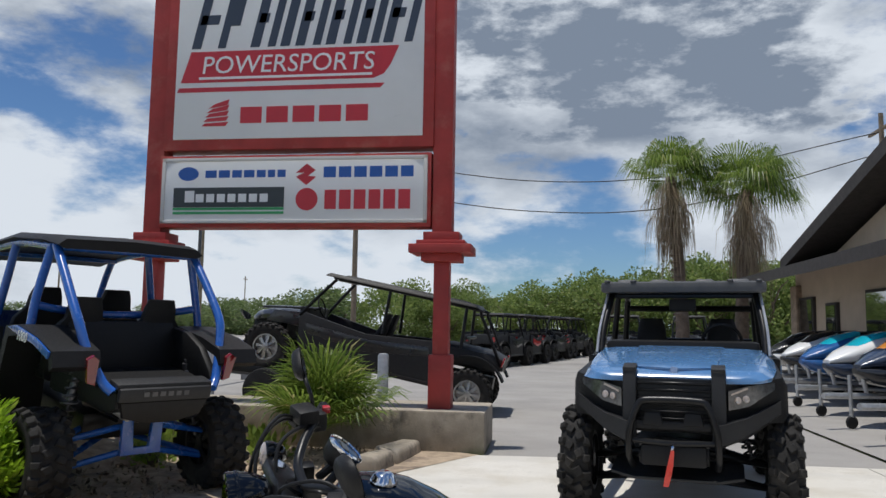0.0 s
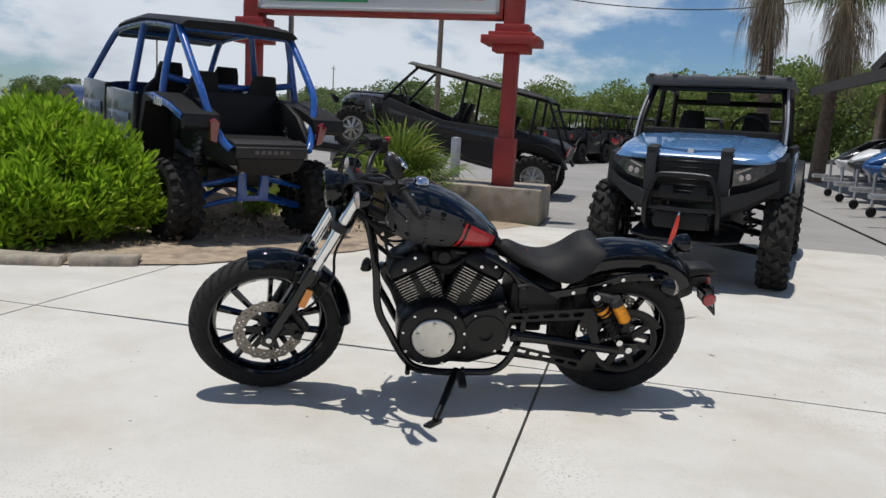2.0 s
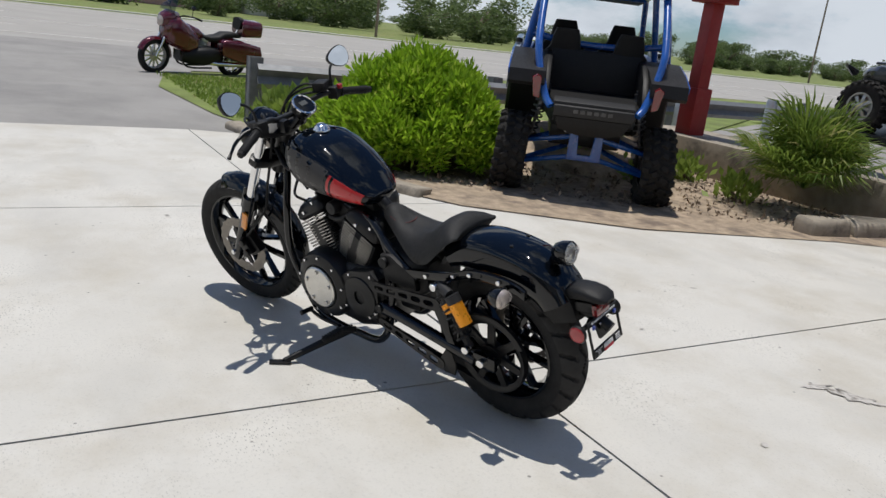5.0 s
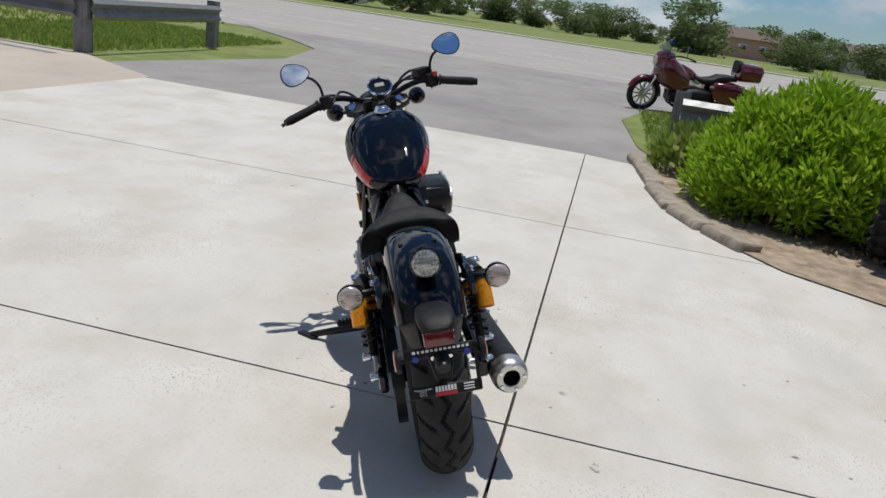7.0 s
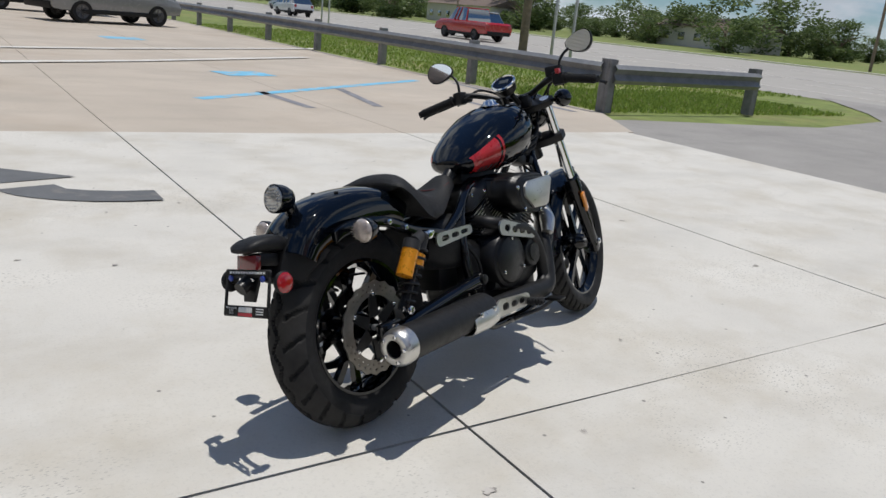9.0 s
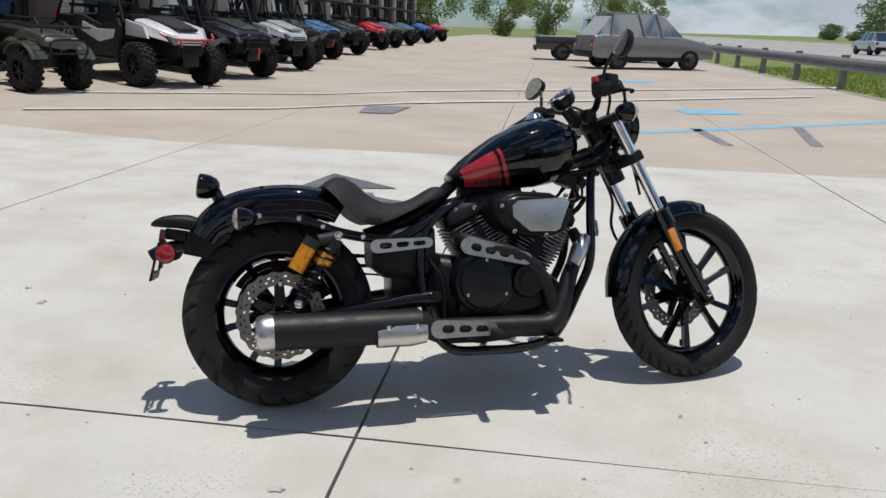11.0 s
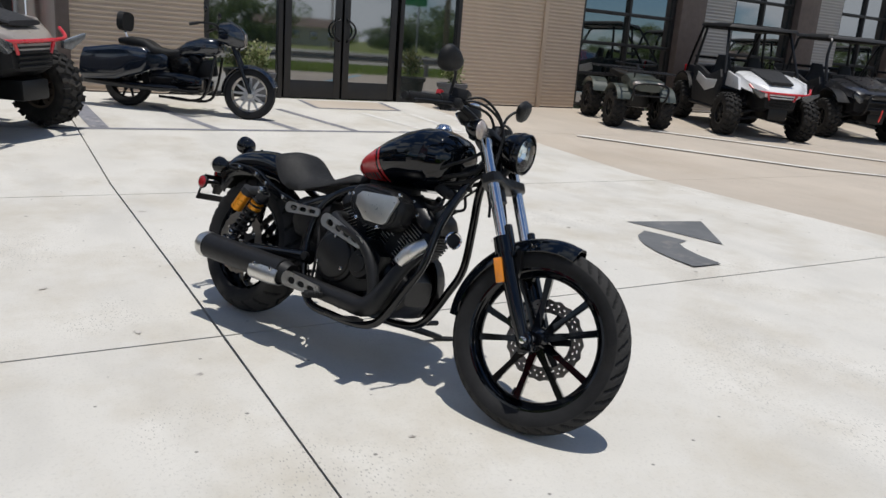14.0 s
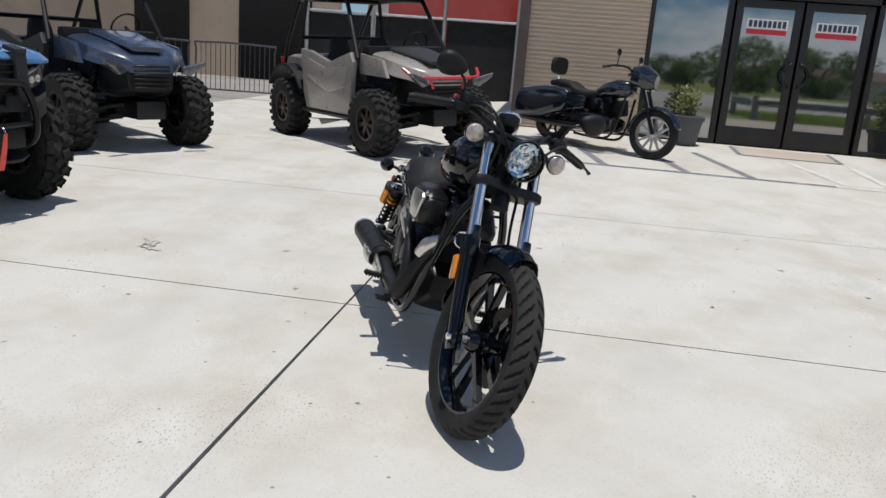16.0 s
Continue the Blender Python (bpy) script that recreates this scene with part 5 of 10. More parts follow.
def slotted(bm, x0, x1, w, n, th, m, rail=None):
    """A tapered, round-ended strip with n oblong slots cut through; runs along local x, height along z."""
    t = B()
    L = x1 - x0

    def ring(pts):
        vs = [t.verts.new((x, -th / 2, z)) for x, z in pts]
        for p, q in zip(vs, vs[1:] + vs[:1]):
            t.edges.new((p, q))

    def oblong(xa, xb, ha, hb, k=7):
        o = [(xa + ha / 2 + ha / 2 * math.cos(radians(90 + 180 * i / k)), ha / 2 * math.sin(radians(90 + 180 * i / k))) for i in range(k + 1)]
        return o + [(xb - hb / 2 + hb / 2 * math.cos(radians(-90 + 180 * i / k)), hb / 2 * math.sin(radians(-90 + 180 * i / k))) for i in range(k + 1)]

    ring(oblong(x0, x1, w, w * 0.74))
    g = (L - w * 0.9) / n
    for i in range(n):
        xa = x0 + w * 0.5 + g * i + g * 0.12
        h = w * (0.44 - 0.10 * i / max(1, n - 1))
        ring(oblong(xa, xa + g * 0.76, h, h, 5))
    bmesh.ops.triangle_fill(t, edges=list(t.edges), use_beauty=True)
    r = bmesh.ops.extrude_face_region(t, geom=list(t.faces))
    for v in r["geom"]:
        if isinstance(v, bmesh.types.BMVert):
            v.co.y += th
    bmesh.ops.recalc_face_normals(t, faces=t.faces)
    bmesh.ops.transform(t, matrix=m, verts=t.verts)
    me = bpy.data.meshes.new("strip")
    t.to_mesh(me)
    t.free()
    bm.from_mesh(me)
    bpy.data.meshes.remove(me)


# --- rear wheel ---
RA, RR = Vector((0, 0, 0.322)), 0.322
rw = part("rear_wheel", cast_rim(0.208, 0.12, 10, 0.09), M_GLOSSBLK, bike, "black cast ten-spoke wheel", at(*RA))
add_spokes(rw, 0.208, 10)
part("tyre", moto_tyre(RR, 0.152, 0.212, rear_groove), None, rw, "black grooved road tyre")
d = part("brake_disc", wave_disc(0.102, 0.149), None, rw, "wavy drilled steel disc", at(0, -0.098, 0))
bm = B()
for i in range(6):
    R = Matrix.Rotation(radians(60 * i), 4, "Y")
    loft(bm, [[R @ Vector((x, -0.098 + y, z)) for x, y in ((-wd, -0.004), (wd, -0.004), (wd, 0.004), (-wd, 0.004))] for z, wd in ((0.035, 0.02), (0.108, 0.012))])
lathe(bm, [(0.03, -0.106), (0.05, -0.106), (0.05, -0.09), (0.03, -0.09)], RX @ at(0, 0, 0), 24, True)
part("disc_carrier", bm, M_MATTEBLK, rw)
for i in range(6):
    a = radians(60 * i + 0)
    bolt(rw, (0.106 * math.sin(a), -0.104, 0.106 * math.cos(a)), r=0.007, h=0.008)
# belt pulley on the far side
bm = B()
X = RX
lathe(bm, [(0.142, -0.128), (0.150, -0.128), (0.150, -0.098), (0.142, -0.098), (0.128, -0.108), (0.128, -0.118)], X, 60, True)
lathe(bm, [(0.0, -0.13), (0.045, -0.13), (0.05, -0.1), (0.0, -0.1)], X, 24)
for i in range(7):
    R = Matrix.Rotation(radians(360 / 7 * i), 4, "Y")
    loft(bm, [[R @ Vector((x, 0.113 + y, z)) for x, y in ((-wd, -0.007), (wd, -0.007), (wd, 0.007), (-wd, 0.007))] for z, wd in ((0.04, 0.017), (0.13, 0.013))])
bmesh.ops.recalc_face_normals(bm, faces=bm.faces)
part("belt_pulley", bm, M_MATTEBLK, rw)

# --- front wheel and fork, turned on the steering axis ---
FA, FR = Vector((1.564, 0, 0.33)), 0.331
fw = part("front_wheel", cast_rim(0.246, 0.075, 10, 0.065), M_GLOSSBLK, bike, "black cast ten-spoke wheel", STEER @ at(*FA))
add_spokes(fw, 0.246, 10)
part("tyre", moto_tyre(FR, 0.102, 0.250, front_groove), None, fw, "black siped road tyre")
part("brake_disc", wave_disc(0.098, 0.149), None, fw, "wavy drilled steel disc", at(0, 0.066, 0))
bm = B()
for i in range(6):
    R = Matrix.Rotation(radians(60 * i + 20), 4, "Y")
    loft(bm, [[R @ Vector((x, 0.066 + y, z)) for x, y in ((-wd, -0.004), (wd, -0.004), (wd, 0.004), (-wd, 0.004))] for z, wd in ((0.03, 0.018), (0.103, 0.011))])
part("disc_carrier", bm, M_MATTEBLK, fw)
for i in range(6):
    a = radians(60 * i + 20)
    bolt(fw, (0.101 * math.sin(a), 0.071, 0.101 * math.cos(a)), r=0.007, h=0.008)
bm = B()
tube(bm, [(0.215, 0.0, 0.0), (0.19, 0.006, 0.0)], 0.005, 8, 1)
part("valve", bm, M_MATTEBLK, fw, m=Matrix.Rotation(radians(100), 4, "Y"))


def fork_pt(z, y):
    return Vector((1.54 - (z - 0.33) * 0.523, y, z))


for s in (-1, 1):
    y = s * 0.106
    bm = B()
    tube(bm, [fork_pt(0.60, y), fork_pt(1.0, y)], 0.0215, 20, 1)
    part("fork_tube", bm, M_CHROME, bike, "chrome upper fork tube", STEER)
    bm = B()
    lo = fork_pt(0.30, y) + Vector((0.012, 0, 0))
    tube(bm, [lo, fork_pt(0.40, y) + Vector((0.006, 0, 0)), fork_pt(0.56, y), fork_pt(0.60, y)], [0.022, 0.027, 0.030, 0.031], 18, 4)
    tube(bm, [fork_pt(0.59, y), fork_pt(0.645, y)], [0.036, 0.034], 18, 1)
    box(bm, 0.055, 0.04, 0.07, Matrix.Translation(fork_pt(0.315, y) + Vector((0.015, 0, 0))) @ Matrix.Rotation(radians(-27), 4, "Y"), 0.012)
    box(bm, 0.02, 0.03, 0.12, Matrix.Translation(fork_pt(0.64, y) + Vector((0.034, 0, 0))) @ Matrix.Rotation(radians(-27), 4, "Y"), 0.008)
    part("fork_leg", bm, M_GLOSSBLK, bike, "gloss black lower fork leg", STEER)
    bm = B()
    box(bm, 0.03, 0.012, 0.088, Matrix.Translation(fork_pt(0.53, s * 0.143) + Vector((-0.022, 0, 0))) @ Matrix.Rotation(radians(-24), 4, "Y"), 0.004)
    part("side_reflector", bm, M_LENSORG, bike, "amber side reflector", STEER)
    bolt(bike, STEER @ (Vector((1.564, s * 0.128, 0.325))), r=0.013, h=0.02)
bm = B()
tube(bm, [(1.564, -0.12, 0.33), (1.564, 0.12, 0.33)], 0.012, 12, 1)
part("front_axle", bm, M_STEEL, bike, m=STEER)
for z, th, nm in ((0.838, 0.036, "lower_yoke"), (0.985, 0.03, "upper_yoke")):
    c = fork_pt(z, 0)
    bm = B()
    o = [(0.036, -0.11), (0.02, -0.14), (-0.02, -0.14), (-0.05, -0.09), (-0.075, 0.0), (-0.05, 0.09), (-0.02, 0.14), (0.02, 0.14), (0.036, 0.11), (0.02, 0.0)]
    plate(bm, o, th, Matrix.Translation(c) @ Matrix.Rotation(radians(-27.6), 4, "Y"), 0.006)
    part(nm, bm, M_MATTEBLK, bike, m=STEER)
bm = B()
tube(bm, [(1.505 - (0.78 - 0.33) * 0.523, 0, 0.76), (1.505 - (1.0 - 0.33) * 0.523, 0, 0.99)], 0.035, 16, 1)
part("steering_head", bm, M_MATTEBLK, bike)
# front mudguard
bm = B()
rings = []
for i in range(25):
    a = radians(77 + (181 - 77) * i / 24)
    R0 = 0.346 if i > 1 else 0.343
    o, inn = [], []
    for k in range(11):
        t = -1 + k / 5
        hw = 0.066 * (1.0 if 1 < i < 23 else 0.86)
        rr = R0 + 0.012 - 0.05 * abs(t) ** 3.0
        o.append((1.564 + rr * math.cos(a), t * hw, 0.33 + rr * math.sin(a)))
        inn.append((1.564 + (rr - 0.004) * math.cos(a), t * hw * 0.97, 0.33 + (rr - 0.004) * math.sin(a)))
    rings.append(o + inn[::-1])
loft(bm, rings)
bmesh.ops.recalc_face_normals(bm, faces=bm.faces)
part("front_mudguard", bm, M_BIKEPNT, bike, "gloss midnight front mudguard", STEER)
bm = B()
for s in (-1, 1):
    loft(bm, [[(x, s * (0.060 + dy), z) for x, z, dy in ((x0 - w, z0, 0), (x0 + w, z0, 0), (x0 + w, z0, 0.022), (x0 - w, z0, 0.022))] for x0, z0, w in ((1.42, 0.615, 0.03), (1.435, 0.56, 0.028), (1.44, 0.52, 0.02))])
part("mudguard_stay", bm, M_MATTEBLK, bike, m=STEER)
# brake caliper on the left leg
bm = B()
box(bm, 0.075, 0.05, 0.115, at(1.452, 0.092, 0.385, ry=32), 0.014)
box(bm, 0.05, 0.03, 0.09, at(1.462, 0.128, 0.378, ry=32), 0.01)
for dz in (-0.025, 0.025):
    cyl(bm, 0.018, 0.02, at(1.455 + dz * 0.4, 0.148, 0.38 + dz) @ RX, seg=16, bevel=0.003)
part("brake_caliper", bm, M_MATTEBLK, bike, m=STEER)
bm = B()
tube(bm, [(1.44, 0.12, 0.44), (1.36, 0.13, 0.52), (1.30, 0.10, 0.60), (1.29, 0.07, 0.70), (1.24, 0.07, 0.82), (1.20, 0.06, 0.95)], 0.006, 8, 5)
part("brake_hose", bm, M_PLASTIC, bike, m=STEER)
# headlight
HL = at(1.282, 0, 0.962, ry=93) @ Matrix.Scale(0.86, 4)
bm = B()
lathe(bm, [(0.0, -0.075), (0.035, -0.073), (0.062, -0.055), (0.080, -0.015), (0.087, 0.025), (0.089, 0.045), (0.089, 0.055), (0.083, 0.058), (0.080, 0.052)], HL, 44)
lathe(bm, [(0.0895, 0.02), (0.0915, 0.026), (0.0895, 0.032)], HL, 44)
hl = part("headlight", bm, M_GLOSSBLK, bike, "round gloss black headlight", STEER)
bm = B()
lathe(bm, [(0.080, 0.045), (0.062, 0.022), (0.04, 0.0), (0.018, -0.012), (0.0, -0.014)], HL, 14)
part("reflector", bm, M_FACET, hl, "faceted chrome reflector", smooth=False)
bm = B()
lathe(bm, [(0.012, -0.01), (0.016, 0.02), (0.017, 0.024), (0.0, 0.03)], HL, 16)
part("bulb_shield", bm, M_CHROME, hl)
bm = B()
lathe(bm, [(0.081, 0.05), (0.06, 0.062), (0.03, 0.068), (0.0, 0.070)], HL, 40)
lens = part("lens", bm, M_CLEAR, hl, "clear glass lens")
lens.visible_shadow = False
bm = B()
tube(bm, [(1.275, 0, 0.90), (1.25, 0, 0.85)], 0.014, 10, 1)
box(bm, 0.04, 0.10, 0.04, at(1.243, 0, 0.845, ry=-25), 0.012)
part("headlight_bracket", bm, M_MATTEBLK, bike, m=STEER)


def turn_signal(p, aim, stalk, m, lens_mat=None):
    """A round turn signal with a ribbed clear lens; aim +1 looks ahead, -1 back."""
    T = m @ Matrix.Translation(p) @ Matrix.Rotation(radians(90 * aim), 4, "Y")
    bm = B()
    lathe(bm, [(0.0, -0.046), (0.016, -0.042), (0.028, -0.028), (0.036, -0.006), (0.038, 0.008), (0.035, 0.012)], I4, 28)
    o = part("turn_signal", bm, M_GLOSSBLK, bike, "round turn signal with clear lens", T)
    bm = B()
    lathe(bm, [(0.0355, 0.006), (0.034, 0.016), (0.026, 0.024), (0.012, 0.028), (0.0, 0.029)], I4, 28)
    for i in range(9):
        box(bm, 0.002, 0.064 * math.sqrt(max(0.02, 1 - ((i - 4) / 4.6) ** 2)), 0.004, at((i - 4) * 0.0072, 0, 0.0265 - 0.012 * ((i - 4) / 4) ** 2))
    part("lens", bm, M_LENSCLR, o, "clear ribbed lens over amber bulb")
    bm = B()
    tube(bm, stalk, 0.009, 10, 4)
    part("signal_stalk", bm, M_MATTEBLK, bike, m=m)


for s in (-1, 1):
    turn_signal((1.205, s * 0.182, 0.988), 1, [(1.185, s * 0.172, 0.988), (1.19, s * 0.14, 0.985), (1.205, s * 0.11, 0.975)], STEER)
    turn_signal((-0.115, s * 0.212, 0.645), -1, [(-0.10, s * 0.20, 0.645), (-0.10, s * 0.17, 0.645), (-0.085, s * 0.14, 0.64)], I4)
BARS = STEER @ Matrix.Translation((0.022, 0, 0.018)) @ Matrix.Diagonal((1, 0.92, 1, 1))
# handlebar, grips, switches, levers, mirrors
bm = B()
tube(bm, [(1.0, 0.43, 1.005), (1.03, 0.30, 1.035), (1.065, 0.21, 1.045), (1.10, 0.14, 1.03), (1.125, 0.07, 1.005), (1.13, 0, 1.0), (1.125, -0.07, 1.005), (1.10, -0.14, 1.03), (1.065, -0.21, 1.045), (1.03, -0.30, 1.035), (1.0, -0.43, 1.005)], 0.0125, 12, 5)
part("handlebar", bm, M_MATTEBLK, bike, "wide satin black handlebar", BARS)
for s in (-1, 1):
    g0, g1 = Vector((1.036, s * 0.285, 1.034)), Vector((0.998, s * 0.425, 1.004))
    bm = B()
    for k in range(15):
        a, b_ = g0 + (g1 - g0) * (k / 15), g0 + (g1 - g0) * ((k + 0.7) / 15)
        tube(bm, [a, b_], 0.0178, 14, 1)
    tube(bm, [g0, g1], 0.0165, 14, 1)
    tube(bm, [g1, g1 + (g1 - g0).normalized() * 0.016], 0.014, 12, 1)
    tube(bm, [g0 - (g1 - g0).normalized() * 0.008, g0], 0.023, 14, 1)
    part("grip", bm, M_RUBBER, bike, "ribbed black rubber grip", BARS)
    bm = B()
    box(bm, 0.05, 0.05, 0.055, at(1.05, s * 0.245, 1.04, rz=-s * 15), 0.012)
    if s < 0:
        box(bm, 0.06, 0.075, 0.04, at(1.09, s * 0.215, 1.075, rz=-s * 15), 0.008)
        box(bm, 0.05, 0.06, 0.03, at(1.095, s * 0.25, 1.04, rz=-s * 15), 0.008)
    else:
        box(bm, 0.045, 0.05, 0.04, at(1.085, s * 0.235, 1.04, rz=-s * 15), 0.01)
    part("switch_housing", bm, M_PLASTIC, bike, m=BARS)
    if s < 0:
        bm = B()
        box(bm, 0.022, 0.02, 0.02, at(1.022, s * 0.258, 1.066), 0.004)
        part("kill_switch", bm, M_REDPNT, bike, "red switch", BARS)
    bm = B()
    tube(bm, [(1.09, s * 0.25, 1.03), (1.10, s * 0.30, 1.025), (1.085, s * 0.37, 1.01), (1.055, s * 0.43, 0.995), (1.045, s * 0.455, 0.985)], [0.008, 0.008, 0.007, 0.006, 0.009], 10, 5, flat=0.7)
    part("lever", bm, M_MATTEBLK, bike, m=BARS)
    bm = B()
    tube(bm, [(1.06, s * 0.25, 1.06), (1.065, s * 0.255, 1.105), (1.075, s * 0.275, 1.135), (1.08, s * 0.30, 1.15)], 0.006, 10, 5)
    part("mirror_stem", bm, M_MATTEBLK, bike, m=BARS)
    # teardrop mirror head, glass looking back
    oc = []
    for k in range(28):
        a = 2 * math.pi * k / 28
        w = 0.070 if math.cos(a) > 0 else 0.060
        hgt = 0.045 - 0.011 * math.cos(a)
        oc.append((w * math.cos(a), hgt * math.sin(a)))
    T = BARS @ at(1.083, s * 0.352, 1.168) @ Matrix.Rotation(radians(s * 9), 4, "Z") @ Matrix.Rotation(radians(15), 4, "Y")
    # local: x -> outward (y of bike), y -> up, z -> back
    F = Matrix(((0, 0, -1, 0), (-s, 0, 0, 0), (0, 1, 0, 0), (0, 0, 0, 1)))
    bm = B()
    loft(bm, [[F @ Vector((x * k, y * k, z)) for x, y in (oc if s < 0 else oc)] for z, k in ((-0.024, 0.35), (-0.021, 0.7), (-0.012, 0.93), (0.0, 1.0), (0.006, 1.0), (0.006, 0.94))])
    bmesh.ops.recalc_face_normals(bm, faces=bm.faces)
    mh = part("mirror", bm, M_PLASTIC, bike, "black teardrop rear-view mirror", T)
    bm = B()
    vs = [bm.verts.new(F @ Vector((x * 0.93, y * 0.93, 0.0085))) for x, y in oc]
    fc = bm.faces.new(vs)
    bm.normal_update()
    if fc.normal.x > 0:
        fc.normal_flip()
    part("mirror_glass", bm, M_MIRROR, mh, "mirror glass", smooth=False)
# speedometer
SP = at(1.043, 0, 1.076, ry=-38)
bm = B()
lathe(bm, [(0.0, -0.045), (0.03, -0.044), (0.044, -0.03), (0.049, 0.0)], SP, 32)
sp = part("speedometer", bm, M_MATTEBLK, bike, "round speedometer with chrome bezel", STEER)
bm = B()
lathe(bm, [(0.049, 0.0), (0.052, 0.004), (0.052, 0.01), (0.046, 0.013), (0.044, 0.009)], SP, 36)
part("bezel", bm, M_CHROME, sp)
bm = B()
lathe(bm, [(0.045, 0.008), (0.0, 0.0085)], SP, 32)
part("dial", bm, M_GLOSSBLK, sp)
bm = B()
box(bm, 0.022, 0.04, 0.002, SP @ at(0.006, 0, 0.0095), 0.001, 1)
part("display", bm, M_LCD, sp, "pale grey liquid crystal display")
bm = B()
tube(bm, [(1.10, 0.03, 0.99), (1.06, 0.02, 1.03)], 0.012, 8, 1)
tube(bm, [(1.10, -0.03, 0.99), (1.06, -0.02, 1.03)], 0.012, 8, 1)
for s in (-1, 1):
    box(bm, 0.045, 0.04, 0.055, at(1.13, s * 0.05, 0.995), 0.01)
part("bar_clamp", bm, M_MATTEBLK, bike, m=STEER)
for k, pts in enumerate(([(1.07, 0.24, 1.03), (1.16, 0.22, 1.07), (1.25, 0.13, 1.04), (1.26, 0.06, 0.95), (1.18, 0.05, 0.84), (1.05, 0.06, 0.72)], [(1.08, -0.24, 1.03), (1.17, -0.2, 1.08), (1.24, -0.12, 1.05), (1.25, -0.05, 0.96), (1.17, -0.05, 0.84)], [(1.05, -0.22, 1.03), (1.10, -0.18, 1.07), (1.19, -0.10, 1.06), (1.21, -0.03, 0.97)], [(1.06, 0.20, 1.05), (1.13, 0.15, 1.08), (1.21, 0.08, 1.03), (1.2, 0.03, 0.93)], [(1.11, -0.23, 1.06), (1.19, -0.17, 1.10), (1.26, -0.10, 1.02), (1.27, -0.10, 0.85), (1.30, -0.1, 0.70)])):
    bm = B()
    tube(bm, pts, 0.0052, 8, 6)
    part("control_cable", bm, M_PLASTIC, bike, m=STEER)

# --- tank ---
TANK = [(1.085, 0.855, 0.912, 0.066), (1.075, 0.810, 0.948, 0.165), (1.045, 0.780, 0.976, 0.242), (0.99, 0.755, 0.994, 0.303), (0.925, 0.743, 0.992, 0.328), (0.855, 0.738, 0.970, 0.328), (0.775, 0.736, 0.930, 0.305), (0.715, 0.736, 0.890, 0.276), (0.660, 0.738, 0.848, 0.236), (0.625, 0.745, 0.815, 0.180), (0.604, 0.760, 0.795, 0.10)]


def tank_at(f, a):
    """Point of the tank's skin: f along it, a round its section (degrees, 0 left, 90 top)."""
    f = max(0.0, min(len(TANK) - 1.0001, f))
    i = int(f)
    t = f - i
    x, z0, z1, w = (p + (q - p) * t for p, q in zip(TANK[i], TANK[i + 1]))
    c, s = math.cos(radians(a)), math.sin(radians(a))
    zc = z0 + (z1 - z0) * 0.56
    if s >= 0:
        y, z = w / 2 * math.copysign(abs(c) ** 0.72, c), zc + (z1 - zc) * abs(s) ** 0.95
    else:
        y, z = w / 2 * math.copysign(abs(c) ** 0.5, c) * (1 - 0.28 * abs(s) ** 2.2), zc - (zc - z0) * abs(s) ** 0.9
    return Vector((x, y, z))


bm = B()
loft(bm, [[tank_at(k / 3, 360 / 48 * q) for q in range(48)] for k in range(0, 31)])
bmesh.ops.recalc_face_normals(bm, faces=bm.faces)
tk = part("fuel_tank", bm, M_BIKEPNT, bike, "gloss midnight teardrop fuel tank", angle=60)


def tank_patch(name, material, s, f0, f1, a0, a1, off, slant=0.0, label=""):
    bm = B()
    G = []
    for i in range(13):
        r = []
        for j in range(9):
            a = a0 + (a1 - a0) * j / 8
            f = f0 + (f1 - f0) * i / 12 + slant * (j / 8 - 0.5)
            p = tank_at(f, a)
            n = (tank_at(f + 0.02, a) - p).cross(tank_at(f, a + 1) - p)
            n.normalize()
            if n.dot(p - Vector((0.87, 0, 0.86))) < 0:
                n = -n
            p = p + n * off
            r.append(bm.verts.new((p.x, p.y * s, p.z)))
        G.append(r)
    for i in range(12):
        for j in range(8):
            bm.faces.new((G[i][j], G[i + 1][j], G[i + 1][j + 1], G[i][j + 1]))
    bmesh.ops.recalc_face_normals(bm, faces=bm.faces)
    return part(name, bm, material, tk, label, angle=60)


# dark grey over the lower left side only; the right keeps the tank colour
tank_patch("grey_patch", M_GREYTANK, 1, 0.55, 5.75, -80, 33, 0.0012, 0.75, "satin dark grey area on the left tank side")
for s in (-1, 1):
    tank_patch("red_panel", M_REDPNT, s, 6.25, 8.6, -62, 26, 0.0015, 0.75, "red side panel with dark block letters")
    tank_patch("red_stripe", M_REDPNT, s, 5.9, 6.08, -62, 26, 0.0015, 0.75)
    for k in range(4):
        tank_patch("panel_block", M_BLACKINK, s, 6.15 + 0.42 * k, 6.15 + 0.42 * k + 0.30, -56, -36, 0.0025, 0.1)
bm = B()
lathe(bm, [(0.0, 0.020), (0.018, 0.019), (0.027, 0.013), (0.030, 0.005), (0.034, 0.002), (0.036, -0.004)], at(0.938, 0, 0.998, ry=-6), 30)
part("fuel_cap", bm, M_CHROME, tk, "chrome fuel filler cap")
bm = B()
tube(bm, [(1.15, 0, 0.87), (1.05, 0, 0.83), (0.9, 0, 0.80), (0.66, 0, 0.775), (0.56, 0, 0.70), (0.45, 0, 0.63), (0.30, 0, 0.58)], 0.024, 12, 4)
part("backbone", bm, M_MATTEBLK, bike)

# --- battery box between engine and rear wheel ---
bm = B()
box(bm, 0.11, 0.17, 0.24, at(0.43, 0, 0.47), 0.015)
part("battery_box", bm, M_ENGINE, bike)

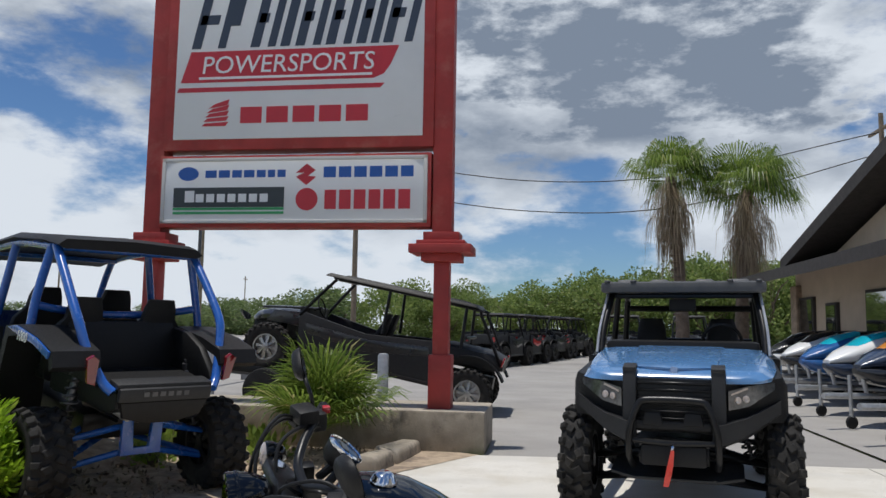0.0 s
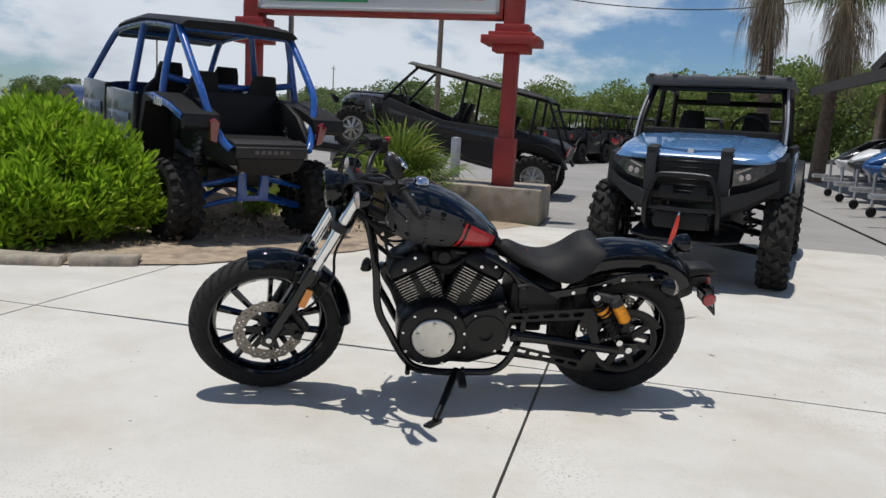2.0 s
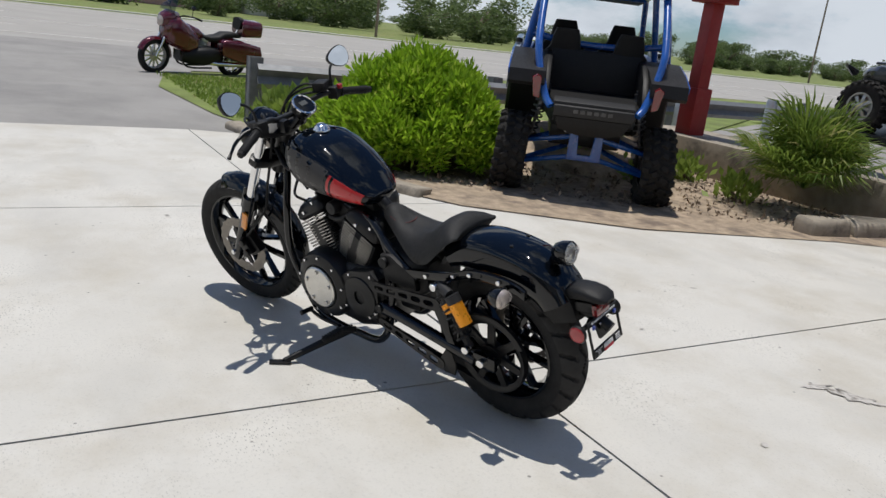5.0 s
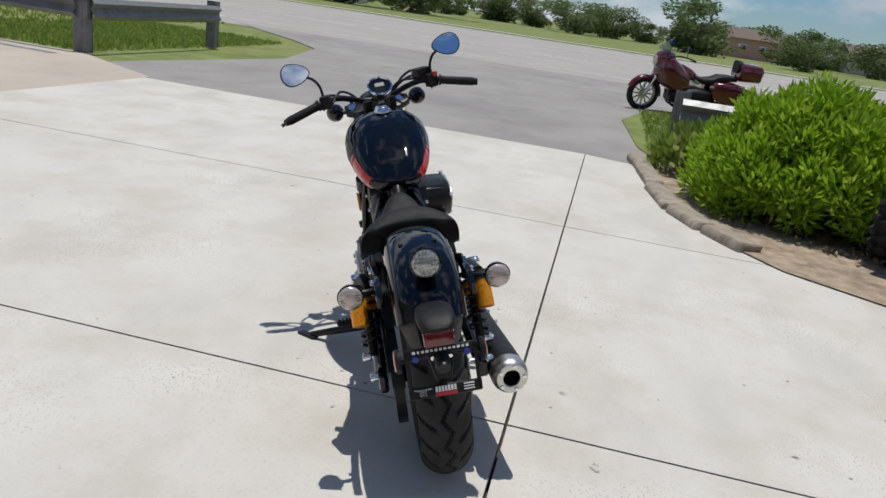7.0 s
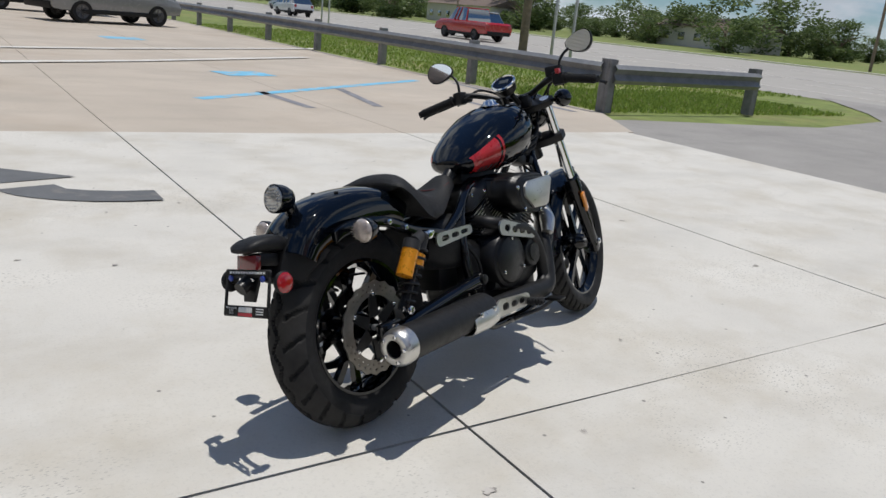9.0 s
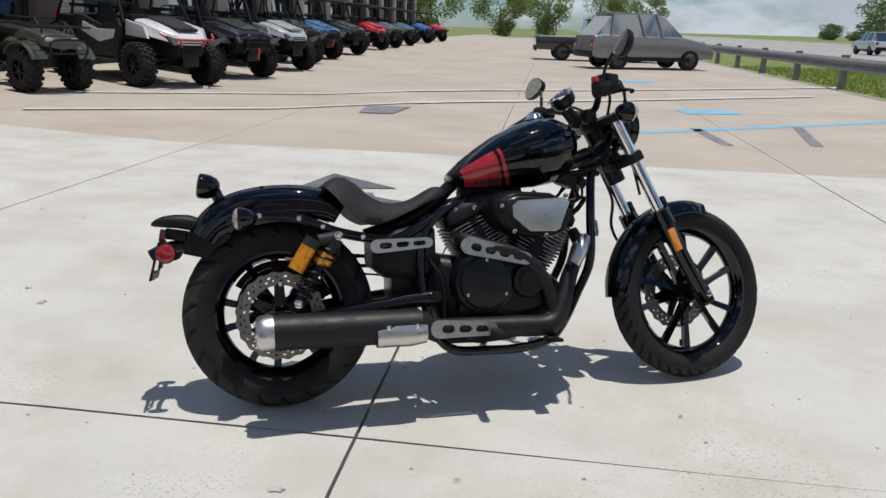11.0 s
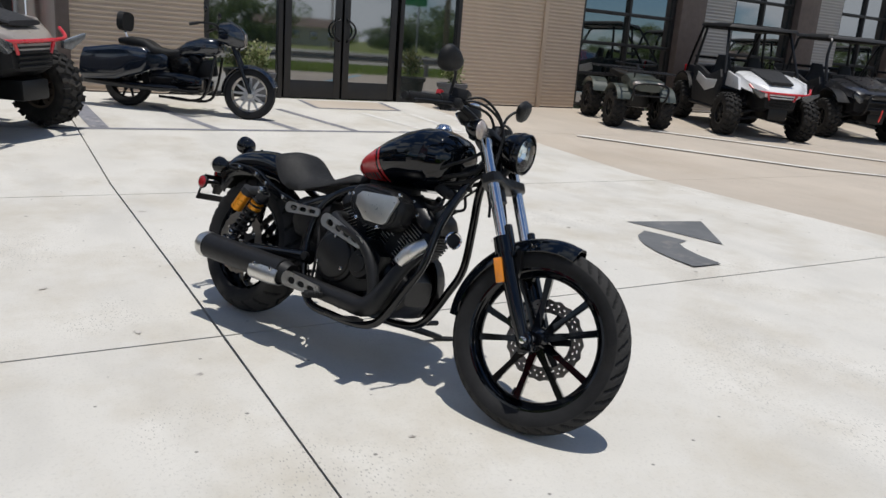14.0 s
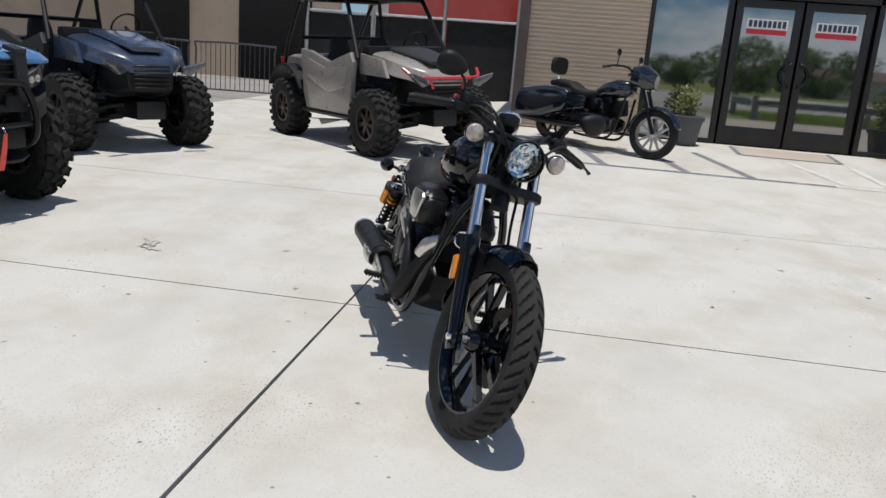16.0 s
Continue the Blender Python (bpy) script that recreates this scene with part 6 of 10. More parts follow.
# --- seat ---
bm = B()
sec = [(0.588, 0.738, 0.060, 0.716), (0.572, 0.750, 0.092, 0.706), (0.545, 0.750, 0.122, 0.697), (0.505, 0.729, 0.160, 0.684), (0.455, 0.708, 0.208, 0.664), (0.405, 0.699, 0.256, 0.642), (0.355, 0.704, 0.298, 0.622), (0.305, 0.731, 0.328, 0.614), (0.266, 0.764, 0.340, 0.634), (0.230, 0.786, 0.338, 0.672), (0.198, 0.787, 0.322, 0.714), (0.172, 0.774, 0.29, 0.742), (0.158, 0.758, 0.24, 0.748)]
rings = []
for (x0, t0, w0, b0), (x1, t1, w1, b1) in zip(sec, sec[1:] + sec[-1:]):
    for q in range(3 if (x0, t0) != (x1, t1) else 1):
        f = q / 3
        x, zt, w, zb = x0 + (x1 - x0) * f, t0 + (t1 - t0) * f, w0 + (w1 - w0) * f, b0 + (b1 - b0) * f
        r = []
        for k in range(21):
            u = -1 + k / 10
            r.append((x - 0.022 * abs(u) ** 2 * (1 if x < 0.3 else 0), w / 2 * math.copysign(abs(u) ** 0.9, u), zb + (zt - zb) * max(0.0, 1 - abs(u) ** 2.3) ** 0.75 - 0.010 * math.exp(-(u / 0.35) ** 2) * (1 if 0.30 < x < 0.50 else 0)))
        for k in range(1, 20):
            u = 1 - k / 10
            r.append((x, w / 2 * u * 0.96, min(zt - 0.028, zb - 0.006 + 0.022 * (1 - u * u))))
        rings.append(r)
loft(bm, rings)
bmesh.ops.recalc_face_normals(bm, faces=bm.faces)
for _ in range(2):
    bmesh.ops.smooth_vert(bm, verts=bm.verts, factor=0.5, use_axis_x=True, use_axis_y=True, use_axis_z=True)
st = part("seat", bm, M_LEATHER, bike, "black vinyl solo seat with raised back", angle=80)
bm = B()
tube(bm, [(0.53, 0.05, 0.722), (0.49, 0.052, 0.710), (0.465, 0.03, 0.704), (0.458, 0.0, 0.703), (0.465, -0.03, 0.704), (0.49, -0.052, 0.710), (0.53, -0.05, 0.722)], 0.0020, 6, 5)
part("seam", bm, M_REDSEAM, st, "dark red seam")

# --- rear mudguard, struts, lamps, plate frame ---
bm = B()
rings = []
ridge = spline([(0.235, 0.705, 0), (0.18, 0.738, 0), (0.11, 0.756, 0), (0.03, 0.762, 0), (-0.06, 0.756, 0), (-0.14, 0.739, 0), (-0.205, 0.708, 0), (-0.255, 0.664, 0), (-0.287, 0.615, 0)], 4)
for i, p in enumerate(ridge):
    t = i / (len(ridge) - 1)
    d = (ridge[min(i + 1, len(ridge) - 1)] - ridge[max(i - 1, 0)]).normalized()
    nx, nz = -d.y, d.x          # towards the hub
    hw, drop = 0.104 - 0.006 * t, 0.125 - 0.035 * abs(2 * t - 1) ** 1.5
    o, inn = [], []
    for k in range(19):
        q = -1 + k / 9
        e = abs(q)
        if e < 0.62:
            yy, dp = q / 0.62 * hw * 0.86, 0.020 * (e / 0.62) ** 2.4
        else:
            g = (e - 0.62) / 0.38
            yy, dp = math.copysign(hw * (0.86 + 0.14 * math.sin(min(1, g * 2.2) * math.pi / 2)), q), 0.020 + (drop - 0.020) * g ** 1.15
        o.append((p.x + nx * dp, yy, p.y + nz * dp))
        inn.append((p.x + nx * (dp + 0.004), yy * 0.965, p.y + nz * (dp + 0.004)))
    rings.append(o + inn[::-1])
loft(bm, rings)
bmesh.ops.recalc_face_normals(bm, faces=bm.faces)
mg = part("rear_mudguard", bm, M_BIKEPNT, bike, "gloss midnight rear mudguard", angle=50)
bm = B()
rings = []
back = spline([(-0.255, 0.660, 0), (-0.285, 0.613, 0), (-0.302, 0.570, 0), (-0.310, 0.535, 0)], 4)
for i, p in enumerate(back):
    t = i / (len(back) - 1)
    d = (back[min(i + 1, len(back) - 1)] - back[max(i - 1, 0)]).normalized()
    nx, nz = -d.y, d.x
    hw, drop = 0.101 - 0.030 * t, 0.110 - 0.045 * t
    o, inn = [], []
    for k in range(13):
        q = -1 + k / 6
        g = max(0.0, (abs(q) - 0.5) / 0.5)
        yy, dp = hw * q * (1.0 if abs(q) < 0.5 else 1 + 0.10 * (1 - g)), 0.010 * abs(q) + drop * g ** 1.3
        o.append((p.x + nx * (dp - 0.003), yy, p.y + nz * (dp - 0.003)))
        inn.append((p.x + nx * (dp + 0.006), yy * 0.95, p.y + nz * (dp + 0.006)))
    rings.append(o + inn[::-1])
loft(bm, rings)
loft(bm, [se(x, 0, z, w, h, 18, 2.8) for x, z, w, h in ((-0.255, 0.628, 0.088, 0.05), (-0.29, 0.638, 0.098, 0.052), (-0.33, 0.643, 0.104, 0.046), (-0.37, 0.642, 0.102, 0.038), (-0.395, 0.638, 0.086, 0.026), (-0.408, 0.634, 0.05, 0.010))])
bmesh.ops.recalc_face_normals(bm, faces=bm.faces)
part("tail_piece", bm, M_PLASTIC, bike, "satin black tail section")
bm = B()
box(bm, 0.020, 0.080, 0.040, at(-0.372, 0, 0.597, ry=10), 0.004)
part("rear_reflector", bm, M_LENSDRK, bike, "red rear reflector block")
for s in (-1, 1):
    bm = B()
    pts = spline([(0.385, 0.555), (0.30, 0.572), (0.20, 0.594), (0.13, 0.620), (0.06, 0.646), (-0.05, 0.655), (-0.12, 0.648), (-0.165, 0.632)], 4)
    up = [(p[0], p[1] + 0.017) for p in [(q.x, q.y) for q in [Vector((*v.to_2d(), 0)) for v in [Vector((p.x, p.y, 0)) for p in [Vector((*u, 0)) if len(u) == 2 else u for u in pts]]]]]
    lo = [(x, z - 0.034) for x, z in up]
    plate(bm, up + lo[::-1], 0.02, side(s * 0.132), 0.005)
    sr = part("mudguard_strut", bm, M_GLOSSBLK, bike, "gloss black mudguard strut")
    for x, z in ((0.275, 0.578), (0.143, 0.615), (0.066, 0.644), (-0.061, 0.655)):
        bolt(sr, (x, s * 0.146, z), r=0.009)
    # shock absorber
    T0, T1 = Vector((0.188, s * 0.172, 0.585)), Vector((0.054, s * 0.172, 0.368))
    D = T1 - T0
    sh = shock(bike, T0, T1, 0.031, M_MATTEBLK, 7)
    bm = B()
    tube(bm, [T0 + D * 0.27, T0 + D * 0.43], 0.0295, 20, 1)
    part("gold_collar", bm, M_GOLD, sh, "gold anodised preload collar")
    off = Vector((-0.082, s * 0.026, -0.012))
    bm = B()
    tube(bm, [T0 + off + D * 0.10, T0 + off + D * 0.44], 0.0265, 22, 1)
    part("gold_reservoir", bm, M_GOLD, sh, "gold anodised gas reservoir")
    bm = B()
    tube(bm, [T0 + off + D * -0.02, T0 + off + D * 0.10], 0.028, 20, 1)
    tube(bm, [T0 + off * 0.8 + D * 0.02, T0 + D * 0.02], 0.02, 12, 1)
    tube(bm, [T0 + D * 0.04, T0 + D * 0.2], 0.026, 16, 1)
    part("reservoir_head", bm, M_DARKPLA, sh)
    for q in (T0, T1):
        bolt(sh, q + Vector((0, s * 0.022, 0)), r=0.015, h=0.03)
# round tail lamp
TL = at(-0.236, 0, 0.758, ry=-82) @ Matrix.Scale(0.80, 4)
bm = B()
lathe(bm, [(0.0, -0.062), (0.022, -0.06), (0.04, -0.045), (0.050, -0.02), (0.053, 0.0), (0.053, 0.022), (0.049, 0.026)], TL, 36)
tube(bm, [(-0.205, 0, 0.745), (-0.19, 0, 0.712)], 0.020, 12, 1)
tl = part("tail_lamp", bm, M_GLOSSBLK, bike, "round black tail lamp with clear lens")
bm = B()
lathe(bm, [(0.049, 0.022), (0.04, 0.028), (0.02, 0.031), (0.0, 0.032)], TL, 30)
for iy in range(-3, 4):
    for iz in range(-3, 4):
        if iy * iy + iz * iz < 11:
            ball(bm, 0.0065, TL @ at(iy * 0.0125, iz * 0.0125, 0.0285) @ Matrix.Diagonal((1, 1, 0.5, 1)), 8, 6)
part("lens", bm, M_TAILCLR, tl, "clear patterned lens")
for s in (-1, 1):
    bolt(mg, (-0.05, s * 0.05, 0.752), "z", 0.007, 0.008, M_MATTEBLK)
    bm = B()
    lathe(bm, [(0.0, 0.0), (0.030, 0.0), (0.033, 0.008), (0.03, 0.014), (0.0, 0.016)], at(-0.355, s * 0.104, 0.54) @ Matrix.Rotation(radians(-90 * s), 4, "X"), 24)
    rf = part("rear_side_reflector", bm, M_PLASTIC, bike, "round red reflector in a black cup")
    bm = B()
    lathe(bm, [(0.0, 0.0185), (0.020, 0.0180), (0.0275, 0.0155), (0.0290, 0.0135)], at(-0.355, s * 0.104, 0.54) @ Matrix.Rotation(radians(-90 * s), 4, "X"), 24)
    part("lens", bm, M_LENSRED, rf, "red reflector lens")
    bm = B()
    tube(bm, [(-0.355, s * 0.105, 0.54), (-0.355, s * 0.05, 0.545), (-0.34, 0, 0.55)], 0.009, 8, 3)
    part("reflector_arm", bm, M_MATTEBLK, bike)
PF = at(-0.392, 0, 0.514, ry=14) @ Matrix.Diagonal((1, 0.93, 0.78, 1))
bm = B()
for y, z, sy, sz in ((0, 0.071, 0.205, 0.028), (0, -0.064, 0.205, 0.04), (-0.096, 0, 0.012, 0.16), (0.096, 0, 0.012, 0.16)):
    box(bm, 0.008, sy, sz, PF @ at(0, y, z), 0.003, 1)
pf = part("plate_frame", bm, M_PLASTIC, bike, "black licence plate frame without a plate")
bm = B()
plate(bm, [(-0.04, 0.06), (0.04, 0.06), (0.022, -0.03), (-0.022, -0.03)], 0.012, PF @ at(0.012, 0, 0) @ Matrix.Rotation(radians(90), 4, "Z") @ Matrix.Rotation(radians(90), 4, "X"), 0.004)
tube(bm, [(-0.415, 0, 0.53), (-0.36, 0, 0.555), (-0.30, 0, 0.565)], 0.02, 10, 3)
box(bm, 0.07, 0.076, 0.036, at(-0.33, 0, 0.598, ry=10), 0.006)
part("plate_bracket", bm, M_MATTEBLK, bike)
bm = B()
for k, w in enumerate((0.011, 0.008, 0.01, 0.011, 0.009, 0.01, 0.008, 0.011, 0.01, 0.009, 0.011, 0.008, 0.01)):
    box(bm, 0.002, w * 0.8, 0.008, PF @ at(-0.005, 0.075 - 0.0125 * k, 0.073))
for k in range(7):
    box(bm, 0.002, 0.0065, 0.018, PF @ at(-0.005, 0.026 - 0.0087 * k, -0.058))
for k in range(3):
    box(bm, 0.002, 0.03, 0.004, PF @ at(-0.005, -0.065, -0.053 - 0.009 * k))
part("frame_print", bm, M_SIGNW, pf, "small white print, illegible", smooth=False)
for k, w in enumerate(("Motorcycle", "ATV", "UTV")):
    text(w, 0.0105, PF @ at(-0.005, 0.064, -0.056 - 0.0095 * k) @ Matrix(((0, 0, -1, 0), (-1, 0, 0, 0), (0, 1, 0, 0), (0, 0, 0, 1))), M_SIGNW, pf, align="CENTER", depth=0.0004)
bm = B()
box(bm, 0.002, 0.062, 0.012, PF @ at(-0.005, 0, -0.075))
part("red_bar", bm, M_RED, pf, smooth=False)
for s in (-1, 1):
    bolt(pf, PF @ Vector((-0.006, s * 0.072, 0.052)), "x", 0.009, 0.006, M_BLUECAP)
    bolt(pf, PF @ Vector((-0.006, s * 0.025, 0.048)), "x", 0.006, 0.006)

# --- frame, engine ---
for s in (-1, 1):
    bm = B()
    tube(bm, [(1.185, s * 0.025, 0.90), (1.142, s * 0.05, 0.79), (1.112, s * 0.105, 0.64), (1.097, s * 0.13, 0.476), (1.045, s * 0.138, 0.365), (0.982, s * 0.14, 0.25), (0.925, s * 0.14, 0.195), (0.826, s * 0.14, 0.173), (0.7, s * 0.14, 0.172), (0.57, s * 0.14, 0.185), (0.50, s * 0.14, 0.28), (0.47, s * 0.135, 0.45), (0.50, s * 0.11, 0.60), (0.62, s * 0.07, 0.69), (0.8, s * 0.04, 0.71)], 0.0165, 12, 5)
    part("frame_tube", bm, M_GLOSSBLK, bike, "gloss black cradle frame tube")
    bm = B()
    tube(bm, [(0.62, s * 0.06, 0.69), (0.5, s * 0.105, 0.62), (0.4, s * 0.12, 0.57), (0.33, s * 0.125, 0.545)], 0.017, 12, 4)
    part("seat_rail", bm, M_GLOSSBLK, bike)
    bm = B()
    tube(bm, [(0.52, s * 0.145, 0.365), (0.40, s * 0.15, 0.354), (0.2, s * 0.155, 0.328), (0.04, s * 0.158, 0.306)], [0.03, 0.024, 0.023, 0.022], 14, 3)
    box(bm, 0.10, 0.03, 0.06, at(0.0, s * 0.155, 0.315), 0.012)
    part("swingarm", bm, M_GLOSSBLK, bike, "gloss black swingarm")
    bolt(bike, (0.0, s * 0.178, 0.322), r=0.016, h=0.03)
    bolt(bike, (0.515, s * 0.172, 0.37), r=0.018, h=0.02, material=M_MATTEBLK)
bm = B()
tube(bm, [(0.0, -0.17, 0.322), (0.0, 0.17, 0.322)], 0.01, 10, 1)
part("rear_axle", bm, M_STEEL, bike)
# crankcase
bm = B()
loft(bm, [se(x, 0, z, w, h, 20, 5) for x, z, w, h in ((0.52, 0.36, 0.18, 0.16), (0.56, 0.33, 0.25, 0.28), (0.70, 0.30, 0.28, 0.30), (0.85, 0.30, 0.28, 0.28), (0.97, 0.29, 0.24, 0.20), (1.02, 0.30, 0.16, 0.10))])
bmesh.ops.recalc_face_normals(bm, faces=bm.faces)
eng = part("engine", bm, M_ENGINE, bike, "satin black air-cooled V-twin engine", at(-0.012, 0, 0.042))
# left covers
bm = B()
lathe(bm, [(0.155, 0.10), (0.152, 0.15), (0.142, 0.168), (0.115, 0.178), (0.10, 0.18), (0.095, 0.172), (0.0, 0.172)], at(0.872, 0, 0.322) @ Matrix.Rotation(radians(-90), 4, "X"), 44)
lc = part("left_cover", bm, M_ENGINE, eng, "round satin black engine cover")
bm = B()
lathe(bm, [(0.092, 0.170), (0.092, 0.187), (0.087, 0.192), (0.0, 0.193)], at(0.872, 0, 0.322) @ Matrix.Rotation(radians(-90), 4, "X"), 48)
dc = part("silver_disc", bm, M_SATINALU, lc, "brushed silver engine badge disc")
for k in range(5):
    a = radians(72 * k + 18)
    bolt(dc, (0.872 + 0.073 * math.cos(a), 0.196, 0.322 + 0.073 * math.sin(a)), r=0.009, h=0.008, material=M_ALU)
for k in range(9):
    a = radians(40 * k + 10)
    bolt(lc, (0.872 + 0.132 * math.cos(a), 0.176, 0.322 + 0.132 * math.sin(a)), r=0.006, h=0.01)
bm = B()
lathe(bm, [(0.098, 0.10), (0.096, 0.15), (0.088, 0.166), (0.055, 0.170), (0.03, 0.168), (0.028, 0.15), (0.0, 0.15)], at(0.648, 0, 0.335) @ Matrix.Rotation(radians(-90), 4, "X"), 40)
plate(bm, [(0.56, 0.26), (0.62, 0.235), (0.74, 0.26), (0.76, 0.40), (0.70, 0.44), (0.58, 0.47), (0.54, 0.44), (0.55, 0.33)], 0.05, side(0.135), 0.01)
pc = part("pulley_cover", bm, M_ENGINE, eng, "satin black drive pulley cover")
for x, z in ((0.575, 0.45), (0.70, 0.425), (0.60, 0.255), (0.735, 0.27), (0.565, 0.285)):
    bolt(pc, (x, 0.163, z), r=0.006, h=0.01)
# right covers
bm = B()
lathe(bm, [(0.118, 0.09), (0.116, 0.16), (0.105, 0.18), (0.093, 0.185), (0.09, 0.192), (0.085, 0.195), (0.0, 0.197)], at(0.70, 0, 0.37) @ RX, 44)
plate(bm, [(0.60, 0.27), (0.80, 0.24), (0.92, 0.28), (0.93, 0.42), (0.84, 0.47), (0.66, 0.47)], 0.1, side(-0.12), 0.02)
rc = part("right_cover", bm, M_ENGINE, eng, "round satin black clutch cover")
for k in range(3):
    a = radians(120 * k + 90)
    bolt(rc, (0.70 + 0.078 * math.cos(a), -0.198, 0.37 + 0.078 * math.sin(a)), r=0.006, h=0.01)
bm = B()
lathe(bm, [(0.06, 0.12), (0.06, 0.185), (0.054, 0.196), (0.036, 0.198), (0.034, 0.204), (0.0, 0.206)], at(0.852, 0, 0.372) @ RX, 36)
part("oil_filter_cover", bm, M_ENGINE, eng)
# cylinders
CR = Vector((0.822, 0, 0.315))
for ang, nm in ((29, "front_cylinder"), (-27, "rear_cylinder")):
    C = Matrix.Translation(CR) @ Matrix.Rotation(radians(ang), 4, "Y")
    bm = B()
    box(bm, 0.128, 0.15, 0.22, C @ at(0, 0, 0.18), 0.03, 3)
    for k in range(15):
        wv = 0.150 + 0.045 * min(1, k / 9)
        box(bm, wv, 0.188 + 0.012 * min(1, k / 8), 0.0075, C @ at(0, 0, 0.115 + k * 0.0135), 0.0028, 1)
    cy = part(nm, bm, M_ENGINE, eng, "finned satin black cylinder")
    bm = B()
    for k in range(15):
        wv = 0.150 + 0.045 * min(1, k / 9)
        for s in (-1, 1):
            for q in (-1, 1):
                box(bm, wv * 0.34, 0.003, 0.0028, C @ at(q * wv * 0.255, s * (0.0945 + 0.006 * min(1, k / 8)), 0.115 + k * 0.0135))
    part("fin_edges", bm, M_ALU, cy, "machined bright fin edges", smooth=False)
    for s in (-1, 1):
        bm = B()
        loft(bm, [[C @ Vector((x, s * y, z)) for x, z in ((-w, z0), (w, z0), (w * 0.4, z1), (-w * 0.4, z1))] for y, w, z0, z1 in ((0.08, 0.05, 0.285, 0.10), (0.101, 0.042, 0.28, 0.115))])
        bmesh.ops.recalc_face_normals(bm, faces=bm.faces)
        part("pushrod_cover", bm, M_ENGINE, cy)
    bm = B()
    loft(bm, [[C @ Vector(p) for p in [(a, b, c) for c, a, b in se(z, 0, 0, w, d, 20, 6.5)]] for z, w, d in ((0.312, 0.175, 0.19), (0.325, 0.20, 0.212), (0.352, 0.195, 0.205), (0.376, 0.15, 0.17), (0.386, 0.11, 0.13))])
    bmesh.ops.recalc_face_normals(bm, faces=bm.faces)
    hd = part("cylinder_head", bm, M_ENGINE, cy, "satin black rocker cover")
    for s in (-1, 1):
        bolt(hd, C @ Vector((0.02, s * 0.107, 0.342)), r=0.008, h=0.014)
        bolt(hd, C @ Vector((-0.04, s * 0.09, 0.365)), r=0.007, h=0.014)
# air box on the right, intake between the cylinders
bm = B()
yz = [(-0.08, 0.81, 0.660, 0.88), (-0.12, 0.862, 0.646, 1.0), (-0.17, 0.864, 0.645, 1.0), (-0.20, 0.867, 0.644, 0.96), (-0.216, 0.870, 0.642, 0.84)]
oc = [(-0.150, 0.035), (-0.135, 0.066), (-0.08, 0.080), (0.06, 0.072), (0.118, 0.045), (0.132, 0.0), (0.122, -0.052), (0.08, -0.082), (0.0, -0.085), (-0.09, -0.07), (-0.135, -0.035), (-0.150, 0.0)]
loft(bm, [[(cx + x * k, y, cz + z * k) for x, z in oc] for y, cx, cz, k in yz])
bmesh.ops.recalc_face_normals(bm, faces=bm.faces)
bmesh.ops.bevel(bm, geom=[e for e in bm.edges if e.is_boundary is False and e.calc_face_angle(0) > 0.5], offset=0.008, segments=2, affect="EDGES", clamp_overlap=True)
ab = part("air_box", bm, M_ENGINE, bike, "satin black teardrop air filter box")
bm = B()
plate(bm, [(0.775, 0.672), (0.797, 0.690), (0.966, 0.699), (0.984, 0.684), (0.948, 0.592), (0.930, 0.583), (0.838, 0.584), (0.776, 0.636)], 0.016, side(-0.217), 0.006)
part("air_box_plate", bm, M_SATINALU, ab, "brushed aluminium cover plate")
for x, z in ((0.742, 0.672), (0.785, 0.586), (0.975, 0.706), (0.90, 0.570)):
    bolt(ab, (x, -0.208, z), r=0.008, h=0.014)
bm = B()
box(bm, 0.14, 0.13, 0.12, at(0.815, 0, 0.66), 0.03)
box(bm, 0.24, 0.07, 0.05, at(0.76, 0, 0.725), 0.02)
tube(bm, [(0.70, 0.06, 0.72), (0.79, 0.085, 0.66), (0.89, 0.07, 0.66), (0.96, 0.05, 0.73)], 0.012, 8, 4)
lathe(bm, [(0.0, 0.10), (0.026, 0.098), (0.03, 0.09), (0.03, 0.05)], at(0.83, 0, 0.70) @ Matrix.Rotation(radians(-90), 4, "X"), 20)
part("intake", bm, M_PLASTIC, bike)
# exhaust
bm = B()
tube(bm, [(0.44, -0.195, 0.262), (0.40, -0.2, 0.263), (0.36, -0.205, 0.264), (-0.075, -0.232, 0.268)], [0.042, 0.05, 0.057, 0.057, 0.057], 30, 3)
mu = part("silencer", bm, M_EXH, bike, "matte black silencer", at(0.045, 0, 0.016))
bm = B()
E0, E1 = Vector((-0.072, -0.232, 0.268)), Vector((-0.125, -0.234, 0.267))
Q = Matrix.Translation(E0) @ (E1 - E0).to_track_quat("Z", "Y").to_matrix().to_4x4()
lathe(bm, [(0.058, 0.0), (0.0592, 0.018), (0.0575, 0.036), (0.053, 0.048), (0.047, 0.0535), (0.031, 0.0545), (0.0275, 0.053), (0.0265, 0.046)], Q, 40)
ec = part("silencer_cap", bm, M_SATINALU, mu, "brushed aluminium end cap")
for k in range(5):
    a = radians(72 * k)
    bolt(ec, Q @ Vector((0.0405 * math.cos(a), 0.0405 * math.sin(a), 0.0555)), "x", 0.0062, 0.008)
# outlet bore coloured near-black, its inner shade painted in
bm = B()
lathe(bm, [(0.0266, 0.050), (0.0262, -0.02), (0.0, -0.02)], Q, 28)
part("outlet", bm, M_SHADEBLK, mu)
bm = B()
rings = []
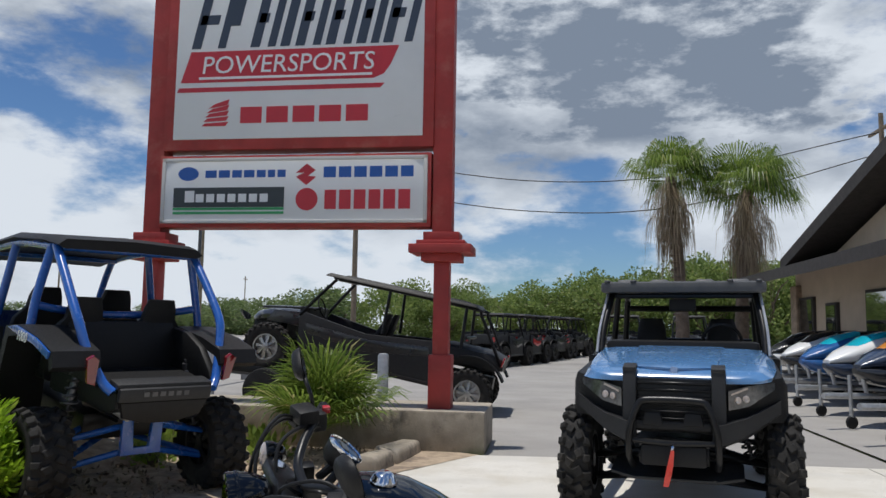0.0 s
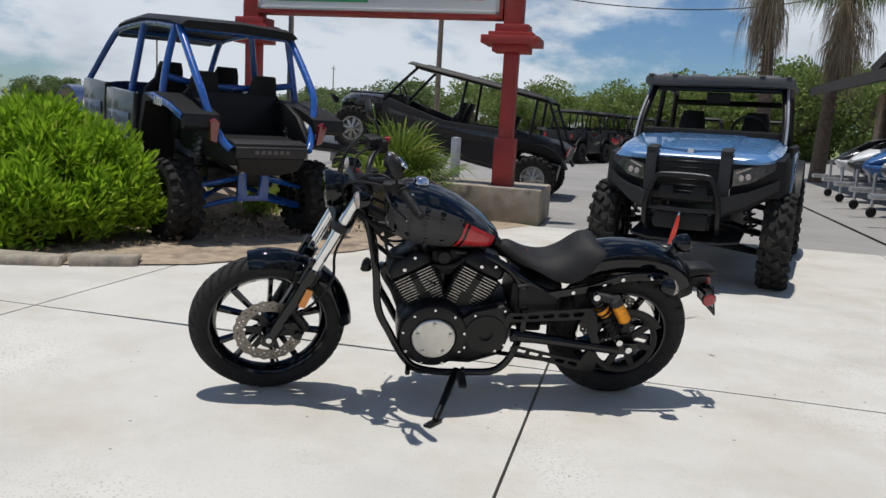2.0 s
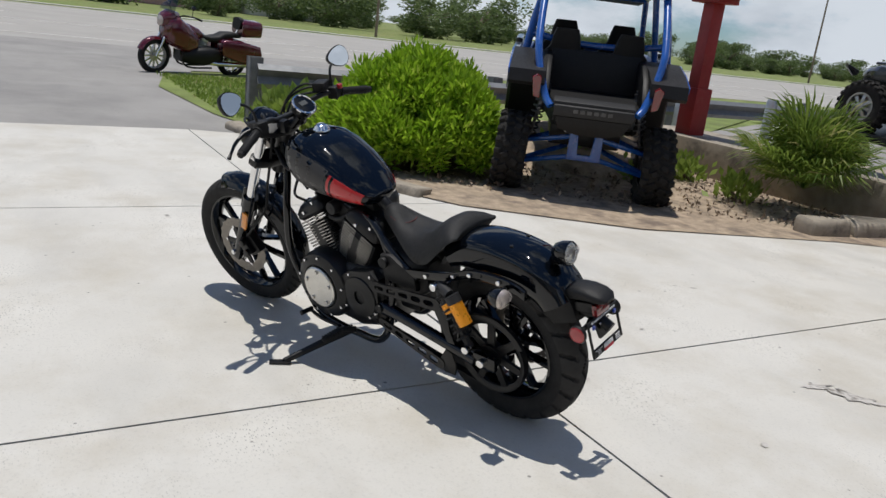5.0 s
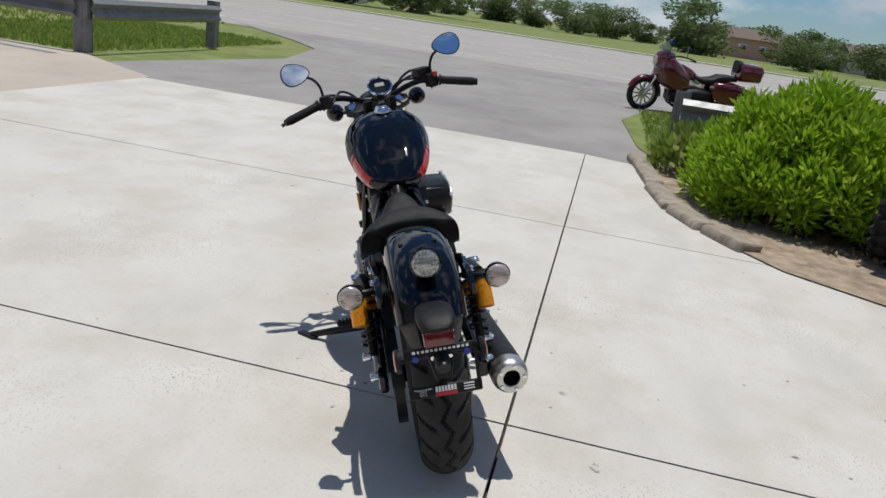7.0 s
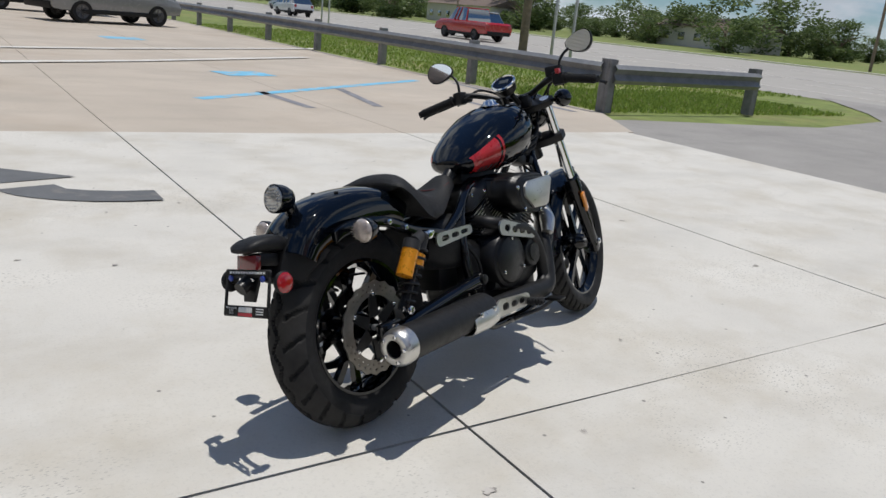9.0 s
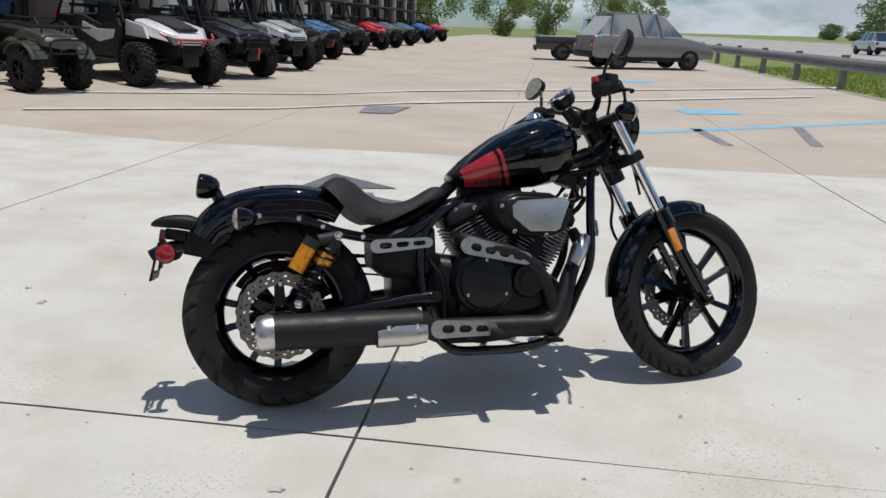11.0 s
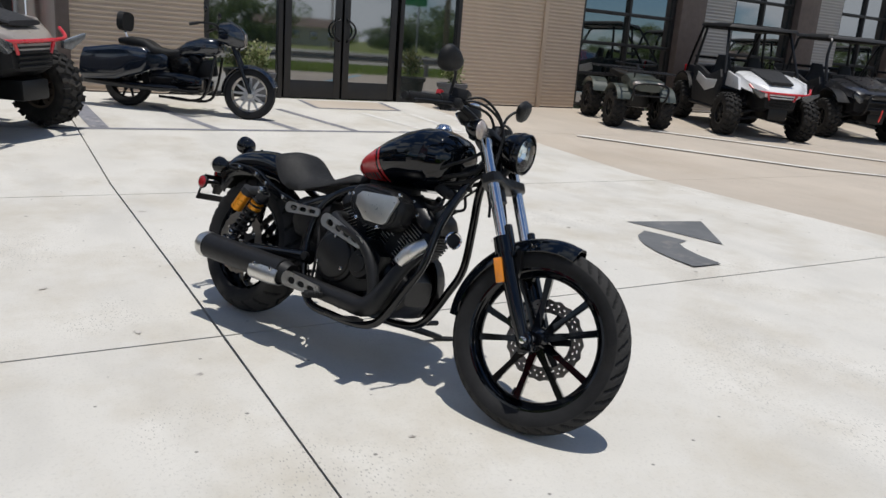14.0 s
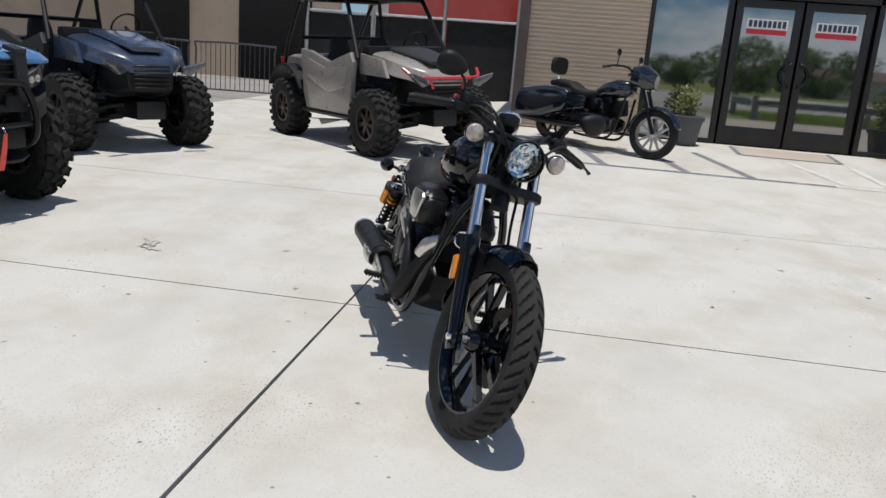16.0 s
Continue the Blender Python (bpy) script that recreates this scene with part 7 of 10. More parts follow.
for i in range(7):
    x = 0.255 + 0.165 * i / 6
    rr = 0.062 if x < 0.37 else 0.062 - (x - 0.37) * 0.16
    a0, a1 = 150, 300
    o = [(x, -0.21 + rr * math.cos(radians(a0 + (a1 - a0) * k / 10)), 0.263 + rr * math.sin(radians(a0 + (a1 - a0) * k / 10) + 0.35)) for k in range(11)]
    inn = [(x, -0.21 + (rr - 0.003) * math.cos(radians(a0 + (a1 - a0) * k / 10)), 0.263 + (rr - 0.003) * math.sin(radians(a0 + (a1 - a0) * k / 10) + 0.35)) for k in range(11)]
    rings.append(o + inn[::-1])
loft(bm, rings)
bmesh.ops.recalc_face_normals(bm, faces=bm.faces)
hs = part("heat_shield", bm, M_SATINALU, mu, "brushed aluminium heat shield")
for x in (0.29, 0.385):
    bolt(hs, (x, -0.272 + (0.008 if x > 0.3 else 0), 0.27), r=0.009, h=0.01)
bm = B()
slotted(bm, 0.435, 0.665, 0.062, 3, 0.006, at(0, -0.238, 0.268, ry=2), rail=0.017)
part("slotted_shield", bm, M_SATINALU, mu, "slotted aluminium heat shield")
bm = B()
tube(bm, [(0.44, -0.19, 0.262), (0.6, -0.19, 0.262), (0.8, -0.19, 0.258), (0.92, -0.19, 0.262), (0.968, -0.175, 0.33), (1.01, -0.15, 0.43), (1.06, -0.12, 0.52), (1.05, -0.08, 0.58)], [0.034, 0.035, 0.037, 0.038, 0.034, 0.028, 0.023, 0.021], 20, 5)
part("front_header", bm, M_EXH, bike, "matte black exhaust header")
bm = B()
tube(bm, [(0.62, -0.08, 0.565), (0.62, -0.15, 0.56), (0.70, -0.185, 0.535), (0.82, -0.188, 0.50), (0.895, -0.185, 0.42), (0.93, -0.18, 0.31), (0.90, -0.185, 0.27)], 0.024, 16, 5)
part("rear_header", bm, M_EXH, bike, "matte black exhaust header")
bm = B()
slotted(bm, 0.615, 0.872, 0.058, 4, 0.007, Matrix.Translation((0.0, -0.206, 0.694)) @ Matrix.Rotation(radians(13.8), 4, "Y"), rail=0.017)
part("slotted_shield", bm, M_SATINALU, bike, "slotted aluminium heat shield")
bm = B()
tube(bm, [(1.012, -0.170, 0.462), (1.045, -0.155, 0.512), (1.082, -0.12, 0.552)], [0.024, 0.032, 0.024], 14, 4)
part("header_shield", bm, M_SATINALU, bike, "small aluminium header shield")
# side covers, battery box
bm = B()
loft(bm, [se(x, 0, z, w, h, 16, 5) for x, z, w, h in ((0.31, 0.53, 0.2, 0.12), (0.36, 0.52, 0.25, 0.18), (0.48, 0.515, 0.26, 0.2), (0.53, 0.53, 0.22, 0.16))])
bmesh.ops.recalc_face_normals(bm, faces=bm.faces)
sc = part("battery_box", bm, M_PLASTIC, bike, "satin black side covers")
bm = B()
slotted(bm, 0.300, 0.515, 0.047, 3, 0.006, at(0, -0.142, 0.528, ry=-3), rail=0.012)
part("side_plate", bm, M_SATINALU, sc, "slotted aluminium side plate")
bm = B()
plate(bm, [(0.33, 0.49), (0.50, 0.49), (0.515, 0.60), (0.46, 0.61), (0.34, 0.55)], 0.03, side(0.13), 0.012)
cyl(bm, 0.022, 0.02, at(0.49, 0.15, 0.575) @ RX, seg=20, bevel=0.004)
part("left_side_cover", bm, M_PLASTIC, sc)
# belt and its guards
bm = B()
for x0, z0, x1, z1 in ((0.0, 0.472, 0.648, 0.40), (0.0, 0.172, 0.648, 0.27)):
    d = Vector((x1 - x0, 0, z1 - z0))
    box(bm, d.length, 0.028, 0.006, Matrix.Translation(((x0 + x1) / 2, 0.113, (z0 + z1) / 2)) @ Matrix.Rotation(-math.atan2(d.z, d.x), 4, "Y"))
part("drive_belt", bm, M_RUBBER, bike)
bm = B()
slotted(bm, 0.185, 0.56, 0.054, 5, 0.008, at(0, 0.172, 0.5075, ry=4.6), rail=0.014)
plate(bm, [(0.215, 0.516), (0.175, 0.518), (0.158, 0.47), (0.150, 0.40), (0.128, 0.345), (0.165, 0.345), (0.20, 0.42), (0.225, 0.47)], 0.008, side(0.169), 0.002)
part("upper_belt_guard", bm, M_ENGINE, bike, "slotted satin black belt guard")
bm = B()
slotted(bm, 0.19, 0.54, 0.050, 5, 0.008, at(0, 0.172, 0.18, ry=-14.5), rail=0.014)
plate(bm, [(0.205, 0.258), (0.175, 0.31), (0.145, 0.30), (0.128, 0.25), (0.135, 0.205), (0.19, 0.203)], 0.008, side(0.169), 0.002)
part("lower_belt_guard", bm, M_ENGINE, bike, "slotted satin black belt guard")
bm = B()
o = arc(0, 0.322, 0.175, 20, 150, 16) + arc(0, 0.322, 0.15, 150, 20, 16)
plate(bm, o, 0.008, side(0.135), 0.002)
part("belt_guard_arc", bm, M_MATTEBLK, bike)
# stand, pegs, levers, horn
bm = B()
tube(bm, [(0.742, 0.13, 0.172), (0.785, 0.24, 0.155), (0.858, 0.425, 0.122)], [0.019, 0.017, 0.013], 12, 4)
box(bm, 0.09, 0.035, 0.01, Matrix.Translation((0.868, 0.438, 0.121)) @ Matrix.Rotation(radians(12), 4, "X") @ Matrix.Rotation(radians(50), 4, "Z"), 0.004)
part("side_stand", bm, M_MATTEBLK, bike, "black side stand, folded out")
for s in (-1, 1):
    bm = B()
    x, z = (0.735, 0.205) if s > 0 else (0.70, 0.25)
    tube(bm, [(x - 0.02, s * 0.14, z - 0.02), (x, s * 0.2, z)], 0.012, 10, 1)
    for k in range(7):
        box(bm, 0.034, 0.009, 0.026, at(x, s * (0.212 + 0.0135 * k), z), 0.003, 1)
    box(bm, 0.024, 0.10, 0.016, at(x, s * 0.255, z), 0.003, 1)
    part("foot_peg", bm, M_RUBBER, bike, "ribbed black foot peg")
bm = B()
tube(bm, [(0.80, 0.16, 0.18), (0.90, 0.17, 0.19), (0.96, 0.175, 0.215)], 0.008, 8, 3)
tube(bm, [(0.96, 0.165, 0.215), (0.965, 0.225, 0.218)], 0.011, 10, 1)
part("gear_lever", bm, M_MATTEBLK, bike)
bm = B()
tube(bm, [(0.70, -0.17, 0.18), (0.82, -0.215, 0.19), (0.90, -0.225, 0.205)], 0.008, 8, 3)
box(bm, 0.05, 0.07, 0.012, at(0.91, -0.235, 0.212), 0.004)
part("brake_pedal", bm, M_MATTEBLK, bike)
bm = B()
HN = at(1.148, -0.055, 0.588, rz=-35) @ Matrix.Rotation(radians(82), 4, "Y") @ Matrix.Scale(0.78, 4)
lathe(bm, [(0.0, -0.03), (0.028, -0.027), (0.040, -0.006), (0.0415, 0.008), (0.034, 0.010), (0.012, 0.012), (0.0, 0.012)], HN, 28)
hn = part("horn", bm, M_MATTEBLK, bike, "round black horn")
bm = B()
lathe(bm, [(0.036, 0.009), (0.042, 0.008), (0.043, 0.012), (0.038, 0.015), (0.034, 0.012)], HN, 28)
part("horn_rim", bm, M_CHROME, hn, "chrome rim")
# coil, connectors and wiring under the front of the tank
bm = B()
box(bm, 0.075, 0.06, 0.045, at(1.045, -0.035, 0.765, ry=20), 0.012)
box(bm, 0.03, 0.03, 0.035, at(1.10, -0.06, 0.755, ry=35), 0.006)
part("ignition_coil", bm, M_MATTEBLK, bike)
for pts, r in (([(1.06, -0.05, 0.745), (1.075, -0.085, 0.705), (1.04, -0.09, 0.69), (0.99, -0.07, 0.70)], 0.006), ([(1.10, -0.06, 0.74), (1.085, -0.08, 0.70), (1.02, -0.06, 0.665)], 0.005), ([(1.08, 0.05, 0.76), (1.06, 0.09, 0.71), (1.0, 0.08, 0.69)], 0.006),
               ([(1.02, -0.07, 0.80), (1.10, -0.085, 0.825), (1.17, -0.07, 0.85), (1.215, -0.05, 0.90)], 0.009), ([(1.02, -0.05, 0.79), (1.11, -0.07, 0.80), (1.18, -0.055, 0.83), (1.22, -0.03, 0.88)], 0.008), ([(1.0, -0.04, 0.77), (1.10, -0.05, 0.785), (1.17, -0.05, 0.79)], 0.010), ([(1.02, 0.06, 0.80), (1.11, 0.075, 0.82), (1.2, 0.05, 0.88)], 0.009), ([(1.02, -0.09, 0.83), (1.09, -0.11, 0.86), (1.16, -0.085, 0.90), (1.21, -0.06, 0.95)], 0.007)):
    bm = B()
    tube(bm, pts, r, 8, 4)
    part("wiring_loom", bm, M_PLASTIC, bike)
bm = B()
tube(bm, [(1.03, -0.05, 0.62), (1.08, -0.06, 0.66), (1.12, -0.04, 0.70)], 0.01, 8, 3)
tube(bm, [(0.50, -0.12, 0.5), (0.545, -0.14, 0.42), (0.55, -0.14, 0.30), (0.56, -0.15, 0.22)], 0.006, 8, 4)
tube(bm, [(1.0, 0.05, 0.68), (0.93, 0.09, 0.62), (0.86, 0.1, 0.58)], 0.006, 8, 4)
part("hoses", bm, M_PLASTIC, bike)

# ---- the blue utility vehicle facing the apron ----
def blue_utility(m):
    u = thing("off_road_vehicle", m, "steel blue utility off-road vehicle with bull bar and red winch strap", "off-road vehicle")
    mh = paint("steel_blue", (0.085, 0.21, 0.42), 0.25, 0.8)
    hw, wr, ww = 0.765, 0.378, 0.245
    for x in (0.0, -2.25):
        for s in (-1, 1):
            wheel_at(u, x, s * hw, wr, wr, ww, 7, rows=20)
            bm = B()
            for dx, z0, z1 in ((0.22, 0.5, 0.42), (-0.14, 0.5, 0.42), (0.16, 0.33, 0.27), (-0.12, 0.33, 0.27)):
                tube(bm, [(x + dx, s * 0.2, z0), (x + 0.02, s * 0.64, z1)], 0.024, 8, 1)
            part("suspension_arm", bm, M_MATTEBLK, u)
            shock(u, (x - 0.02, s * 0.42, 0.86), (x + 0.06, s * 0.56, 0.40), 0.05, M_STEELDK)
    bm = B()
    box(bm, 2.2, 0.7, 0.25, at(-1.1, 0, 0.42), 0.03)
    box(bm, 0.5, 0.36, 0.18, at(-0.05, 0, 0.50), 0.03)
    part("chassis", bm, M_MATTEBLK, u)
    bm = B()
    sec = [(0.44, 1.0, 1.10, 0.035), (0.42, 1.022, 1.24, 0.06), (0.33, 1.05, 1.38, 0.085), (0.05, 1.09, 1.46, 0.10), (-0.3, 1.14, 1.48, 0.12), (-0.58, 1.175, 1.46, 0.14)]
    loft(bm, [se(x, 0, z - h / 2, w, h, 24, 5.5, 0.93) for x, z, w, h in sec])
    bmesh.ops.recalc_face_normals(bm, faces=bm.faces)
    bn = part("bonnet", bm, mh, u, "glossy steel blue bonnet")
    bm = B()
    plate(bm, [(-0.56, -0.36), (-0.56, 0.36), (0.34, 0.30), (0.40, 0.0), (0.34, -0.30)], 0.030, at(0, 0, 1.094, ry=7.6), 0.012)
    part("raised_panel", bm, mh, bn)
    for s in (-1, 1):
        bm = B()
        plate(bm, [(-0.5, s * 0.40), (-0.5, s * 0.66), (0.26, s * 0.60), (0.26, s * 0.42)], 0.022, at(0, 0, 1.082, ry=7.6), 0.008)
        part("raised_panel", bm, mh, bn)
        bm = B()
        box(bm, 0.05, 0.10, 0.46, at(0.475, s * 0.315, 0.83, ry=-4), 0.015)
        box(bm, 0.12, 0.10, 0.03, at(0.43, s * 0.315, 1.055, ry=12), 0.01)
        part("upright_bar", bm, M_DARKPLA, u, "dark grey upright grille bar")
        # cheek and headlight
        bm = B()
        loft(bm, [[(x, s * y, z) for x, z in o] for y, o in ((0.36, ((0.42, 0.98), (0.40, 0.70), (0.1, 0.68), (0.1, 1.0))), (0.60, ((0.36, 0.985), (0.34, 0.72), (0.0, 0.7), (0.0, 1.03))), (0.76, ((0.20, 1.0), (0.22, 0.72), (-0.42, 0.72), (-0.42, 1.06))), (0.80, ((0.10, 0.94), (0.12, 0.76), (-0.42, 0.76), (-0.42, 0.98))))])
        bmesh.ops.recalc_face_normals(bm, faces=bm.faces)
        part("front_wing", bm, M_PLASTIC, u, "black plastic front wing")
        bm = B()
        loft(bm, [[(x, s * y, z) for x, z in o] for y, o in ((0.38, ((0.44, 0.92), (0.44, 0.80), (0.40, 0.80), (0.40, 0.92))), (0.52, ((0.42, 0.955), (0.42, 0.83), (0.36, 0.83), (0.36, 0.955))), (0.70, ((0.30, 0.975), (0.30, 0.93), (0.22, 0.93), (0.22, 0.975))))])
        bmesh.ops.recalc_face_normals(bm, faces=bm.faces)
        hl = part("headlight", bm, M_HEADL, u, "dark angular headlight")
        bm = B()
        loft(bm, [[(x, s * y, z) for x, z in o] for y, o in ((0.40, ((0.447, 0.905), (0.447, 0.893), (0.43, 0.893), (0.43, 0.905))), (0.50, ((0.43, 0.945), (0.43, 0.93), (0.41, 0.93), (0.41, 0.945))), (0.67, ((0.32, 0.968), (0.32, 0.955), (0.3, 0.955), (0.3, 0.968))))])
        part("light_strip", bm, M_LENSCLR, hl)
        bm = B()
        for y, z in ((0.445, 0.865), (0.50, 0.875)):
            lathe(bm, [(0.0, 0.0), (0.024, 0.0), (0.024, 0.012), (0.018, 0.016), (0.0, 0.012)], at(0.425, s * y, z, ry=90), 18)
        part("lamp_lens", bm, M_LENSCLR, hl)
        bm = B()
        loft(bm, [[(x, s * y, z) for x, z in o] for y, o in ((0.30, ((0.56, 0.71), (0.56, 0.58), (0.40, 0.55), (0.40, 0.71))), (0.50, ((0.50, 0.76), (0.50, 0.66), (0.34, 0.62), (0.34, 0.76))), (0.74, ((0.27, 0.86), (0.27, 0.78), (0.1, 0.74), (0.1, 0.86))))])
        bmesh.ops.recalc_face_normals(bm, faces=bm.faces)
        part("bumper_wing", bm, M_DARKPLA, u, "dark grey angular bumper")
        bm = B()
        ou, inn = arc(-2.25, wr, wr + 0.21, 25, 155), arc(-2.25, wr, wr + 0.18, 25, 155)
        band(bm, ou, inn, min(s * 0.56, s * 0.86), max(s * 0.56, s * 0.86))
        part("rear_mudguard", bm, M_PLASTIC, u)
        bm = B()
        plate(bm, [(-0.52, 0.5), (-0.45, 1.1), (-1.7, 1.12), (-1.72, 0.62), (-1.6, 0.46)], 0.07, side(s * 0.76), 0.02)
        dr = part("door", bm, M_PLASTIC, u)
        bm = B()
        plate(bm, [(-0.6, 0.72), (-0.55, 1.05), (-1.6, 1.07), (-1.6, 0.85)], 0.02, side(s * 0.80), 0.006)
        part("door_panel", bm, mh, dr)
        # pillars: black body with a pale outer trim
        bm = B()
        tube(bm, [(-0.50, s * 0.69, 1.12), (-0.62, s * 0.68, 1.32), (-0.83, s * 0.635, 1.585)], 0.032, 10, 4)
        tube(bm, [(-0.83, s * 0.635, 1.585), (-1.3, s * 0.635, 1.62), (-1.9, s * 0.635, 1.60), (-2.0, s * 0.65, 1.50), (-2.05, s * 0.68, 1.12)], 0.032, 10, 4)
        tube(bm, [(-1.25, s * 0.635, 1.61), (-1.3, s * 0.70, 1.1)], 0.03, 10, 1)
        part("cage_side", bm, M_MATTEBLK, u)
        bm = B()
        tube(bm, [(-0.44, s * 0.715, 1.12), (-0.56, s * 0.705, 1.32), (-0.77, s * 0.665, 1.585)], 0.013, 8, 4)
        part("pillar_trim", bm, M_STEEL, u, "pale aluminium pillar trim")
        part("seat", seat_mesh(), None, u, m=at(-1.15, s * 0.34, 0.66))
        bm = B()
        box(bm, 0.03, 0.1, 0.18, at(-2.76, s * 0.62, 0.98), 0.012)
        part("tail_light", bm, M_LENSRED, u)
    bm = B()
    box(bm, 0.03, 0.56, 0.34, at(0.44, 0, 0.82), 0.01)
    for k in range(7):
        box(bm, 0.02, 0.54, 0.018, at(0.46, 0, 0.69 + k * 0.045), 0.004, 1)
    part("grille", bm, M_MATTEBLK, u)
    bm = B()
    plate(bm, [(-0.025, -0.02), (0.025, -0.02), (0.03, 0.012), (-0.02, 0.02)], 0.006, at(0.405, 0, 1.045, ry=75) @ Matrix.Rotation(radians(90), 4, "Z"))
    part("badge", bm, M_CHROME, bn, "small chrome badge")
    bm = B()
    tube(bm, [(0.46, -0.30, 0.44), (0.58, -0.31, 0.52), (0.60, -0.30, 0.68), (0.585, -0.24, 0.83), (0.58, -0.16, 0.86), (0.58, 0.16, 0.86), (0.585, 0.24, 0.83), (0.60, 0.30, 0.68), (0.58, 0.31, 0.52), (0.46, 0.30, 0.44)], 0.024, 10, 4)
    tube(bm, [(0.58, -0.30, 0.61), (0.60, 0, 0.60), (0.58, 0.30, 0.61)], 0.018, 8, 3)
    part("bull_bar", bm, M_MATTEBLK, u, "black tubular bull bar")
    bm = B()
    box(bm, 0.04, 0.52, 0.05, at(0.56, 0, 0.705), 0.01)
    for y in (-0.14, 0.14):
        box(bm, 0.05, 0.15, 0.08, at(0.565, y, 0.745), 0.012, top=(0.8, 0.7))
    part("bumper_light_bracket", bm, M_PLASTIC, u)
    bm = B()
    box(bm, 0.17, 0.46, 0.13, at(0.50, 0, 0.52), 0.025)
    for y in (-0.2, 0.2):
        cyl(bm, 0.062, 0.09, at(0.5, y, 0.52) @ RX, seg=18, bevel=0.01)
    part("winch", bm, M_PLASTIC, u)
    bm = B()
    tube(bm, [(0.59, 0.0, 0.60), (0.63, 0.0, 0.585), (0.64, 0.0, 0.565)], 0.012, 8, 3)
    part("winch_hook", bm, M_CHROME, u)
    bm = B()
    loft(bm, [[(0.645, y - w, z), (0.645, y + w, z), (0.65, y + w, z), (0.65, y - w, z)] for y, w, z in ((0.0, 0.012, 0.565), (-0.015, 0.020, 0.48), (-0.035, 0.022, 0.40), (-0.05, 0.020, 0.345))])
    part("pull_strap", bm, paint("strap_red", (0.7, 0.05, 0.03)), u, "red winch pull strap")
    bm = B()
    plate(bm, [(0.30, -0.48), (0.42, -0.30), (0.42, 0.30), (0.30, 0.48), (-0.2, 0.48), (-0.2, -0.48)], 0.02, at(0.05, 0, 0.40, ry=6), 0.005)
    part("skid_plate", bm, M_DARKPLA, u)
    bm = B()
    box(bm, 1.5, 1.40, 0.055, at(-1.45, 0, 1.655), 0.02)
    box(bm, 0.20, 1.44, 0.085, at(-0.78, 0, 1.635), 0.03)
    for y in (-0.5, -0.2, 0.2, 0.5):
        box(bm, 1.2, 0.18, 0.03, at(-1.4, y, 1.69), 0.01, 1, top=(0.96, 0.8))
    for y in (-0.42, -0.66, 0.42, 0.66):
        box(bm, 0.22, 0.05, 0.02, at(-0.78, y, 1.683), 0.006, 1)
    part("roof", bm, M_ROOFGREY, u, "grey moulded hard roof")
    bm = B()
    for x, z in ((-0.86, 1.58), (-2.0, 1.50), (-2.02, 1.2)):
        tube(bm, [(x, -0.63, z), (x, 0.63, z)], 0.028, 8, 1)
    part("cage_crossbar", bm, M_MATTEBLK, u)
    bm = B()
    box(bm, 0.2, 1.3, 0.32, at(-0.62, 0, 1.06), 0.05)
    part("dashboard", bm, M_PLASTIC, u)
    bm = B()
    lathe(bm, [(0.17, -0.014), (0.184, 0.0), (0.17, 0.014), (0.156, 0.0)], at(-0.83, 0.34, 1.2, ry=-60), 26, True)
    tube(bm, [(-0.83, 0.34, 1.2), (-0.65, 0.34, 1.1)], 0.025, 8, 1)
    part("steering_wheel", bm, M_PLASTIC, u)
    bm = B()
    box(bm, 0.03, 0.24, 0.10, at(-0.9, 0, 1.50), 0.015)
    part("interior_mirror", bm, M_PLASTIC, u)
    bm = B()
    box(bm, 1.05, 1.5, 0.3, at(-2.25, 0, 0.95), 0.03)
    part("cargo_bed", bm, M_PLASTIC, u)
    return u


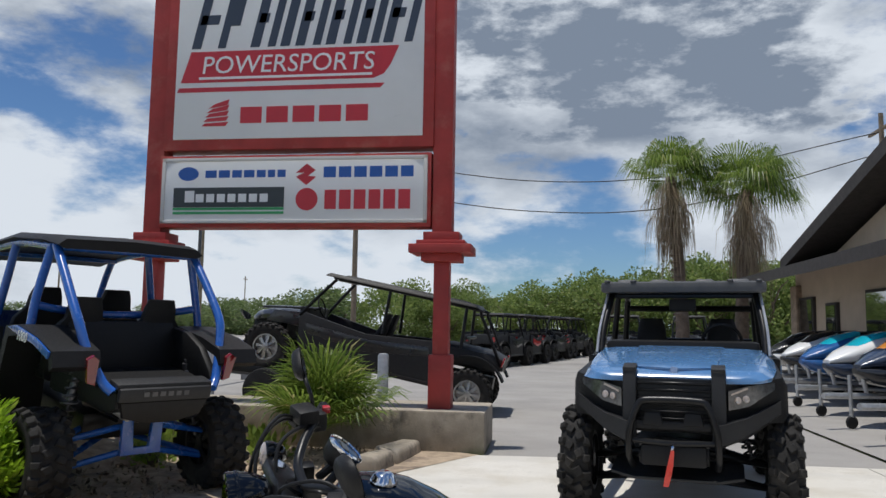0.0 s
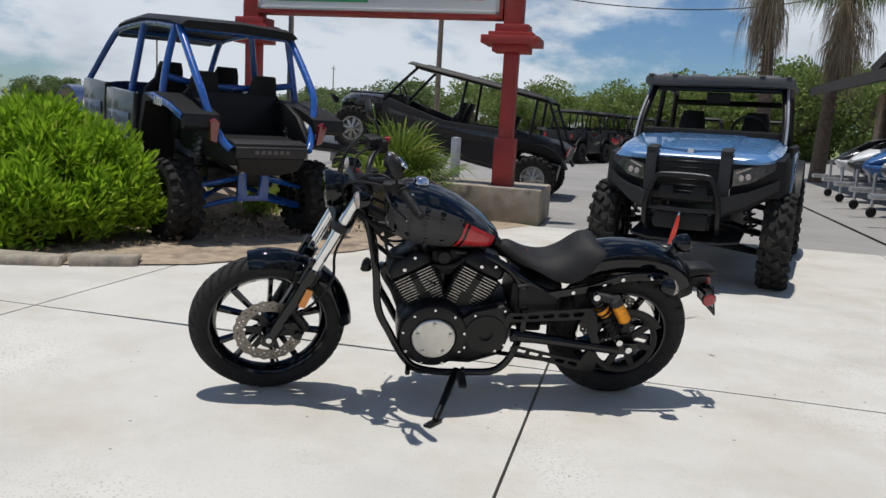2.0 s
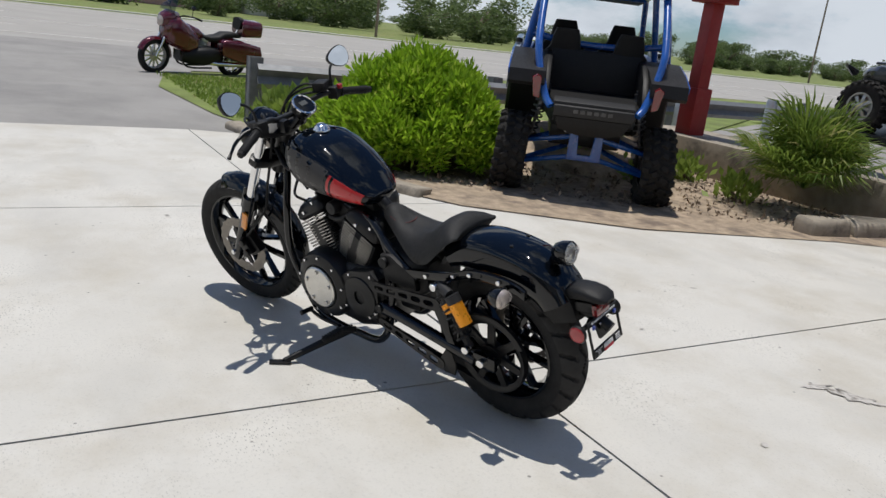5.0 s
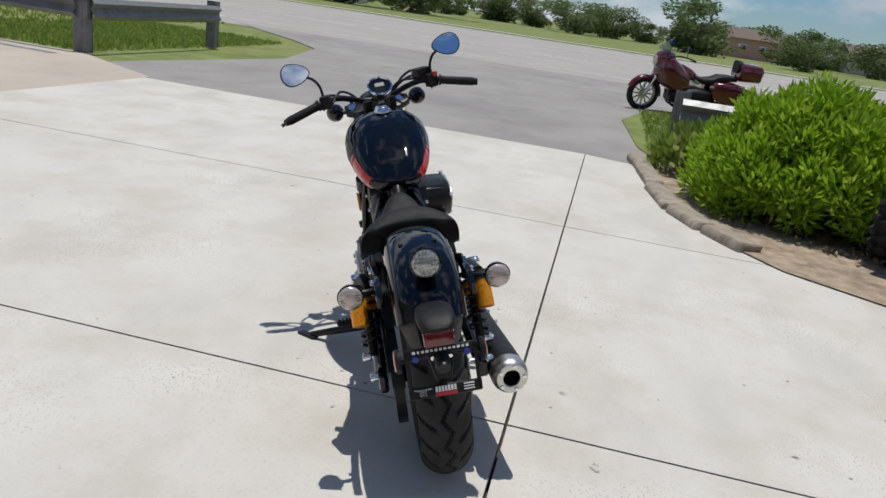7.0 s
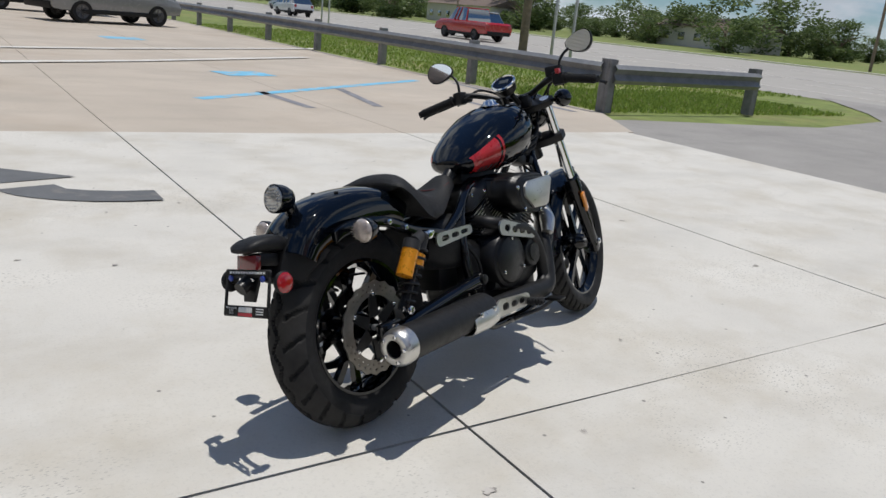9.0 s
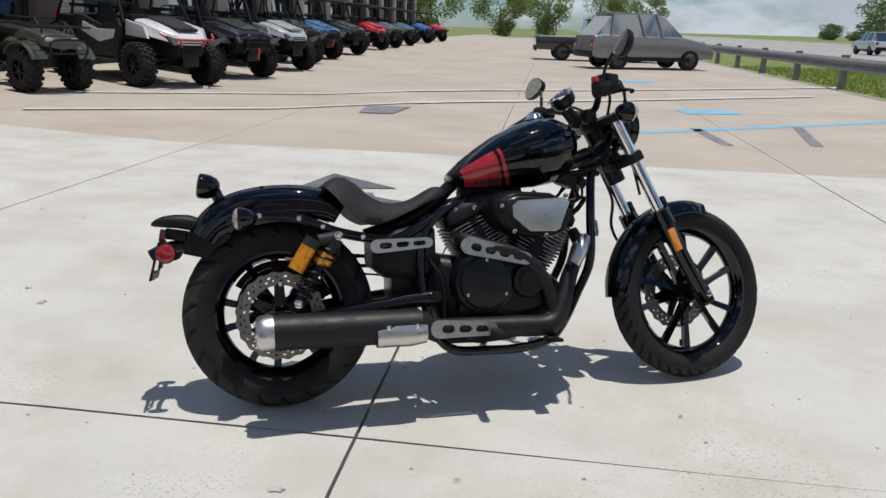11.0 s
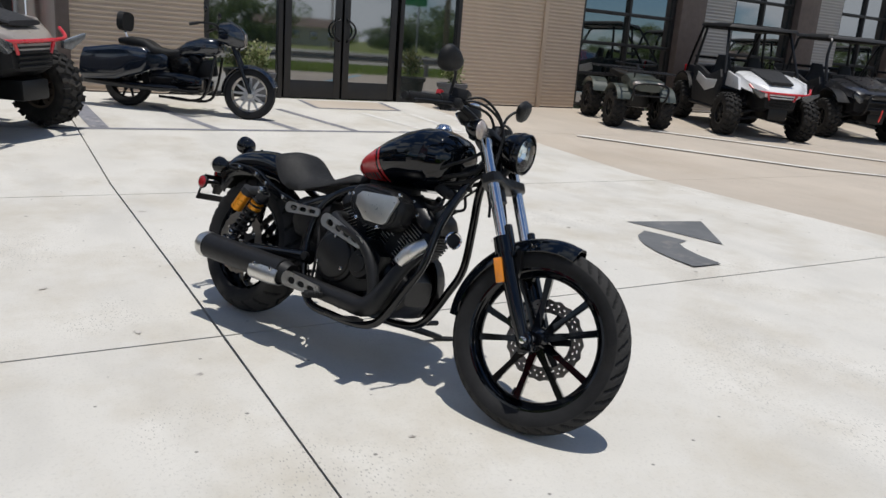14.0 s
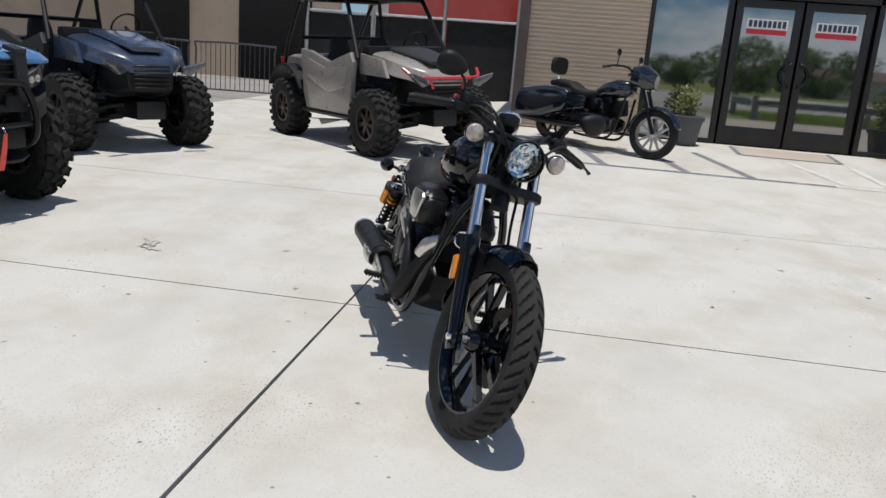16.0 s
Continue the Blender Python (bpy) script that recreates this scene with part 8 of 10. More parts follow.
# ---- the black four-seater with the blue cage, seen from behind ----
def blue_cage(m):
    u = thing("off_road_vehicle", m, "black four-seat off-road vehicle with bright blue tube cage", "off-road vehicle")
    hw, wr, ww = 0.70, 0.39, 0.30
    mb = paint("gloss_charcoal", (0.02, 0.022, 0.026), 0.3, 0.6)
    for x in (0.0, 3.0):
        for s in (-1, 1):
            wheel_at(u, x, s * hw, wr, wr, ww, 8, rows=20, tilt=s * 2)
            bm = B()
            for dx, z0, z1 in ((0.28, 0.62, 0.50), (-0.10, 0.62, 0.50), (0.30, 0.44, 0.30), (-0.12, 0.42, 0.28)):
                tube(bm, [(x + dx, s * 0.12, z0), (x, s * 0.60, z1)], 0.026, 8, 1)
            part("suspension_arm", bm, M_BLUETUBE, u, "blue suspension arm")
            shock(u, (x + 0.05, s * 0.42, 1.12), (x + 0.03, s * 0.56, 0.46), 0.055, M_STEELDK, 9)
    bm = B()
    box(bm, 3.0, 0.7, 0.22, at(1.6, 0, 0.58), 0.03)
    box(bm, 0.6, 0.42, 0.22, at(0.12, 0, 0.76), 0.05)
    for q in range(5):
        box(bm, 0.10, 0.12, 0.10, at(-0.12 + 0.03 * (q % 2), -0.26 + 0.13 * q, 0.74 + 0.05 * (q % 3)), 0.03)
    tube(bm, [(0.15, 0.3, 0.78), (-0.05, 0.36, 0.83), (-0.18, 0.30, 0.80), (-0.30, 0.22, 0.76)], 0.05, 12, 4)
    part("engine_bay", bm, M_MATTEBLK, u)
    bm = B()
    tube(bm, [(-0.12, 0.34, 0.84), (-0.22, 0.28, 0.80), (-0.36, 0.2, 0.76)], 0.045, 14, 4)
    part("exhaust", bm, M_STEEL, u, "dull steel exhaust")
    bm = B()
    plate(bm, [(-0.16, 0.40), (0.16, 0.40), (0.16, 0.70), (0.08, 0.70), (0.06, 0.46), (-0.06, 0.46), (-0.08, 0.70), (-0.16, 0.70)], 0.05, at(-0.16, 0, 0) @ Matrix.Rotation(radians(90), 4, "Z") @ Matrix.Rotation(radians(90), 4, "X"), 0.01)
    part("hitch_plate", bm, M_BLUETUBE, u)
    # tail body and cargo box
    bm = B()
    loft(bm, [[(x, y * w, z) for y, z in ((-1, z0), (1, z0), (1, z1), (-1, z1))] for x, w, z0, z1 in ((-0.48, 0.35, 0.83, 0.97), (-0.40, 0.38, 0.80, 1.0), (-0.10, 0.43, 0.82, 1.02), (0.4, 0.52, 0.84, 1.02))])
    bmesh.ops.recalc_face_normals(bm, faces=bm.faces)
    bmesh.ops.bevel(bm, geom=list(bm.edges), offset=0.02, segments=2, affect="EDGES", clamp_overlap=True)
    tb = part("tail_body", bm, M_PLASTIC, u)
    bm = B()
    box(bm, 0.16, 0.74, 0.05, at(-0.42, 0, 1.02, ry=-8), 0.02)
    box(bm, 0.05, 0.72, 0.11, at(-0.495, 0, 0.95, ry=-10), 0.02)
    part("tailgate_bar", bm, M_DARKPLA, tb)
    bm = B()
    plate(bm, [(-0.34, 0.07), (0.34, 0.07), (0.30, -0.06), (0.12, -0.11), (-0.12, -0.11), (-0.30, -0.06)], 0.06, at(-0.46, 0, 0.83, ry=-12) @ Matrix.Rotation(radians(90), 4, "Z") @ Matrix.Rotation(radians(90), 4, "X"), 0.02)
    part("rear_fascia", bm, M_PLASTIC, tb)
    bm = B()
    box(bm, 0.08, 0.88, 0.42, at(0.34, 0, 1.20, ry=14), 0.04)
    part("cargo_box_back", bm, M_PLASTIC, tb)
    for s in (-1, 1):
        bm = B()
        plate(bm, [(-0.38, 1.0), (0.36, 1.0), (0.36, 1.36), (0.10, 1.35), (-0.14, 1.26), (-0.34, 1.08)], 0.07, side(s * 0.455), 0.025)
        part("cargo_box_side", bm, M_PLASTIC, tb)
    bm = B()
    for k in range(6):
        box(bm, 0.004, 0.04, 0.035, at(-0.523, 0.16 - 0.062 * k, 0.955, ry=-10))
    part("tailgate_blocks", bm, M_STEELDK, tb, "embossed maker lettering blocks", smooth=False)
    for s in (-1, 1):
        # rear wing with side panel
        bm = B()
        y0, y1 = s * 0.47, s * 0.80
        top = [(-0.42, 1.16), (-0.38, 1.27), (-0.1, 1.33), (0.35, 1.37), (0.62, 1.33), (0.72, 1.0), (0.74, 0.6)]
        inn = [(-0.36, 1.12), (-0.34, 1.20), (-0.08, 1.26), (0.33, 1.29), (0.55, 1.25), (0.64, 1.0), (0.66, 0.6)]
        band(bm, top, inn, min(y0, y1), max(y0, y1))
        rwg = part("rear_wing", bm, M_PLASTIC, u, "dark grey rear wing")
        bm = B()
        plate(bm, [(-0.37, 1.262), (-0.1, 1.325), (0.33, 1.365), (0.55, 1.33), (0.33, 1.30), (-0.05, 1.27), (-0.34, 1.21)], 0.015, side(s * 0.808), 0.004)
        part("wing_stripe", bm, M_BLUETUBE, rwg)
        if True:
            k = text("1000", 0.11, at(-0.02 if s < 0 else 0.30, s * 0.82, 1.262, 90, 0, 0 if s < 0 else 180), M_SIGNW, rwg, "number_print", shear=0.3)
        bm = B()
        plate(bm, [(0, 0), (0.06, 0.02), (0.085, 0.2), (0.04, 0.23), (0.0, 0.2)], 0.05, at(-0.40, s * 0.50, 1.02, ry=-10) @ Matrix.Rotation(radians(90 if s > 0 else -90), 4, "Z") @ Matrix.Rotation(radians(90), 4, "X"), 0.01)
        part("tail_light", bm, M_LENSDRK, u, "dark red tail light")
        # doors and front wing
        for x0, x1 in ((0.76, 1.62), (1.66, 2.45)):
            bm = B()
            plate(bm, [(x0, 0.62), (x0 + 0.02, 1.30), (x1, 1.26), (x1 + 0.04, 0.64), ((x0 + x1) / 2, 0.50)], 0.08, side(s * 0.80), 0.025)
            dr = part("door", bm, mb, u)
            bm = B()
            plate(bm, [(x0 + 0.08, 0.85), (x0 + 0.1, 1.08), (x1 - 0.1, 1.04), (x1 - 0.06, 0.78)], 0.02, side(s * 0.845), 0.006)
            part("door_panel", bm, paint("midnight_blue", (0.015, 0.035, 0.11)), dr)
        bm = B()
        band(bm, arc(3.0, wr, 0.72, 40, 150), arc(3.0, wr, 0.68, 40, 150), min(s * 0.5, s * 0.86), max(s * 0.5, s * 0.86))
        part("front_wing", bm, paint("midnight_blue", (0.015, 0.035, 0.11)), u)
        # blue cage
        bm = B()
        tube(bm, [(2.72, s * 0.70, 1.22), (2.20, s * 0.60, 1.77), (1.95, s * 0.58, 1.88), (1.2, s * 0.58, 1.99), (0.42, s * 0.58, 2.0)], 0.034, 12, 4)
        tube(bm, [(0.40, s * 0.57, 2.01), (0.16, s * 0.575, 1.80), (-0.08, s * 0.575, 1.575), (-0.19, s * 0.565, 1.45), (-0.27, s * 0.53, 1.28), (-0.40, s * 0.45, 1.05), (-0.47, s * 0.39, 0.97)], 0.036, 12, 5)
        part("cage_side", bm, M_BLUETUBE, u, "bright blue cage tube")
        bm = B()
        tube(bm, [(0.46, s * 0.58, 2.0), (0.44, s * 0.66, 1.6), (0.40, s * 0.70, 1.30)], 0.034, 12, 3)
        tube(bm, [(1.30, s * 0.58, 1.98), (1.28, s * 0.70, 1.2)], 0.034, 12, 1)
        part("cage_pillar", bm, M_BLUETUBE, u, "bright blue cage pillar")
        for x in (0.72, 1.62):
            part("seat", seat_mesh(), None, u, m=at(x, s * 0.31, 0.86))
    bm = B()
    for x, z in ((0.45, 2.0), (2.0, 1.86)):
        tube(bm, [(x, -0.58, z), (x, 0.58, z)], 0.034, 10, 1)
    tube(bm, [(0.44, 0.68, 1.52), (0.5, 0.35, 1.46), (0.52, 0.0, 1.44), (0.5, -0.35, 1.46), (0.44, -0.68, 1.52)], 0.034, 10, 4)
    part("cage_crossbar", bm, M_BLUETUBE, u, "bright blue cage crossbar")
    bm = B()
    loft(bm, [[(x, y * w, z + dz) for y, dz in ((-1, 0), (-0.9, 0.05), (0, 0.07), (0.9, 0.05), (1, 0), (0.9, -0.03), (0, -0.02), (-0.9, -0.03))] for x, w, z in ((0.28, 0.60, 2.02), (0.5, 0.64, 2.045), (1.2, 0.65, 2.03), (1.9, 0.64, 1.92), (2.25, 0.58, 1.80))])
    bmesh.ops.recalc_face_normals(bm, faces=bm.faces)
    part("roof", bm, M_PLASTIC, u, "black moulded roof")
    bm = B()
    loft(bm, [se(x, 0, z, w, h, 16, 4) for x, z, w, h in ((2.35, 1.12, 1.3, 0.3), (2.8, 1.05, 1.2, 0.34), (3.3, 0.92, 0.9, 0.3), (3.5, 0.82, 0.6, 0.16))])
    part("bonnet", bm, paint("midnight_blue", (0.015, 0.035, 0.11)), u)
    return u


M_STEELDK = mat("dark_spring_steel", (0.10, 0.10, 0.105), 0.4, metal=0.8, var=0.15)
M_ROOFGREY = mat("grey_roof_plastic", (0.075, 0.077, 0.08), 0.6, var=0.1, scale=10, bump=0.25, bscale=200)
blue_utility(by_front(0.83, 5.81, -102, 0.0) @ Matrix.Diagonal((1.02, 0.90, 1.04, 1)))
blue_cage(heading(-3.40, 5.83, 144, 0, 6.5) @ Matrix.Diagonal((1, 1, 0.96, 1)))
# the soil rises under its nose
bm = B()
vs_m = []
for i in range(25):
    for j in range(15):
        u, v = i / 24 * 2 - 1, j / 14 * 2 - 1
        h = 0.40 * max(0.0, 1 - (u * u + v * v)) ** 0.9
        p = Matrix.Rotation(radians(144), 4, "Z") @ Vector((3.0 + u * 1.9, v * 1.5, 0))
        vs_m.append(bm.verts.new((-3.36 + p.x, 5.86 + p.y, -0.05 + h + 0.03 * noise.noise(Vector((u * 4, v * 4, 0))))))
for i in range(24):
    for j in range(14):
        bm.faces.new((vs_m[i * 15 + j], vs_m[i * 15 + 15 + j], vs_m[i * 15 + 16 + j], vs_m[i * 15 + j + 1]))
bmesh.ops.recalc_face_normals(bm, faces=bm.faces)
solid("earth_mound", bm, M_SOIL, "low mound of dry soil in the planting bed", "ground", kind="structure")

# ---- plants ----
M_SHRUB = leafy("shrub_leaves", (0.19, 0.34, 0.015), (0.36, 0.54, 0.04), (0.45, 0.52, 0.09), trans=0.5)
M_PALMLEAF = leafy("fan_palm_leaves", (0.075, 0.135, 0.02), (0.22, 0.30, 0.055), (0.42, 0.38, 0.17), rough=0.38, trans=0.5)
M_DEADPALM = leafy("dry_palm_leaves", (0.22, 0.165, 0.11), (0.52, 0.42, 0.30), trans=0.35, rough=0.8)
M_TREELEAF = leafy("tree_leaves", (0.11, 0.17, 0.045), (0.27, 0.34, 0.10), (0.34, 0.34, 0.14), trans=0.5)
M_FARLEAF = leafy("far_tree_leaves", (0.085, 0.125, 0.05), (0.18, 0.24, 0.085), (0.20, 0.23, 0.11), trans=0.45)
M_GRASSBL = leafy("grass_blades", (0.17, 0.25, 0.04), (0.32, 0.42, 0.09), (0.46, 0.41, 0.2), trans=0.45)
gr = np.random.default_rng(11)


def shrub(x, y, rx, ry, h, n, label, name="shrub", material=None, size=0.055, up=0.75, long=2.0):
    t = thing(name, at(x, y, -0.03), label, "shrub")
    bm = B()
    for k in range(9):
        a = gr.random() * 6.28
        e = (math.cos(a) * rx * 0.6, math.sin(a) * ry * 0.6, h * (0.5 + 0.3 * gr.random()))
        tube(bm, [(0.06 * math.cos(a), 0.06 * math.sin(a), -0.05), (e[0] * 0.4, e[1] * 0.4, e[2] * 0.55), e], [0.03, 0.02, 0.008], 6, 3)
    part("branches", bm, M_BARK, t)
    # lobes over a dome, sprigs of small upright leaves on each
    c = []
    for k in range(230):
        u, v = gr.random() * 2 * math.pi, math.acos(1 - 1.08 * gr.random())
        q = 0.80 + 0.16 * gr.random()
        lob = 1 + 0.10 * math.sin(3 * u + 1) + 0.07 * math.sin(5 * u)
        zz = h * (0.16 + 0.82 * math.cos(v) * q)
        if zz < 0.08:
            zz = 0.08 + 0.1 * gr.random()
        c.append((rx * math.sin(v) * math.cos(u) * q * lob, ry * math.sin(v) * math.sin(u) * q * lob, zz, 0.13 + 0.07 * gr.random()))
    V, F = leaves(gr, c, n, size, 1.0, 0.45, long, up)
    me = raw("crown", V, F, material or M_SHRUB)
    ob = new("crown", me)
    ob.parent = t
    return t


shrub(-4.80, 4.70, 0.88, 0.90, 1.18, 64000, "dense bright green rounded shrub in the planting bed", size=0.024, long=3.6)
for x, y, r in ((-6.35, 3.95, 0.42), (-5.95, 4.35, 0.40), (-6.75, 4.4, 0.4), (-6.2, 4.9, 0.45)):
    shrub(x, y, r, r, 0.45, 1500, "low grassy dry-green clump in the bed", "ground_cover_plant", M_GRASSBL, 0.06, 1.6)
for k in range(9):
    x, y = -2.2 - 3.2 * gr.random(), 6.2 + 2.0 * gr.random()
    if (x + 3.36) ** 2 + (y - 5.9) ** 2 > 1.2:
        shrub(x, y, 0.16, 0.16, 0.16, 200, "small weedy tuft in dry mulch", "weed", M_GRASSBL, 0.05, 1.5)
# mulch chips and litter
N = 2600
px, py = gr.uniform(-6.3, -1.6, N), gr.uniform(3.8, 8.9, N)
pc = np.stack([px, py, np.full(N, -0.008), np.full(N, 0.02)], 1)
pc = pc[(py > 3.9 + np.maximum(0, (px + 4.2)) * 1.45)]
V, F = leaves(gr, pc, 5000, 0.022, 1.0, 0.6, 2.2, 0.0)
tagged(new("leaf_litter", raw("leaf_litter", V, F, leafy("litter", (0.10, 0.07, 0.05), (0.36, 0.28, 0.20), trans=0.0, rough=0.9))), "dry brown leaf litter scattered over the mulch", "litter", kind="stuff")


def fan(base, tip_dir, stem, radius, rng, n=26, droop=0.35, spread=150):
    """One fan leaf: a stem and pleated segments; vertices and faces."""
    b, d = Vector(base), Vector(tip_dir).normalized()
    V, F = [], []
    c = b + d * stem
    sidev = d.cross(Vector((0, 0, 1)))
    sidev = sidev.normalized() if sidev.length > 1e-3 else Vector((1, 0, 0))
    upv = sidev.cross(d).normalized()
    w = 0.008
    V += [tuple(b - sidev * w), tuple(b + sidev * w), tuple(c + sidev * w), tuple(c - sidev * w)]
    F.append((0, 1, 2, 3))
    for i in range(n):
        a = radians(-spread + 2 * spread * i / (n - 1))
        r = radius * (0.72 + 0.28 * math.cos(a * 0.8)) * (0.9 + 0.2 * rng.random())
        q = d * math.cos(a) + sidev * math.sin(a)
        p1 = c + q * r * 0.72 + upv * r * 0.04
        p2 = c + q * r + Vector((0, 0, -1)) * r * droop * (0.6 + 0.8 * rng.random())
        s = q.cross(upv).normalized() * r * 0.017
        o = len(V)
        V += [tuple(c), tuple(p1 - s + upv * 0.003), tuple(p1 + s - upv * 0.003), tuple(p2)]
        F += [(o, o + 1, o + 2), (o + 1, o + 3, o + 2)]
    return V, F


def merge(lists):
    V, F = [], []
    for v, f in lists:
        o = len(V)
        V += v
        F += [tuple(i + o for i in q) for q in f]
    return V, F


def fan_palm(x, y, z, trunk, crown, n, label, rleaf=0.9, lean=(0, 0), skirt=0):
    t = thing("fan_palm", at(x, y, z), label, "palm")
    top = Vector((lean[0], lean[1], trunk))
    if trunk > 0.3:
        bm = B()
        tube(bm, [(0, 0, -0.1), (lean[0] * 0.3, lean[1] * 0.3, trunk * 0.5), tuple(top)], [0.24, 0.17, 0.16], 14, 8)
        for k in range(26):
            zz = trunk * (k + 1) / 27
            lathe(bm, [(0.20 - 0.03 * k / 26, zz), (0.215 - 0.03 * k / 26, zz + 0.03), (0.195 - 0.03 * k / 26, zz + 0.06)], at(lean[0] * zz / trunk, lean[1] * zz / trunk, 0), 12)
        part("trunk", bm, M_BARK, t)
    L = []
    for k in range(n):
        a, e = gr.random() * 2 * math.pi, math.asin(0.99 - 1.22 * (k + 0.5) / n) if trunk > 0.3 else radians(18 + 66 * gr.random() ** 0.8)
        wind = 0.28 if trunk > 0.3 else 0.0
        d = (math.cos(a) * math.cos(e) + wind, math.sin(a) * math.cos(e), math.sin(e))
        L.append(fan(top, d, crown * (0.5 + 0.5 * gr.random()), rleaf * (0.7 + 0.6 * gr.random()), gr, 26, 0.25 + 0.5 * gr.random() if trunk > 0.3 else 0.08 + 0.14 * gr.random(), 88 if trunk > 0.3 else 116))
    V, F = merge(L)
    ob = new("crown", raw("crown", V, F, M_PALMLEAF))
    ob.parent = t
    if skirt:
        L = []
        for k in range(skirt):
            a = gr.random() * 2 * math.pi
            dz = 0.1 - 1.9 * gr.random() ** 1.4
            b = top + Vector((0.15 * math.cos(a), 0.15 * math.sin(a), dz * 0.75))
            sp = (0.1 + 0.6 * gr.random()) * (1.2 + 0.45 * dz)
            d = Vector((math.cos(a) * sp, math.sin(a) * sp, -0.7 - 0.7 * gr.random()))
            L.append(fan(b, d, 0.15 + 0.8 * gr.random() ** 1.6, 0.35 + 0.55 * gr.random(), gr, 6, 0.4 + 1.0 * gr.random(), 24))
        V, F = merge(L)
        ob = new("dead_fronds", raw("dead_fronds", V, F, M_DEADPALM))
        ob.parent = t
        ob["label"] = "hanging skirt of dry brown fronds"
    return t


fan_palm(-2.45, 8.0, -0.02, 0.26, 0.56, 76, "low green fan palm in the mulched bed", 0.52)
fan_palm(4.0, 25.0, 0, 6.2, 0.85, 60, "tall fan palm with a skirt of dead fronds", 0.92, (-0.35, 0), 120)
fan_palm(5.6, 24.6, 0, 5.7, 0.95, 64, "tall fan palm with a skirt of dead fronds", 1.0, (0.3, 0.1), 150)


def tree_mesh(name, h, r, n, size, rng, material, lobes=16, low=0.3):
    c = []
    for k in range(lobes):
        u, v = rng.random() * 6.283, rng.random()
        q = 0.25 + 0.75 * math.sqrt(rng.random())
        zz = low + (1 - low) * v
        w = math.sin(math.pi * min(1, 0.15 + 0.85 * (1 - v)) ** 0.8)
        c.append((r * q * math.cos(u) * w, r * q * math.sin(u) * w, h * zz, r * (0.22 + 0.2 * rng.random())))
    V, F = leaves(rng, c, n, size, 1.0, 0.8, 1.4, 0.1)
    return raw(name, V, F, material)


def trunk_mesh(h, r, rng):
    bm = B()
    tube(bm, [(0, 0, -0.2), (0.05 * r, 0.03 * r, h * 0.3), (0.1 * r, -0.05 * r, h * 0.62)], [0.035 * h, 0.026 * h, 0.016 * h], 9, 4)
    for k in range(6):
        a = k * 1.1 + rng.random()
        tube(bm, [(0.05 * r, 0, h * (0.22 + 0.06 * k)), (r * 0.35 * math.cos(a), r * 0.35 * math.sin(a), h * (0.4 + 0.07 * k)), (r * 0.65 * math.cos(a), r * 0.65 * math.sin(a), h * (0.5 + 0.07 * k))], [0.014 * h, 0.009 * h, 0.004 * h], 6, 3)
    return as_mesh("trunk", bm, M_BARK)


TREES = [(tree_mesh("crown", 6.0, 3.2, 7000, 0.16, gr, M_TREELEAF, 22, 0.12), trunk_mesh(6.0, 3.2, gr)) for k in range(4)]
FARTREES = [(tree_mesh("crown", 6.0, 3.6, 4200, 0.22, gr, M_FARLEAF, 20, 0.05), trunk_mesh(6.0, 3.6, gr)) for k in range(3)]


def tree(x, y, s, k, far=False, label="leafy green roadside tree with an uneven crown", group=""):
    c, tr = (FARTREES if far else TREES)[k % (3 if far else 4)]
    t = thing("tree", at(x, y, -0.05, 0, 0, gr.random() * 360) @ Matrix.Diagonal((s * (1.5 if far else 0.9) * (1 + 0.35 * gr.random()), s * (1.5 if far else 0.9) * (1 + 0.35 * gr.random()), s, 1)), label, "tree", group)
    part("trunk", tr, None, t)
    part("crown", c, None, t)
    return t


# wood behind the back lot
for k in range(44):
    x = -10 + 46 * (k % 22) / 21 + gr.uniform(-0.9, 0.9)
    y = (47 if k < 22 else 53) + gr.uniform(-2, 2)
    hgt = 0.50 + 0.30 * max(0.0, min(1, (x + 4) / 14)) + (0.08 if k >= 22 else 0) + gr.uniform(-0.05, 0.09)
    tree(x, y, hgt, k, group="trees behind the back lot")
for k in range(10):
    tree(-16 - 4.2 * k + gr.uniform(-1, 1), 62 + 6.0 * k, 0.55 + 0.15 * gr.random(), k, True, "distant scrubby tree along the skyline", "distant trees")
# scrub and trees across the road
for k in range(240):
    y = -330 + 2.8 * k + gr.uniform(-2, 2)
    x = -105 - 40 * gr.random() - (25 if -60 < y < 30 and gr.random() < 0.6 else 0)
    tree(x, y, 0.45 + 0.5 * gr.random() ** 2, k, True, "distant scrubby tree along the skyline", "distant trees")
for x, y, s in ((-92, -22, 1.1), (-88, -30, 0.9), (-96, 12, 0.9), (-86, 22, 0.55), (-100, -70, 1.2), (-95, -84, 1.0), (-90, -110, 1.2), (-92, -128, 1.1), (-88, -150, 1.2), (-80, -58, 0.7), (-52, -122, 0.95), (-58, -136, 1.1), (-64, -112, 0.9), (-72, -142, 1.2), (-98, 40, 1.0), (-94, 52, 0.85), (-100, 64, 1.0)):
    tree(x, y, s, int(abs(x)), True, "distant leafy tree across the highway", "distant trees")
for x, y, s in ((14, -92, 1.0), (20, -100, 1.2), (6, -104, 1.0), (26, -96, 1.3), (0, -120, 1.2), (-9, -126, 1.0), (-16, -140, 1.2)):
    tree(x, y, s, int(abs(x)), False, "leafy tree past the end of the lot", "trees past the lot")
